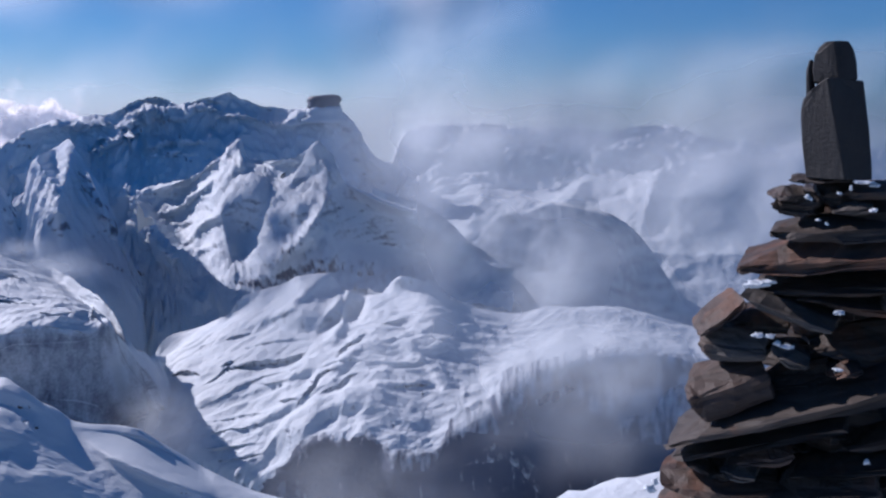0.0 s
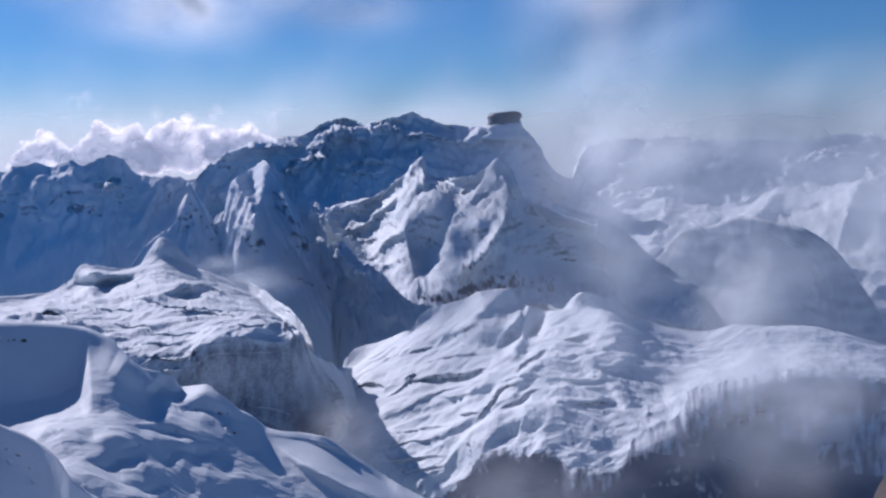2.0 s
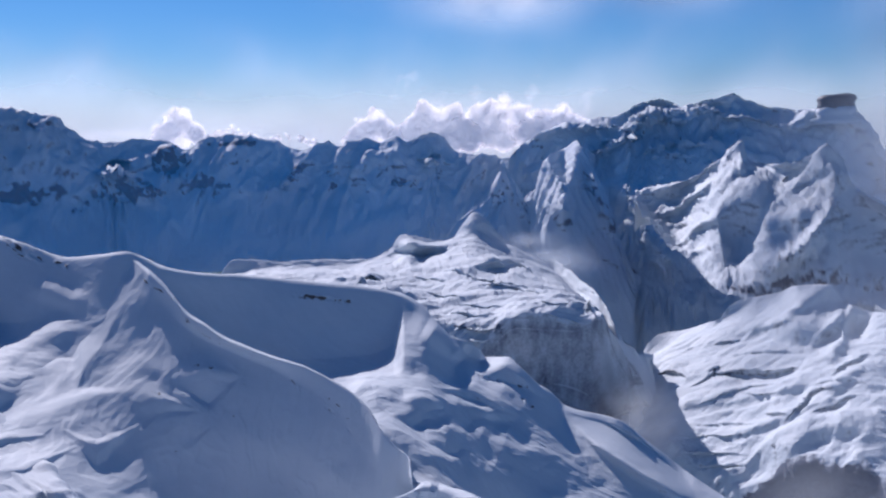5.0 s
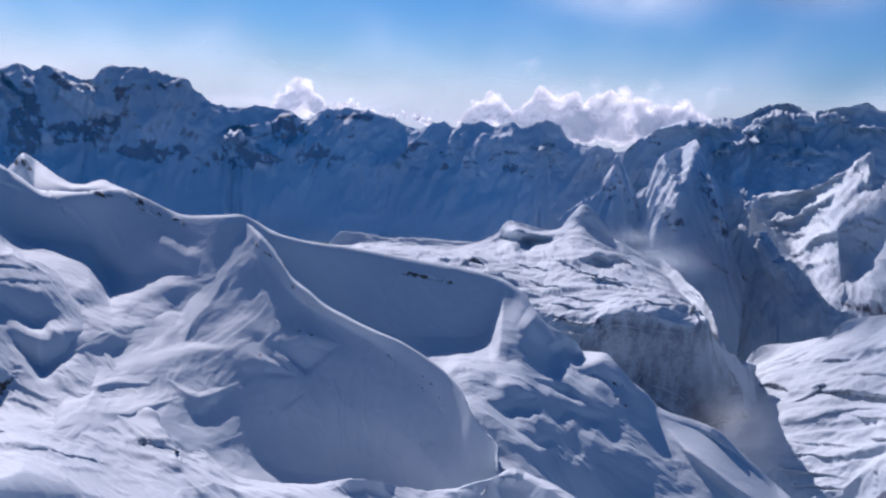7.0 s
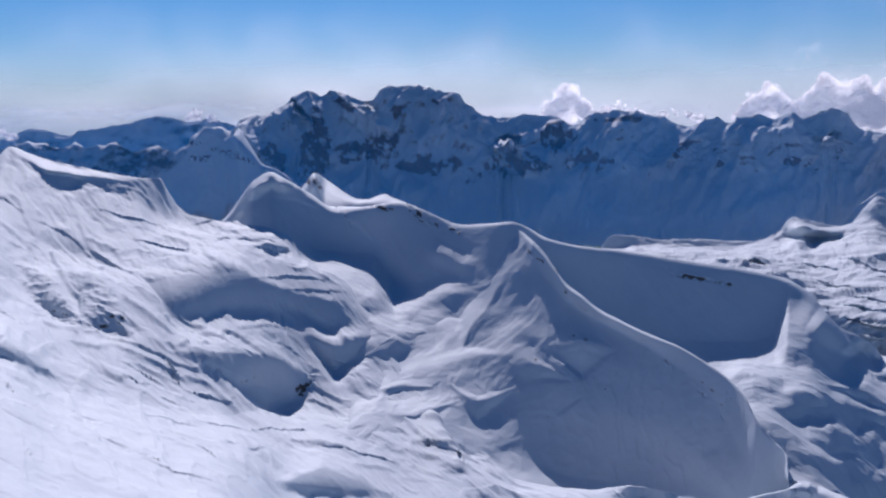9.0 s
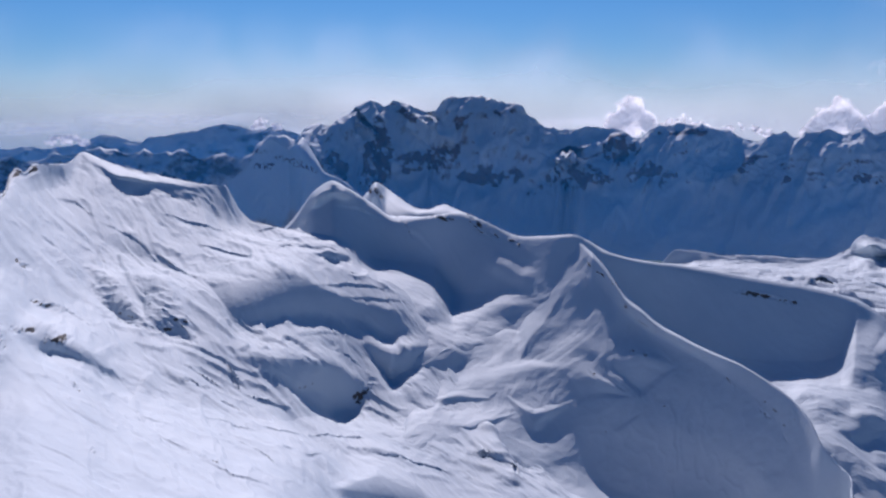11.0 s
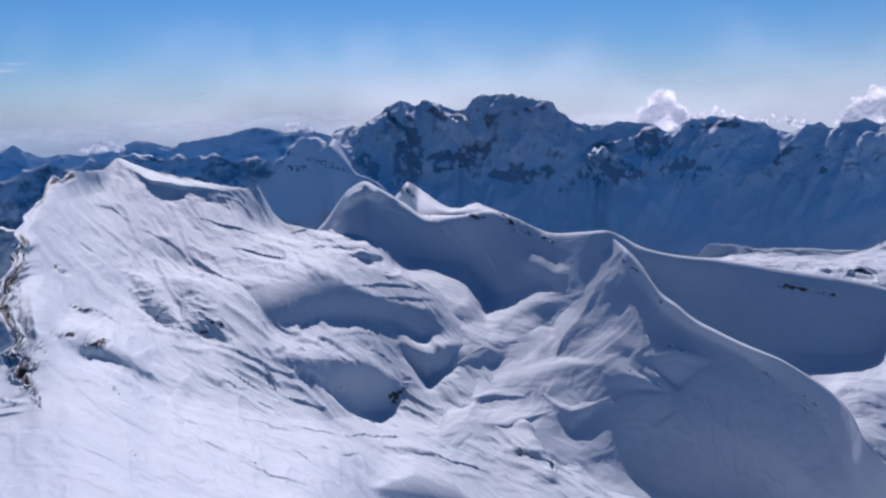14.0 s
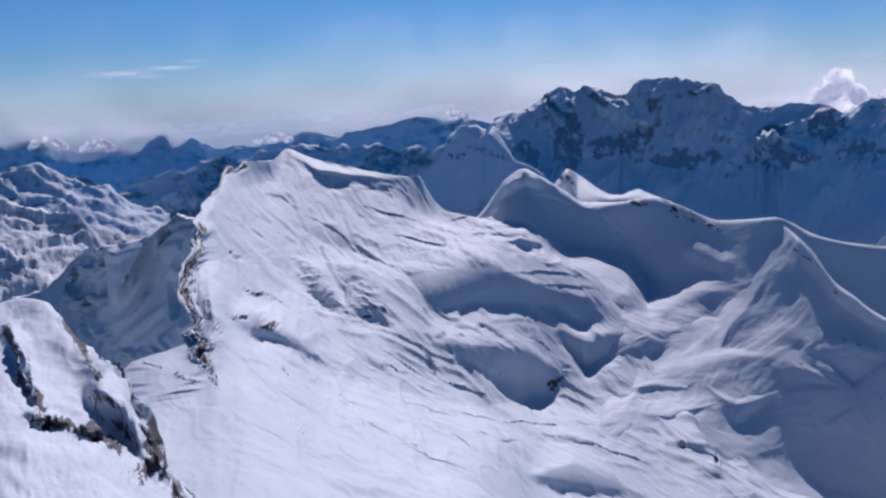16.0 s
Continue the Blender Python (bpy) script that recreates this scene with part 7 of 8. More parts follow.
ledge("spur", [(38.55, -7.48), (39.55, -7.14), (40.38, -6.81)], 0.2, 1.1, 0.2, 0.5)
ledge("spur", [(39.22, -8.14), (40.22, -7.81), (41.04, -7.47)], 0.2, 1.1, 0.3, 0.5)
ledge("spur", [(41.54, -8.8), (43.17, -8.12), (44.45, -7.12)], 0.25, 1.1, 0.3, 0.5)
ledge("spur", [(42.2, -9.29), (43.83, -8.77), (45.42, -7.76)], 0.25, 1.1, 0.4, 0.5)
ledge("spur", [(45.43, -8.41), (46.37, -7.91), (47.31, -7.73)], 0.25, 1.1, 0.5, 0.5)
ledge("spur", [(46.79, -5.14), (47.42, -5.3), (48.04, -5.46)], 0.3, 1.1, 0.5, 0.5)
ledge("spur", [(46.81, -6.11), (47.43, -6.27), (48.06, -6.42)], 0.3, 1.1, 0.4, 0.5)
ledge("spur", [(48.5, -5.45), (50.03, -6.07), (51.52, -6.2)], 0.3, 1.1, 0.2, 0.5)
ledge("spur", [(48.23, -7.39), (50.07, -7.66), (52.16, -7.92)], 0.25, 1.1, 0.3, 0.5)
ledge("spur", [(44.74, -4.33), (45.68, -3.85), (46.3, -3.52)], 0.25, 1.1, 0.2, 0.5)
ledge("spur", [(44.09, -3.84), (45.04, -3.19), (45.66, -2.55)], 0.2, 1.1, 0.1, 0.5)
# Cliffed edge: its rock cover also darkens the face as shade.
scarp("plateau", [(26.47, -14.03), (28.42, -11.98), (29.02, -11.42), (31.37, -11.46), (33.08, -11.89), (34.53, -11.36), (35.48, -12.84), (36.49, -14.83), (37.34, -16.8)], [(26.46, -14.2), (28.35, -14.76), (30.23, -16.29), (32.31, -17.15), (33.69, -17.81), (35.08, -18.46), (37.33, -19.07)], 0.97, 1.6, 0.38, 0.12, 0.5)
scarp("plateau", [(21.63, -7.87), (23.27, -7.39), (25.12, -7.79)], [(21.62, -8.2), (23.56, -8.55), (25.1, -8.26)], 0.85, 0.5, 0.15, 0.12, 0.5)
scarp("plateau", [(26.62, -8.72), (27.66, -8.34), (29.02, -8.65)], [(26.61, -9.06), (27.8, -9.36), (29.01, -9.05)], 0.8, 0.5, 0.1, 0.12, 0.5)
ledge("plateau", [(25.24, -9.35), (28.31, -9.78), (32.08, -10.4)], 0.2, 1.1, 0.3, 0.5)
ledge("plateau", [(26.58, -10.07), (28.98, -10.2), (31.39, -10.52)], 0.18, 1.1, 0.25, 0.5)
ledge("plateau", [(19.64, -9.78), (20.49, -9.62), (21.32, -9.8)], 0.25, 1.1, 0.4, 0.5)
ledge("plateau", [(23.5, -10.23), (24.85, -10.62), (26.56, -10.84)], 0.14, 1.1, 0.1, 0.5)
ledge("plateau", [(24.82, -11.63), (26.53, -11.85), (27.91, -11.73)], 0.16, 1.1, 0.15, 0.5)
ledge("plateau", [(25.14, -12.31), (26.85, -12.7), (28.24, -12.58)], 0.16, 1.1, 0.2, 0.5)
ledge("plateau", [(26.15, -13.18), (27.52, -13.33), (28.39, -13.15)], 0.16, 1.1, 0.2, 0.5)
ledge("plateau", [(24.23, -8.91), (26.26, -9.32), (27.62, -9.76)], 0.14, 1.1, 0.1, 0.5)
ledge("plateau", [(28.34, -8.36), (29.7, -8.9), (30.38, -9.25)], 0.18, 1.1, 0.2, 0.5)
ledge("plateau", [(22.18, -9.33), (24.2, -9.65), (25.56, -9.9)], 0.12, 1.1, 0.1, 0.5)
ledge("plateau", [(29.66, -10.93), (31.72, -11.07), (33.78, -10.99)], 0.12, 1.1, 0.2, 0.5)
ledge("plateau", [(24.84, -11.12), (26.89, -11.29), (28.96, -11.18)], 0.12, 1.1, 0.1, 0.5)
ledge("ridge", [(16.03, -10.38), (17.4, -10.59), (18.94, -10.83)], 0.14, 1.0, 1.0, 0.2)
ledge("ridge", [(-5.28, -6.06), (-4.5, -6.23), (-4.03, -6.56)], 0.12, 1.0, 0.9, 0.2)
ledge("ridge", [(-1.94, -6.41), (-1.13, -6.74)], 0.16, 1.0, 1.0, 0.2)
ledge("ridge", [(-0.14, -6.41), (0.84, -7.41), (1.83, -7.74)], 0.14, 1.0, 1.0, 0.2)
ledge("ridge", [(2.5, -7.84), (3.07, -7.97)], 0.12, 1.0, 0.9, 0.2)
scarp("ridge", [(24.64, -13.9), (25.93, -13.63), (27.58, -13.98)], [(24.65, -14.06), (25.99, -14.44), (27.59, -14.17)], 0.4, 0.6, 0, 0.12, 0.5)
scarp("ridge", [(21.82, -17.4), (23.13, -16.64), (24.84, -17.15)], [(21.84, -17.73), (23.23, -18.27), (24.86, -17.47)], 0.4, 0.7, 0, 0.12, 0.5)
scarp("ridge", [(27.03, -15.33), (28.58, -14.53), (31.26, -16.47)], [(27.04, -15.49), (28.99, -15.77), (31.27, -16.59)], 0.6, 0.5, 0.15, 0.12, 0.5)
scarp("ridge", [(23.61, -18.88), (25.26, -18.4), (26.97, -19.19)], [(23.63, -19.2), (25.35, -19.84), (26.99, -19.44)], 0.4, 0.7, 0, 0.12, 0.5)
scarp("ridge", [(26.51, -17.31), (28.11, -16.83), (29.77, -17.6)], [(26.53, -17.63), (28.2, -18.1), (29.79, -17.78)], 0.35, 0.7, 0, 0.12, 0.5)

# valley ground below everything
a = np.radians(np.linspace(-180, 180, 361))
q = np.array([0.0, 30, 80, 150, 260, 400, 700, 1100, 1600, 2200, 2900, 3600, 4300, 4960])
AA, QQ = np.meshgrid(a, q)
depth = -8 - 980 * (1 - np.exp(-QQ / 420.0))
depth = depth + 25 * fbm(QQ * np.sin(AA) / 400, QQ * np.cos(AA) / 400, 4, 3)
tagged(new("ground", sheet("ground", QQ * np.sin(AA), QQ * np.cos(AA), depth, 0.1 + 0 * QQ, ALP)), "snow-covered valley ground below the summits", "ground", kind="structure")

flank("far_range", "far blue mountain range with snowy tops", FAR_RANGE, FAR, relief=[("ridge", 300, 24, 1.2, 0.2), ("rough", 90, 8, 0.7, 0.0)], bare=(0.3, 0.4, 0.2), seed=11, back=(60, 0.6), strata=60)
flank("dark_peaks", "dark rocky mountains with little snow", DARK_PEAKS, FAR, relief=[("ridge", 220, 30, 1.6, 0.4), ("rough", 70, 7, 0.8, 0.0)], bare=(0.42, 0.4, 0.25), seed=12, strata=60)
flank("valley_hills", "snowy valley mountains in sunlight", VALLEY_HILLS, VALE, relief=[("ridge", 170, 24, 1.3, 0.6), ("ridge", 60, 7, 1.0, 0.5), ("rough", 40, 5, 0.8, 0.0)], bare=(0.22, 0.4, 0.35), seed=13)
flank("valley_floor_hills", "pale snow hills beyond the valley", VALLEY_FLOOR_HILLS, VALE, relief=[("ridge", 150, 18, 0.8, 0.0), ("rough", 50, 6, 0.6, 0.0)], bare=(0.28, 0.4, 0.4), seed=14)
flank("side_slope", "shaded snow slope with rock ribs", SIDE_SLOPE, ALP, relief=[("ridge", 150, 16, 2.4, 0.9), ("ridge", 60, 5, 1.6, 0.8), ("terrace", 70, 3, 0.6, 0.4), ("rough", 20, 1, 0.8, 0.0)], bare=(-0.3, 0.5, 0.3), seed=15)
flank("great_wall", "snow-dusted mountain wall in blue shade", GREAT_WALL, WALL, relief=[("ridge", 230, 34, 2.4, 0.35), ("ridge", 75, 11, 1.6, 0.4), ("ridge", 30, 5, 1.0, 0.3)], fade=[0.6, 1.1, 1.0, 0.1], bare=(-0.22, 0.9, 0.3), crag=12, seed=21, strata=40)
flank("summit_massif", "snowy summit massif with rock bands", SUMMIT_MASSIF, WALL, relief=[("ridge", 250, 30, 0.8, 0.3), ("terrace", 150, 26, 0.5, 0.15), ("ridge", 60, 10, 0.8, 0.3), ("rough", 30, 5, 0.5, 0.0)], fade=[0.5, 0.9, 0.9, 0.4, 0.3], bare=(-0.28, 0.75, 0.36), crag=10, seed=22, strata=18)
flank("rock_pyramid", "rocky pyramid dusted with snow", ROCK_PYRAMID, WALL, back=(90, 1.0), relief=[("ridge", 110, 14, 0.9, 0.5), ("ridge", 40, 7, 0.8, 0.4), ("rough", 20, 4, 0.7, 0.0)], fade=[0.3, 1, 0.6], bare=(-0.36, 0.7, 0.4), crag=6, seed=33, strata=16)
flank("rock_tooth", "rock tooth with a sunlit snow edge", ROCK_TOOTH, WALL, back=(90, 1.0), relief=[("ridge", 110, 14, 0.9, 0.5), ("ridge", 40, 7, 0.8, 0.4), ("rough", 20, 4, 0.7, 0.0)], fade=[0.3, 1, 0.25, 0.03], bare=(-0.34, 0.7, 0.4), crag=6, seed=34, strata=16)
flank("far_snow_face", "pale sunlit snow face behind mist", FAR_SNOW_FACE, WALL, relief=[("ridge", 260, 16, 2.0, 0.4), ("rough", 90, 8, 1.0, 0.0)], bare=(-0.3, 0.5, 0.2), seed=23)
# The bare value spreads the painted shade tone over the snow.
flank("dark_ridge", "shaded ridge in the mist", DARK_RIDGE, RIDGE_SHADE, relief=[("soft", 220, 9, 1.6, 0.0), ("rough", 60, 2, 1.2, 0.0)], bare=(0.5, 0.1, 0.3), seed=24)
flank("shoulder", "shaded snow shoulder with rock bands", SHOULDER, WALL, step=0.06, row=0.06, relief=[("ridge", 90, 5, 0.6, 0.2), ("rough", 30, 2, 0.5, 0.0)], back=(60, 1.6), fade=[0.1, 0.3, 0.7], bare=(-0.35, 0.5, 0.35), crag=4, seed=35, strata=10)
flank("spur", "craggy sunlit spur of rock and snow", SPUR, ALP, relief=[("ridge", 110, 11, 1.2, 0.8), ("ridge", 44, 5, 0.8, 0.5), ("rough", 24, 4, 0.7, 0.0)], bare=(-0.2, 0.75, 0.45), crag=6, seed=25, strata=14)
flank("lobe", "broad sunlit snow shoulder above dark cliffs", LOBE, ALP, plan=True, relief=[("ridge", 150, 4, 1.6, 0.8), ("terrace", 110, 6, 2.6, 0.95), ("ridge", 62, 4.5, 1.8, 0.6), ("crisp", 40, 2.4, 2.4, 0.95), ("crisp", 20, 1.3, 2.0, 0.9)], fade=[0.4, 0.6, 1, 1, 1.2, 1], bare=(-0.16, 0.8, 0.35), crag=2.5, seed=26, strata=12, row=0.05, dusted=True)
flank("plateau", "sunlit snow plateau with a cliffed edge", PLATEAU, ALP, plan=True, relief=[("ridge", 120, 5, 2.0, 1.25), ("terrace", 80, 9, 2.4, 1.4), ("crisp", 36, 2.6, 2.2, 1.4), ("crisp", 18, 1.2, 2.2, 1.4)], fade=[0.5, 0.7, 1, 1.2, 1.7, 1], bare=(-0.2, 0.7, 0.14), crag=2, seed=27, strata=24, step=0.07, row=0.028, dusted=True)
flank("saddle", "sunlit snow saddle behind the corniced ridge", SADDLE, SNOW, step=0.05, row=0.04, back=(60, 0.6), relief=[("soft", 40, 1.2, 1.0, 0.2), ("rough", 12, 0.3, 1.0, 0.0)], fade=[0.3, 1, 1], bare=(-0.3, 0.6, 0.2), crag=3, seed=36, strata=8)
flank("ridge", "corniced snow ridge with a shaded face", RIDGE, SNOW, plan=True, step=0.07, row=0.045, back=(120, 0.7), relief=[("soft", 95, 5, 1.5, 1.1), ("terrace", 60, 1.8, 1.8, 0.9), ("crisp", 26, 0.9, 1.6, 1.0)], fade=[0.08, 0.12, 0.25, 1, 1, 1, 1], bare=(-0.25, 0.85, 0.22), crag=2.5, seed=31, strata=8, cells=0.15)
flank("pyramid", "pyramid of wind-blown snow with a sharp arete", PYRAMID, SNOW, plan=True, step=0.07, row=0.05, back=(160, 0.6), relief=[("soft", 150, 5.5, 1.6, 0.9), ("soft", 70, 3.2, 1.8, -0.7), ("terrace", 60, 1.6, 2.2, -0.6), ("drift", 24, 0.35, 2.6, -0.7), ("crisp", 18, 0.25, 2.0, -0.7)], fade=[0.25, 0.3, 0.7, 1, 1, 1, 1], bare=(-0.25, 0.85, 0.22), crag=1.5, seed=32, strata=8, tuck=("ridge", 7.6, 3.0), cells=0.3)
flank("bowl", "wide snow bowl with wind drifts and hollows", BOWL, SNOW, plan=True, step=0.075, row=0.032, back=(90, 0.8), relief=[("soft", 170, 6, 1.6, 1.2), ("terrace", 110, 7, 2.6, 0.62), ("terrace", 40, 2.2, 3.0, 0.7), ("crisp", 22, 0.9, 3.0, 0.62), ("drift", 10, 0.4, 3.5, 0.62)], fade=[0.3, 0.8, 1, 1, 0.7, 0.35, 0.2], bare=(-0.22, 0.55, 0.24), crag=3.5, seed=28, strata=8, cells=0.1, rim=(-28.6, 9.0))
flank("near_outcrop", "snowy rock outcrop just below the summit", NEAR_OUTCROP, SNOW_NEAR, plan=True, back=(18, 1.6), relief=[("soft", 22, 1.2, 1.5, 0.3), ("crisp", 6, 0.35, 1.4, 0.5), ("crisp", 2, 0.1, 1.0, 0.0)], bare=(-0.2, 0.75, 0.35), crag=0.8, seed=29, strata=3)

# the summit's own snow cap, which the cairn stands on
a = np.radians(np.linspace(-180, 180, 361))
q = np.concatenate([np.arange(0.0, 6.0, 0.15), np.geomspace(6.0, 50.0, 40)])
AA, QQ = np.meshgrid(a, q)
edge = 2.5 + 2.4 * np.exp(-((np.degrees(AA) - 92) / 42) ** 4)
over = np.maximum(0, QQ - edge)
cap = -0.02 - 1.15 * over ** 1.15 - 0.02 * QQ + 0.05 * fbm(QQ * np.sin(AA) / 0.9, QQ * np.cos(AA) / 0.9, 4, 5)
tagged(new("summit_ground", sheet("summit_ground", QQ * np.sin(AA), QQ * np.cos(AA), cap, 0.15 + 0.3 * fbm(QQ * np.sin(AA), QQ * np.cos(AA), 3, 6), SNOW_CAP)), "wind-packed snow on the rocky summit", "ground", kind="structure")


# ---- the cairn ----
def part(name, bm, material, parent, label=""):
    me = bpy.data.meshes.new(name)
    bm.to_mesh(me)
    bm.free()
    me.materials.append(material)
    ob = new(name, me)
    ob.parent = parent
    return tagged(ob, label)


def slab(rng, length, depth, thick, corners=10, rough=0.2, taper=0.72, blunt=0.55, wedge=0.45):
    """A split slab: an uneven outline in five rings, wedge-shaped, its cleaved edges stepping in and out."""
    bm = bmesh.new()
    rings = []
    turn = rng.uniform(0, 1)
    angles = [2 * math.pi * (k + turn + rng.uniform(-0.35, 0.35)) / corners for k in range(corners)]
    radii = [1 + rng.uniform(-rough, rough * 0.7) for _ in angles]
    thin, lean = rng.uniform(-wedge, wedge), rng.uniform(-0.12, 0.12)
    levels = (-0.5, -0.5 + 0.25 * rng.uniform(0.5, 1.2), rng.uniform(-0.08, 0.08), 0.5 - 0.25 * rng.uniform(0.5, 1.2), 0.5)
    steps = [rng.uniform(0.86, 1.02) for _ in levels]
    for i, lev in enumerate(levels):
        inset = taper + (1 - taper) * rng.random() * 0.6 if i in (0, 4) else steps[i]
        ring = []
        for a, q in zip(angles, radii):
            k = q * (inset + rng.uniform(-0.08, 0.06))
            cx, sy = math.cos(a), math.sin(a)
            cx = math.copysign(abs(cx) ** blunt, cx)
            sy = math.copysign(abs(sy) ** blunt, sy)
            t = thick * (1 + thin * cx)
            ring.append(bm.verts.new(((cx * k + lean * lev) * length / 2, sy * k * depth / 2, (lev + rng.uniform(-0.06, 0.06)) * t)))
        rings.append(ring)
    for lower, upper in zip(rings, rings[1:]):
        for k in range(corners):
            bm.faces.new((lower[k], lower[(k + 1) % corners], upper[(k + 1) % corners], upper[k]))
    for cap in (list(reversed(rings[0])), rings[-1]):
        f = bm.faces.new(cap)
        hub = bmesh.ops.poke(bm, faces=[f])["verts"][0]
        hub.co.z += rng.uniform(-0.05, 0.08) * thick
    edges = [e for e in bm.edges if e.calc_face_angle(0) > 0.6]
    bmesh.ops.bevel(bm, geom=edges, offset=min(thick, length) * 0.035, segments=1, affect="EDGES", clamp_overlap=True)
    bmesh.ops.triangulate(bm, faces=bm.faces[:])
    return bm


def wedge(rng, length, depth, thick, tip=0.0, left=0.35, right=0.9, cut=0.5, face=0.45):
    """A split stone: blunt on the right, drawn out on the left to a tip at the height tip (-0.5 to 0.5); its front slopes back from a lower lip (face: how high the lip is)."""
    bm = bmesh.new()
    j = lambda k: rng.uniform(-k, k)
    prof = [(-0.5, tip + 0.10 + j(0.04)), (-0.5 + left * 0.45, tip * 0.4 + 0.30 + j(0.08)), (-0.5 + left, 0.46 + j(0.06)), (0.1 + j(0.15), 0.5 + j(0.06)), (0.5, right * 0.5 + j(0.05)),
            (0.5 + j(0.03), -right * 0.5), (0.15 + j(0.15), -0.5 + j(0.05)), (-0.5 + left * (0.6 + cut), -0.48 + j(0.06)), (-0.5 + left * 0.35, tip * 0.5 - 0.28 + j(0.06)), (-0.5, tip - 0.08)]
    rings = []
    for y, low, high, grow in ((-0.5, -0.30, -0.5 + face, 0.96), (-0.46, -0.5, -0.45 + face, 1.0), (-0.2 + j(0.08), -0.5, 0.5, 1.0), (0.2, -0.5, 0.5, 0.97), (0.5, -0.4, 0.42, 0.9)):
        shift = j(0.02)
        ring = []
        for px, pz in prof:
            z = max(low, min(high, pz)) + j(0.055)
            ring.append(bm.verts.new(((px * grow + shift + j(0.022)) * length, (y + 0.16 * abs(px) + j(0.06)) * depth, z * thick)))
        rings.append(ring)
    n = len(prof)
    for near, far in zip(rings, rings[1:]):
        for k in range(n):
            bm.faces.new((near[k], far[k], far[(k + 1) % n], near[(k + 1) % n]))
    bm.faces.new(list(reversed(rings[0])))
    bm.faces.new(rings[-1])
    bmesh.ops.recalc_face_normals(bm, faces=bm.faces[:])
    cleave(rng, bm, thick)
    return bm


def cleave(rng, bm, thick):
    """Breaks a block's smooth sides into thin layers that step in and out, chipped along the edges."""
    bmesh.ops.triangulate(bm, faces=bm.faces[:])
    bmesh.ops.subdivide_edges(bm, edges=bm.edges[:], cuts=3, use_grid_fill=True)
    off = Vector((rng.uniform(0, 50), rng.uniform(0, 50), rng.uniform(0, 50)))
    bm.normal_update()
    moves = []
    for v in bm.verts:
        layer = math.floor((v.co.z + 0.012 * noise.noise(v.co * 9 + off)) / 0.011)
        side = 1 - abs(v.normal.z)
        step = noise.noise(Vector((layer * 7.3, v.co.x * 5, v.co.y * 5)) + off) * 0.016 * side
        chip = noise.noise(v.co * 22 + off) * 0.006 + noise.noise(v.co * 60 + off) * 0.0025
        moves.append(v.co + v.normal * (step + chip) * min(1.0, 0.4 + thick * 8))
    for v, co in zip(bm.verts, moves):
        v.co = co
    bmesh.ops.triangulate(bm, faces=bm.faces[:])


def monolith(rng, left, right, depth, fall=0.5):
    """A standing split stone: its front is two planes that meet in an upright edge. left and right: the outline's (x, z) from the foot up to the top, on both sides of that edge."""
    bm = bmesh.new()
    foot, top = (left[0][0] * 0.4 + right[0][0] * 0.6, left[0][1]), (left[-1][0] * 0.6 + right[-1][0] * 0.4, max(left[-1][1], right[-1][1]))
    edge = lambda z: foot[0] + (top[0] - foot[0]) * (z - foot[1]) / (top[1] - foot[1])
    ring = [foot] + list(left) + [top] + list(reversed(right))
    front = [bm.verts.new((x, -depth / 2 + fall * abs(x - edge(z)) + rng.uniform(-0.003, 0.003), z)) for x, z in ring]
    back = [bm.verts.new((x * 0.94, depth / 2 + rng.uniform(-0.008, 0.008), z - 0.004)) for x, z in ring]
    n, k = len(ring), len(left) + 1
    bm.faces.new(front[:k + 1])
    bm.faces.new([front[0]] + front[k:])
    bm.faces.new(list(reversed(back)))
    for a in range(n):
        bm.faces.new((front[a], back[a], back[(a + 1) % n], front[(a + 1) % n]))
    bmesh.ops.recalc_face_normals(bm, faces=bm.faces[:])
    bmesh.ops.bevel(bm, geom=[e for e in bm.edges if e.calc_face_angle(0) > 0.25], offset=0.0035, segments=1, affect="EDGES", clamp_overlap=True)
    bmesh.ops.triangulate(bm, faces=bm.faces[:])
    bmesh.ops.subdivide_edges(bm, edges=bm.edges[:], cuts=2, use_grid_fill=True)
    bm.normal_update()
    for v in bm.verts:
        v.co += v.normal * (0.0022 * noise.noise(Vector((v.co.x * 45, v.co.y * 45, v.co.z * 14))) + 0.001 * noise.noise(v.co * 130))
    bmesh.ops.triangulate(bm, faces=bm.faces[:])
    return bm


CAIRN_BEARING, CAIRN_DISTANCE = 76.5, 3.2
cairn = new("cairn")
cairn.matrix_world = pose(CAIRN_DISTANCE * math.sin(radians(CAIRN_BEARING)), CAIRN_DISTANCE * math.cos(radians(CAIRN_BEARING)), -0.08, 0, 0, -CAIRN_BEARING)
tagged(cairn, "dark slate cairn with a standing stone, snow in its gaps", "cairn")
rng = random.Random(5)


def stone(x, y, z, length, depth, thick, tilt=0.0, yaw=0.0, material=None, pitch=0.0, **shape):
    """x to the right, y away from the summit's middle, z up from the cairn's foot."""
    ob = part("stone", slab(rng, length, depth, thick, **shape), material or SLATE, cairn)
    ob.matrix_local = pose(x, y, z + 0.08, pitch, -tilt, yaw)
    return ob


def shard(x, y, z, length, depth, thick, tilt=0.0, yaw=0.0, material=None, pitch=0.0, **shape):
    ob = part("stone", wedge(rng, length, depth, thick, **shape), material or SLATE, cairn)
    ob.matrix_local = pose(x, y, z + 0.08, pitch, -tilt, yaw)
    return ob


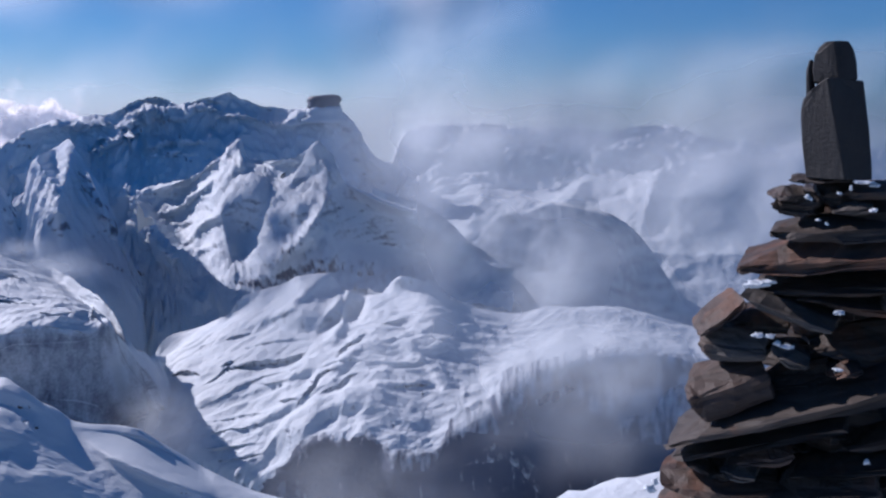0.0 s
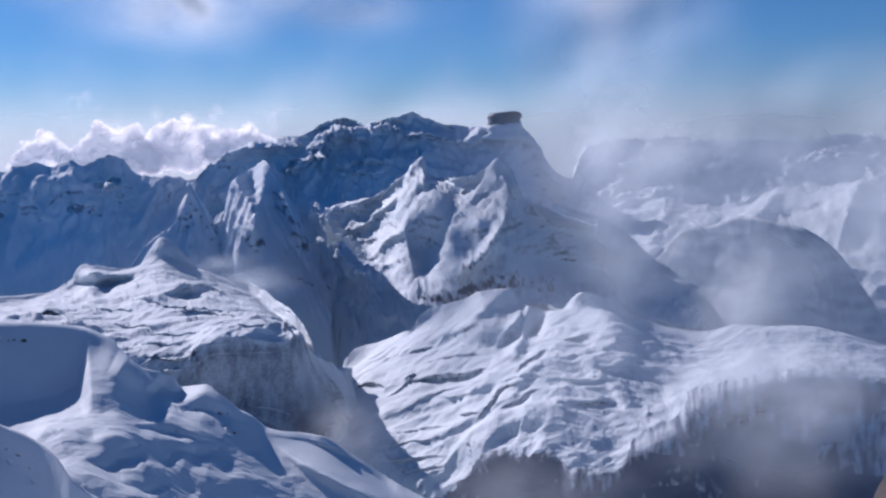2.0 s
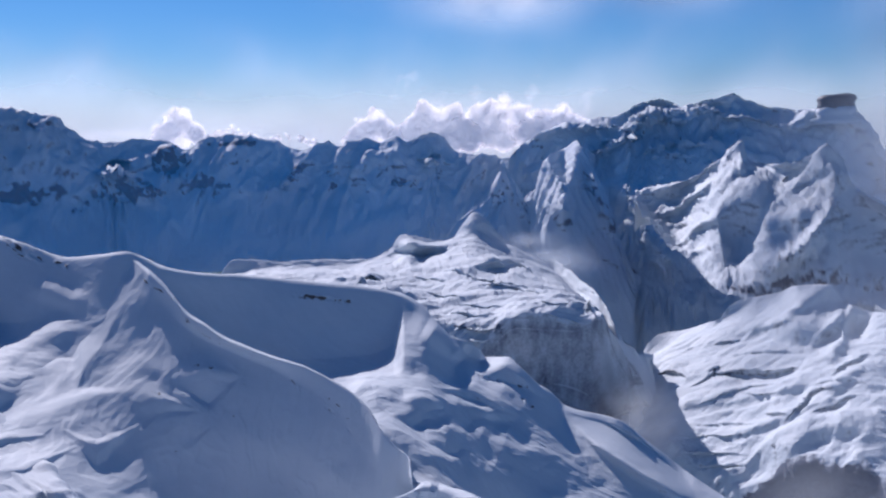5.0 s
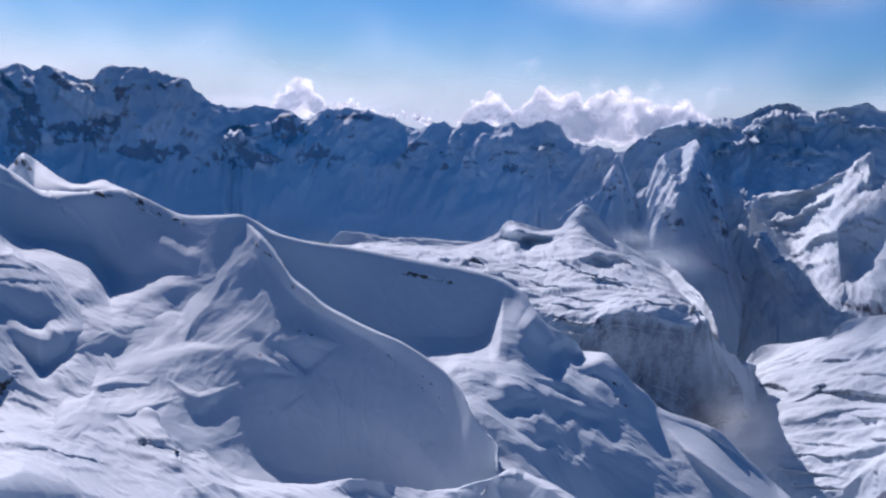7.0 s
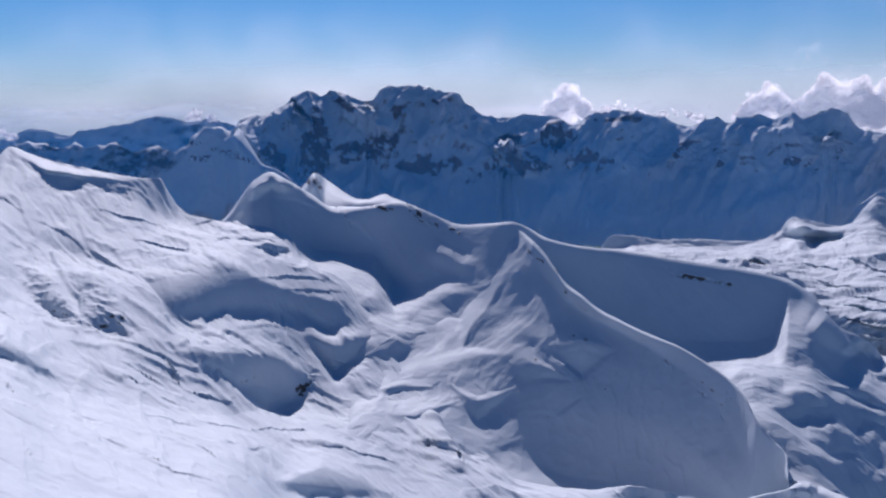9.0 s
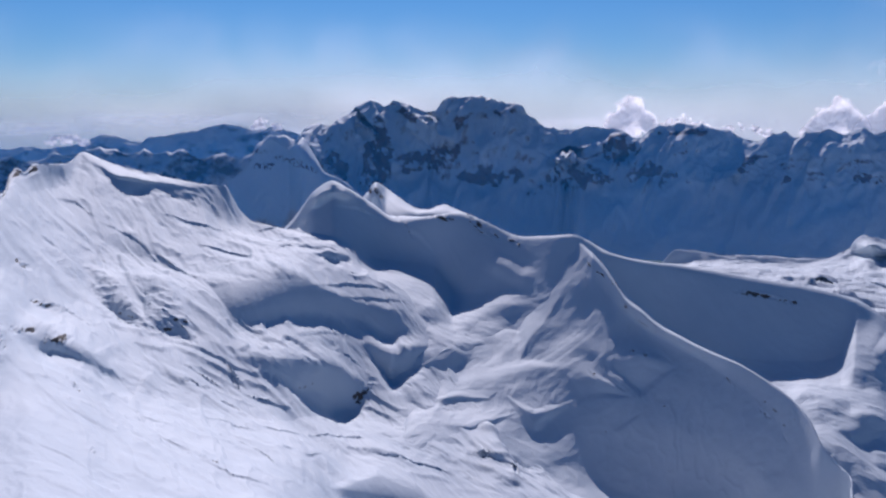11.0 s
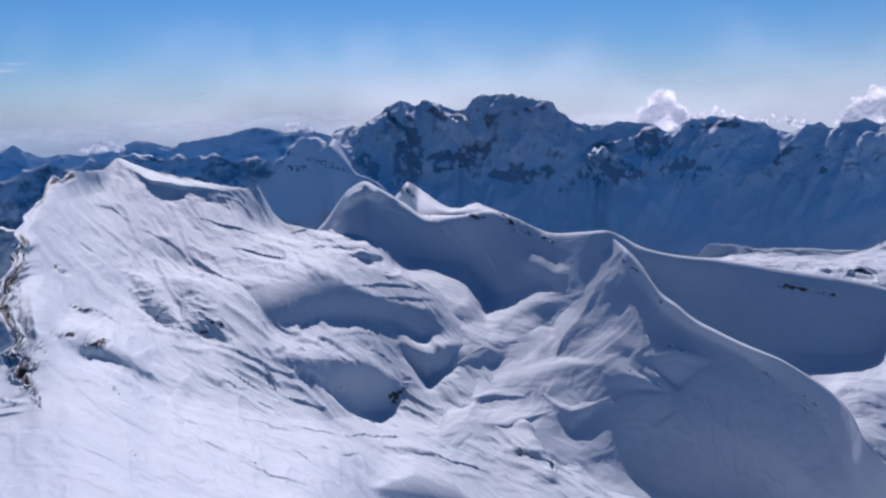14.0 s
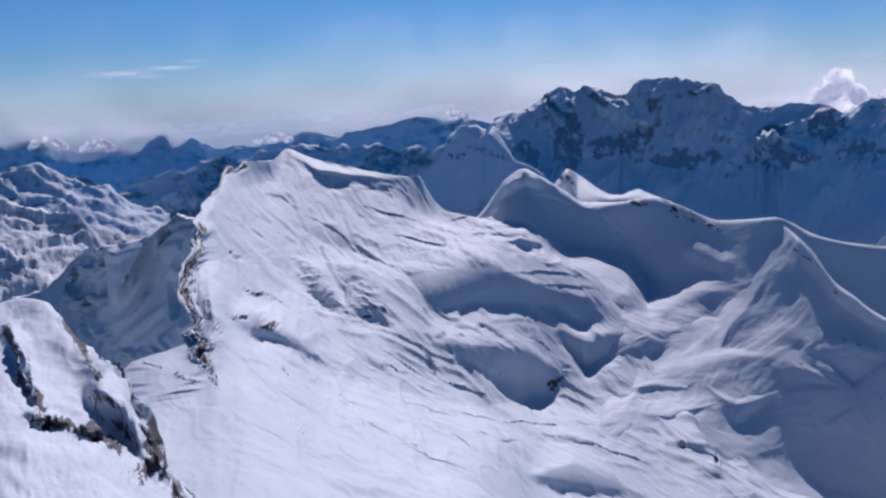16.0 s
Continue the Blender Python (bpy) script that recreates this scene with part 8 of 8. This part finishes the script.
def snow_lump(x, y, z, width, height):
    """A scrap of blown snow lying on a ledge."""
    bm = bmesh.new()
    bmesh.ops.create_icosphere(bm, subdivisions=3, radius=1.0)
    for v in bm.verts:
        k = 0.7 + 0.7 * noise.noise(v.co * 1.6 + Vector((x * 9, z * 7, 0))) + 0.3 * noise.noise(v.co * 4 + Vector((z * 9, 0, x)))
        v.co = Vector((v.co.x * width * k, v.co.y * width * 0.7 * k, v.co.z * height * k))
    for f in bm.faces:
        f.smooth = True
    ob = part("snow_patch", bm, POWDER, cairn, "scrap of blown snow")
    ob.matrix_local = pose(x, y, z + 0.08)


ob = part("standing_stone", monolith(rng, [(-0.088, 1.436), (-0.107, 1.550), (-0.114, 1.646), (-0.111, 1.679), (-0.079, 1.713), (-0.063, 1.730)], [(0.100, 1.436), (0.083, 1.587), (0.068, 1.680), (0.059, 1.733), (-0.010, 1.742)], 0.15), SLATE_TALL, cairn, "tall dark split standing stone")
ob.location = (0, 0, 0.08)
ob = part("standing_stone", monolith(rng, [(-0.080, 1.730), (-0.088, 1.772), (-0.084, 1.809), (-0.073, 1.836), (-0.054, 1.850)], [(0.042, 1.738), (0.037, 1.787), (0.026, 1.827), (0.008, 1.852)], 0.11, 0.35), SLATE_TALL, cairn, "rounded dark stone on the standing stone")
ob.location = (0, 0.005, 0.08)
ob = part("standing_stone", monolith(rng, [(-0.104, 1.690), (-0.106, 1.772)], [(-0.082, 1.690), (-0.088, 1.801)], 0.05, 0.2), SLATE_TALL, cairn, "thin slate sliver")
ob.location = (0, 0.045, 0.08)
shard(-0.044, 0.070, 1.433, 0.186, 0.200, 0.029, 2.7, 0, None, tip=0.2, left=0.2)
shard(-0.007, 0.100, 1.391, 0.106, 0.200, 0.095, 1.9, 8, None)
shard(-0.145, 0.060, 1.382, 0.095, 0.200, 0.045, 5.2, 10, None, tip=-0.1, left=0.4)
shard(-0.106, 0.070, 1.352, 0.126, 0.200, 0.070, 0.1, -8, None, tip=0.1, left=0.15)
shard(0.104, 0.050, 1.402, 0.138, 0.200, 0.054, 4.1, -6, None, tip=-0.2, left=0.25)
shard(0.047, 0.020, 1.350, 0.116, 0.200, 0.036, 5.6, 4, SLATE_GREY, tip=-0.3, left=0.6, right=0.6)
shard(0.148, 0.110, 1.341, 0.248, 0.200, 0.063, 4.5, 6, None)
shard(0.009, 0.081, 1.282, 0.398, 0.318, 0.077, 4.9, 3, None, tip=-0.1, left=0.35, cut=0.7)
shard(0.118, 0.116, 1.257, 0.344, 0.275, 0.052, -0.4, 10, None)
shard(-0.015, 0.091, 1.207, 0.541, 0.433, 0.125, 8.8, 2, SLATE_BROWN, tip=-0.15, left=0.5, cut=0.1, face=0.35)
shard(0.027, 0.155, 1.096, 0.484, 0.387, 0.054, 5.2, -4, None, tip=0.1, left=0.2)
shard(-0.108, 0.000, 1.018, 0.287, 0.229, 0.048, -16.9, -6, SLATE_GREY, tip=0.3, left=0.2, right=0.6)
shard(0.081, 0.107, 1.052, 0.384, 0.307, 0.072, -4.4, 8, SLATE_BROWN, tip=0.2, left=0.4, face=0.3)
shard(-0.339, 0.020, 0.982, 0.181, 0.200, 0.047, 39.3, 16, SLATE_BROWN, tip=-0.1, left=0.3)
shard(-0.219, 0.150, 0.948, 0.176, 0.200, 0.071, -0.4, 6, None)
shard(-0.277, 0.040, 0.889, 0.220, 0.200, 0.106, -0.9, -8, SLATE_GREY, tip=0, left=0.2, right=0.6)
shard(0.124, 0.210, 0.909, 0.392, 0.314, 0.131, 8.7, 14, None)
shard(-0.111, -0.000, 0.869, 0.118, 0.200, 0.062, -16.1, 8, SLATE_GREY, tip=0.2, left=0.4, right=0.5)
shard(0.052, 0.010, 0.841, 0.097, 0.200, 0.035, 14.9, 4, SLATE_BROWN, tip=0, left=0.5, right=0.5)
shard(-0.297, 0.004, 0.745, 0.263, 0.211, 0.154, 21.1, 12, SLATE_BROWN, tip=0, left=0.15, cut=0.2, face=0.62, right=0.7)
shard(-0.094, 0.123, 0.757, 0.260, 0.208, 0.128, 12.9, -12, None)
shard(0.148, 0.170, 0.793, 0.359, 0.287, 0.089, 11.9, 8, None)
shard(-0.071, 0.067, 0.717, 0.890, 0.420, 0.090, 19.7, 2, None, tip=-0.3, left=0.35, cut=0.3)
shard(-0.193, 0.105, 0.583, 0.554, 0.443, 0.049, 18.8, -3, None, tip=-0.1, left=0.3, right=0.5)
shard(0.220, 0.120, 0.640, 0.357, 0.285, 0.058, 17.7, 8, None)
shard(-0.180, -0.000, 0.537, 0.207, 0.200, 0.067, 12.5, 6, SLATE_BROWN, tip=0.1, left=0.6, right=0.4)
shard(-0.388, 0.010, 0.476, 0.085, 0.200, 0.032, -24.6, 10, None)
shard(-0.313, 0.050, 0.452, 0.108, 0.200, 0.049, 8.5, 6, None)
shard(-0.236, -0.010, 0.476, 0.111, 0.200, 0.043, -4.5, -6, SLATE_GREY, tip=0.2, left=0.3, right=0.5)
shard(0.132, 0.112, 0.539, 0.471, 0.377, 0.057, 13.9, 4, None)
shard(-0.307, 0.056, 0.409, 0.380, 0.304, 0.077, 2.5, 6, SLATE_BROWN, tip=0.2, left=0.25, right=0.5)
shard(0.001, 0.042, 0.435, 0.365, 0.292, 0.093, 12.4, -6, None)
shard(0.280, 0.106, 0.430, 0.380, 0.304, 0.122, 13.8, 8, None)
shard(-0.337, 0.068, 0.301, 0.386, 0.309, 0.086, 13.8, 10, SLATE_BROWN)
shard(0.071, 0.139, 0.306, 0.496, 0.397, 0.098, 6.6, -5, None)
shard(-0.317, 0.198, 0.143, 0.564, 0.450, 0.116, 13.6, 0, None)
shard(0.191, 0.125, 0.211, 0.519, 0.415, 0.126, 13.1, 8, SLATE_BROWN)
shard(-0.408, 0.142, -0.020, 0.436, 0.349, 0.139, 7.3, 9, None)
shard(0.065, 0.117, 0.061, 0.574, 0.450, 0.115, 15.1, -6, None)
shard(0.495, 0.128, 0.210, 0.457, 0.365, 0.151, 15.9, 6, SLATE_BROWN)
shard(0.428, 0.134, 0.402, 0.335, 0.268, 0.169, 6, 0, None)
shard(0.376, 0.056, 0.625, 0.271, 0.217, 0.187, 11.4, 4, None)
shard(0.304, 0.090, 0.846, 0.214, 0.200, 0.215, 8.4, 9, SLATE_BROWN)
shard(0.247, 0.030, 1.073, 0.195, 0.200, 0.187, 1.1, 0, None)
shard(-0.357, 0.158, -0.178, 0.613, 0.450, 0.172, 14.8, 3, None)
shard(0.225, 0.198, -0.086, 0.627, 0.450, 0.143, 9.4, 0, SLATE_BROWN)
shard(0.623, 0.087, 0.082, 0.381, 0.305, 0.209, 14.9, 9, None)
stone(0.056, 0.300, 0.060, 0.719, 0.521, 0.094, 2, -35)
stone(0.015, 0.364, 0.060, 0.794, 0.500, 0.079, 6, -2)
stone(0.163, 0.429, 0.060, 0.701, 0.573, 0.076, 2, 29)
stone(0.103, 0.300, 0.145, 0.740, 0.558, 0.073, 3, 7)
stone(0.065, 0.362, 0.145, 0.564, 0.594, 0.089, 3, 30)
stone(0.136, 0.424, 0.145, 0.785, 0.506, 0.102, -1, 35)
stone(0.158, 0.300, 0.230, 0.558, 0.440, 0.079, 6, -5)
stone(0.116, 0.359, 0.230, 0.606, 0.506, 0.085, -2, 7)
stone(0.109, 0.419, 0.230, 0.750, 0.538, 0.107, 4, 39)
stone(0.119, 0.300, 0.315, 0.550, 0.546, 0.109, 5, 6)
stone(0.125, 0.357, 0.315, 0.561, 0.541, 0.093, -3, -35)
stone(0.148, 0.414, 0.315, 0.739, 0.414, 0.102, -1, -28)
stone(0.056, 0.300, 0.400, 0.659, 0.525, 0.072, 1, -36)
stone(0.121, 0.355, 0.400, 0.563, 0.526, 0.109, 0, 40)
stone(0.058, 0.409, 0.400, 0.508, 0.480, 0.071, -4, -7)
stone(0.100, 0.300, 0.485, 0.502, 0.372, 0.105, -2, 37)
stone(0.141, 0.352, 0.485, 0.548, 0.437, 0.091, 2, 8)
stone(0.092, 0.404, 0.485, 0.599, 0.512, 0.090, -1, 18)
stone(0.043, 0.300, 0.570, 0.507, 0.494, 0.091, 1, -39)
stone(0.068, 0.350, 0.570, 0.563, 0.351, 0.095, 2, -35)
stone(0.097, 0.399, 0.570, 0.540, 0.449, 0.084, 2, 19)
stone(0.012, 0.300, 0.655, 0.437, 0.427, 0.109, -3, -3)
stone(0.088, 0.347, 0.655, 0.486, 0.383, 0.083, -2, 8)
stone(0.049, 0.395, 0.655, 0.497, 0.441, 0.071, 1, 19)
stone(0.048, 0.300, 0.740, 0.444, 0.422, 0.080, -4, -5)
stone(0.097, 0.345, 0.740, 0.422, 0.357, 0.083, 4, -5)
stone(0.116, 0.390, 0.740, 0.434, 0.359, 0.096, 5, -4)
stone(0.035, 0.300, 0.825, 0.402, 0.364, 0.078, 4, 27)
stone(0.030, 0.342, 0.825, 0.429, 0.400, 0.096, 4, -12)
stone(0.024, 0.385, 0.825, 0.431, 0.398, 0.081, -2, -7)
stone(0.055, 0.300, 0.910, 0.426, 0.390, 0.076, -6, 35)
stone(0.107, 0.340, 0.910, 0.518, 0.332, 0.108, 5, -22)
stone(0.091, 0.380, 0.910, 0.494, 0.360, 0.091, -3, -13)
stone(0.031, 0.300, 0.995, 0.348, 0.329, 0.081, 4, -36)
stone(0.103, 0.338, 0.995, 0.442, 0.367, 0.106, 5, 6)
stone(0.009, 0.375, 0.995, 0.450, 0.282, 0.082, 2, 2)
stone(0.048, 0.300, 1.080, 0.448, 0.311, 0.084, -3, 29)
stone(0.054, 0.335, 1.080, 0.426, 0.283, 0.078, 0, 25)
stone(0.024, 0.370, 1.080, 0.428, 0.343, 0.102, 4, -39)
stone(0.064, 0.300, 1.165, 0.407, 0.234, 0.081, -3, 2)
stone(0.045, 0.333, 1.165, 0.356, 0.305, 0.070, -5, -30)
stone(0.018, 0.365, 1.165, 0.303, 0.325, 0.104, -5, 0)
stone(0.033, 0.300, 1.250, 0.311, 0.244, 0.096, 1, -11)
stone(0.022, 0.330, 1.250, 0.312, 0.223, 0.092, 3, -10)
stone(0.013, 0.361, 1.250, 0.294, 0.246, 0.094, 3, -10)
stone(0.068, 0.300, 1.335, 0.320, 0.231, 0.085, -0, 16)
stone(0.038, 0.328, 1.335, 0.328, 0.234, 0.080, 0, 16)
stone(0.011, 0.356, 1.335, 0.298, 0.231, 0.105, 5, -10)
snow_lump(-0.210, -0.130, 1.111, 0.039, 0.014)
snow_lump(-0.240, -0.130, 1.105, 0.013, 0.010)
snow_lump(-0.177, -0.130, 1.120, 0.029, 0.008)
snow_lump(-0.198, -0.130, 0.950, 0.018, 0.011)
snow_lump(-0.166, -0.130, 0.950, 0.018, 0.008)
snow_lump(-0.115, -0.130, 0.922, 0.029, 0.008)
snow_lump(-0.143, -0.130, 0.930, 0.013, 0.010)
snow_lump(0.034, -0.130, 1.041, 0.016, 0.010)
snow_lump(0.022, -0.130, 1.039, 0.010, 0.008)
snow_lump(0.038, -0.130, 0.864, 0.018, 0.006)
snow_lump(-0.518, -0.130, 0.401, 0.021, 0.016)
snow_lump(-0.500, -0.130, 0.427, 0.012, 0.013)
snow_lump(-0.078, -0.130, 1.387, 0.010, 0.010)
snow_lump(-0.067, -0.130, 1.380, 0.006, 0.008)
snow_lump(0.080, -0.130, 1.434, 0.034, 0.006)
snow_lump(0.105, -0.130, 1.426, 0.018, 0.006)
snow_lump(0.041, -0.130, 1.416, 0.005, 0.011)
snow_lump(-0.044, -0.130, 1.318, 0.010, 0.005)
snow_lump(-0.020, -0.130, 1.307, 0.008, 0.006)
snow_lump(0.106, -0.130, 1.353, 0.014, 0.008)
snow_lump(0.011, -0.130, 1.400, 0.009, 0.006)
snow_lump(0.132, -0.130, 0.586, 0.012, 0.010)

# ---- clouds and mist ----
def cumulus(bearing, rise, wide, high, count, label):
    """A far cloud: heaped billows in relief, thick in the middle and frayed at the rim; wide and high in degrees."""
    far = 4840.0
    rng = random.Random(int(bearing * 10) + count)
    step = 0.035
    A, E = np.meshgrid(np.arange(-wide * 0.75, wide * 0.75, step), np.arange(-high * 0.8, high * 0.85, step))
    n1 = fbm(A / (high * 0.45), E / (high * 0.45), 5, count, 0.5)
    n2 = fbm(A / (high * 0.45), E / (high * 0.45), 5, count + 9, 0.5)
    Aw, Ew = A + n1 * high * 0.09, E + n2 * high * 0.09
    bulge = np.zeros(A.shape)
    for k in range(count):
        t = rng.uniform(-1, 1)
        up = rng.random() ** 0.7 * (1 - abs(t) ** 1.6) * (0.6 + 0.4 * rng.random())
        size = high * (0.10 + 0.15 * rng.random()) * (1.2 - 0.5 * up)
        d2 = ((Aw - t * wide / 2) ** 2 + (Ew + high / 2 - up * high * 0.86 - size * 0.4) ** 2) / size ** 2
        bulge = bulge + np.maximum(0, 1 - d2) * size
    thick = np.clip(1.1 * (1 - np.exp(-0.42 * np.maximum(0, bulge / (high * 0.22) + 0.25 * n1 - 0.1))), 0, 1)
    a = np.radians(A + bearing)
    r = far - 12 * n1
    ob = new("cloud", sheet("cloud", r * np.sin(a), r * np.cos(a), EYE + r * np.tan(np.radians(E + rise)), thick, CLOUD))
    tagged(ob, label, "cloud", "clouds along the horizon")


cumulus(9.6, -0.25, 2.7, 2.5, 80, "small bright cumulus cloud above the ridge")
cumulus(12.6, -0.75, 3.2, 1.1, 40, "flat bright cloud bank behind the ridge")
cumulus(15.7, -1.1, 3.8, 1.0, 50, "low bright cloud bank behind the ridge")
cumulus(20.8, -0.25, 2.7, 2.3, 80, "bright cumulus cloud above the ridge")
cumulus(24.6, 0.12, 4.4, 3.5, 130, "tall white cumulus cloud with grey core")
cumulus(28.4, -0.15, 7.6, 3.2, 200, "broad grey cumulus cloud with bright rim")
cumulus(31.6, 0.05, 4.0, 2.3, 110, "white cumulus cloud behind the summit massif")
cumulus(-22.9, -1.65, 2.4, 0.91, 40, "low white cloud above the far range")
cumulus(-11.9, -0.78, 1.6, 0.88, 30, "small white cloud above the far range")
cumulus(-35.2, -1.30, 1.8, 0.94, 30, "small pale cloud above the far range")
cumulus(-32.6, -1.54, 1.8, 0.88, 30, "small pale cloud above the far range")


def veil(name, label, far, bearings, rises, puffs, seed, step=0.25, streak=1.0, spread=5.0, wispy=0.5, material=None):
    """A bank of thin mist: a rolling sheet whose thickness comes and goes. puffs: bearing, rise, breadth, height, thickness."""
    az = np.arange(bearings[0], bearings[1] + step, step)
    el = np.arange(rises[0], rises[1] + step, step)
    A, E = np.meshgrid(az, el)
    r = far * (1 + 0.03 * fbm(A / 14, E / 10, 3, seed, 0.35))
    wisp = fbm(A / spread / streak + 0.4 * perlin(A / 9, E / 9, seed + 3), E / spread, 5, seed + 5, 0.5)
    thick = np.zeros(A.shape)
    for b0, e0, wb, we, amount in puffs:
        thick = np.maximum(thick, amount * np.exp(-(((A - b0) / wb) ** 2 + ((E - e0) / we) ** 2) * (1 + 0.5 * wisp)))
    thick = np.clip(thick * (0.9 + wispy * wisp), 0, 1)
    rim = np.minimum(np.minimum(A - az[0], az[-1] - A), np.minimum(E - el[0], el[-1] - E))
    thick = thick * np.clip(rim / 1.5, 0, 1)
    a = np.radians(A)
    return tagged(new(name, sheet(name, r * np.sin(a), r * np.cos(a), EYE + r * np.tan(np.radians(E)), thick, material or MIST)), label, "mist", kind="stuff")


veil("mist", "drifting bank of pale mist before the mountains", 1250, (42, 100), (-26, 20),
     [(53.5, 10, 5, 10, 0.7), (54, 2, 4, 6, 0.5), (60, -1.8, 10, 3.3, 0.66), (52.8, -0.5, 2.8, 3.6, 0.62), (62, -6, 9, 6, 0.3), (74, -5, 8, 6.5, 0.93), (85, -8, 12, 7, 0.8), (63, -15, 8, 5, 0.66), (56.5, -8, 4, 4, 0.66), (54.5, -5, 3.5, 7, 0.45), (61, -9, 6, 5, 0.5), (53, -13, 8, 5, 0.32), (50, -22, 8, 3, 0.3)], 61)
veil("far_mist", "grey mist behind the shoulder", 3720, (46, 100), (-13, 5),
     [(61, -2, 11, 4, 0.6), (75, -4, 12, 8, 0.9)], 62, wispy=0.3)
veil("high_cloud", "thin white wisps of cloud in the blue sky", 3300, (14, 52), (2.0, 17),
     [(28.5, 7.5, 4.5, 2.0, 0.9), (33, 9, 5, 2.2, 0.75), (38, 7.5, 4, 1.5, 0.5), (24, 8.5, 4, 1.4, 0.45)], 63, streak=1.6, spread=3.0)
veil("valley_mist", "wisp of mist rising from the valley", 1780, (26, 46), (-21, -11),
     [(37, -17.5, 2.2, 1.8, 0.36)], 64, step=0.15, spread=2.0)
veil("plateau_mist", "spindrift blowing off the plateau", 2480, (24, 36), (-11, -4),
     [(31.6, -8.3, 1.8, 0.7, 0.45), (30.3, -7.3, 1.6, 0.5, 0.3)], 65, step=0.08, spread=1.2, streak=1.8)
# Sheet added to colour the wall's shade bluer, besides its distance haze.
veil("haze", "thin blue haze and shade tint before the mountain wall", 3380, (-46, 62), (-11, 1.5),
     [(-36, -5, 30, 4.5, 0.24), (-10, -5, 30, 5, 0.28), (15, -5, 20, 5, 0.28), (40, -4, 16, 6, 0.24)], 66, step=0.5, wispy=0.1, material=SHADE_HAZE)
# Same tint sheet added before the far peaks.
veil("far_haze", "blue haze and shade tint over the far valleys", 4320, (-46, -9), (-8, 1),
     [(-36, -3.2, 40, 2.2, 0.4), (-15, -3.2, 30, 2.2, 0.4)], 67, step=0.5, wispy=0.1, material=SHADE_HAZE)
veil("cirrus", "thin streaks of high cloud", 4700, (-34, -22), (0.5, 4),
     [(-31.2, 2.2, 1.3, 0.13, 0.75), (-28.2, 2.45, 1.2, 0.1, 0.6), (-27.0, 2.8, 0.6, 0.07, 0.5), (-29.5, 2.0, 0.8, 0.06, 0.4)], 68, step=0.04, spread=0.9, streak=4.0)
veil("horizon_cloud", "low pale cloud bank along the far horizon", 4930, (-46, 20), (-3, 1.6),
     [(-38, -0.9, 8, 0.45, 0.7), (-27, -1.1, 8, 0.4, 0.7), (-17, -0.7, 6, 0.35, 0.75), (-9, -0.4, 4, 0.3, 0.6), (7, -0.9, 6, 0.35, 0.6)], 69, step=0.06, spread=0.8, streak=3.0, wispy=0.9)

PALE = vapour("pale_haze", (0.90, 0.875, 0.93, 1), 0.0, 30000.0)
veil("horizon_haze", "pale haze above the far horizon", 4945, (-60, 75), (-4, 6),
     [(-30, -1, 40, 2.8, 0.4), (30, -1, 50, 3.4, 0.5), (-6, -0.8, 20, 3.4, 0.62)], 70, step=0.5, wispy=0.1, material=PALE)

# the blunt rock tower on the summit massif
def knob(rng, wide, deep, high, foot, seed):
    """A worn block of rock: a rounded outline, widest under its blunt top and drawn in towards its foot."""
    bm = bmesh.new()
    rings = []
    profile = [(0.0, foot), (0.22, foot * 1.04), (0.4, 0.9), (0.62, 1.0), (0.82, 0.97), (0.95, 0.82), (1.0, 0.55)]
    for k, (up, size) in enumerate(profile):
        ring = []
        for i in range(28):
            a = 2 * math.pi * i / 28
            c, q = math.cos(a), math.sin(a)
            square = (abs(c) ** 3.2 + abs(q) ** 3.2) ** (-1 / 3.2)
            f = size * square * (1 + 0.07 * math.sin(3 * a + seed) + 0.05 * math.sin(7 * a + k * 0.7) + rng.uniform(-0.03, 0.03))
            ring.append(bm.verts.new((wide / 2 * f * c, deep / 2 * f * q, high * (up + 0.06 * c * up + rng.uniform(-0.02, 0.02)))))
        rings.append(ring)
    for lower, upper in zip(rings, rings[1:]):
        for i in range(28):
            bm.faces.new((lower[i], lower[i - 27], upper[i - 27], upper[i])).smooth = True
    bm.faces.new(rings[-1]).smooth = True
    bm.faces.new(rings[0][::-1])
    return bm


tower = new("rock_tower")
tower.matrix_world = pose(4330 * math.sin(radians(47.05)), 4330 * math.cos(radians(47.05)), EYE + 4330 * math.tan(radians(0.45)), 0, 0, -47)
tagged(tower, "dark flat-topped rock tower on the snowy massif", "rock")
part("tower_block", knob(random.Random(4), 146, 110, 60, 0.93, 1.0), HAZED_ROCK, tower)
part("tower_foot", knob(random.Random(6), 150, 125, 74, 1.25, 2.0), WALL, tower, "snow-covered foot").location = (0, 0, -62)
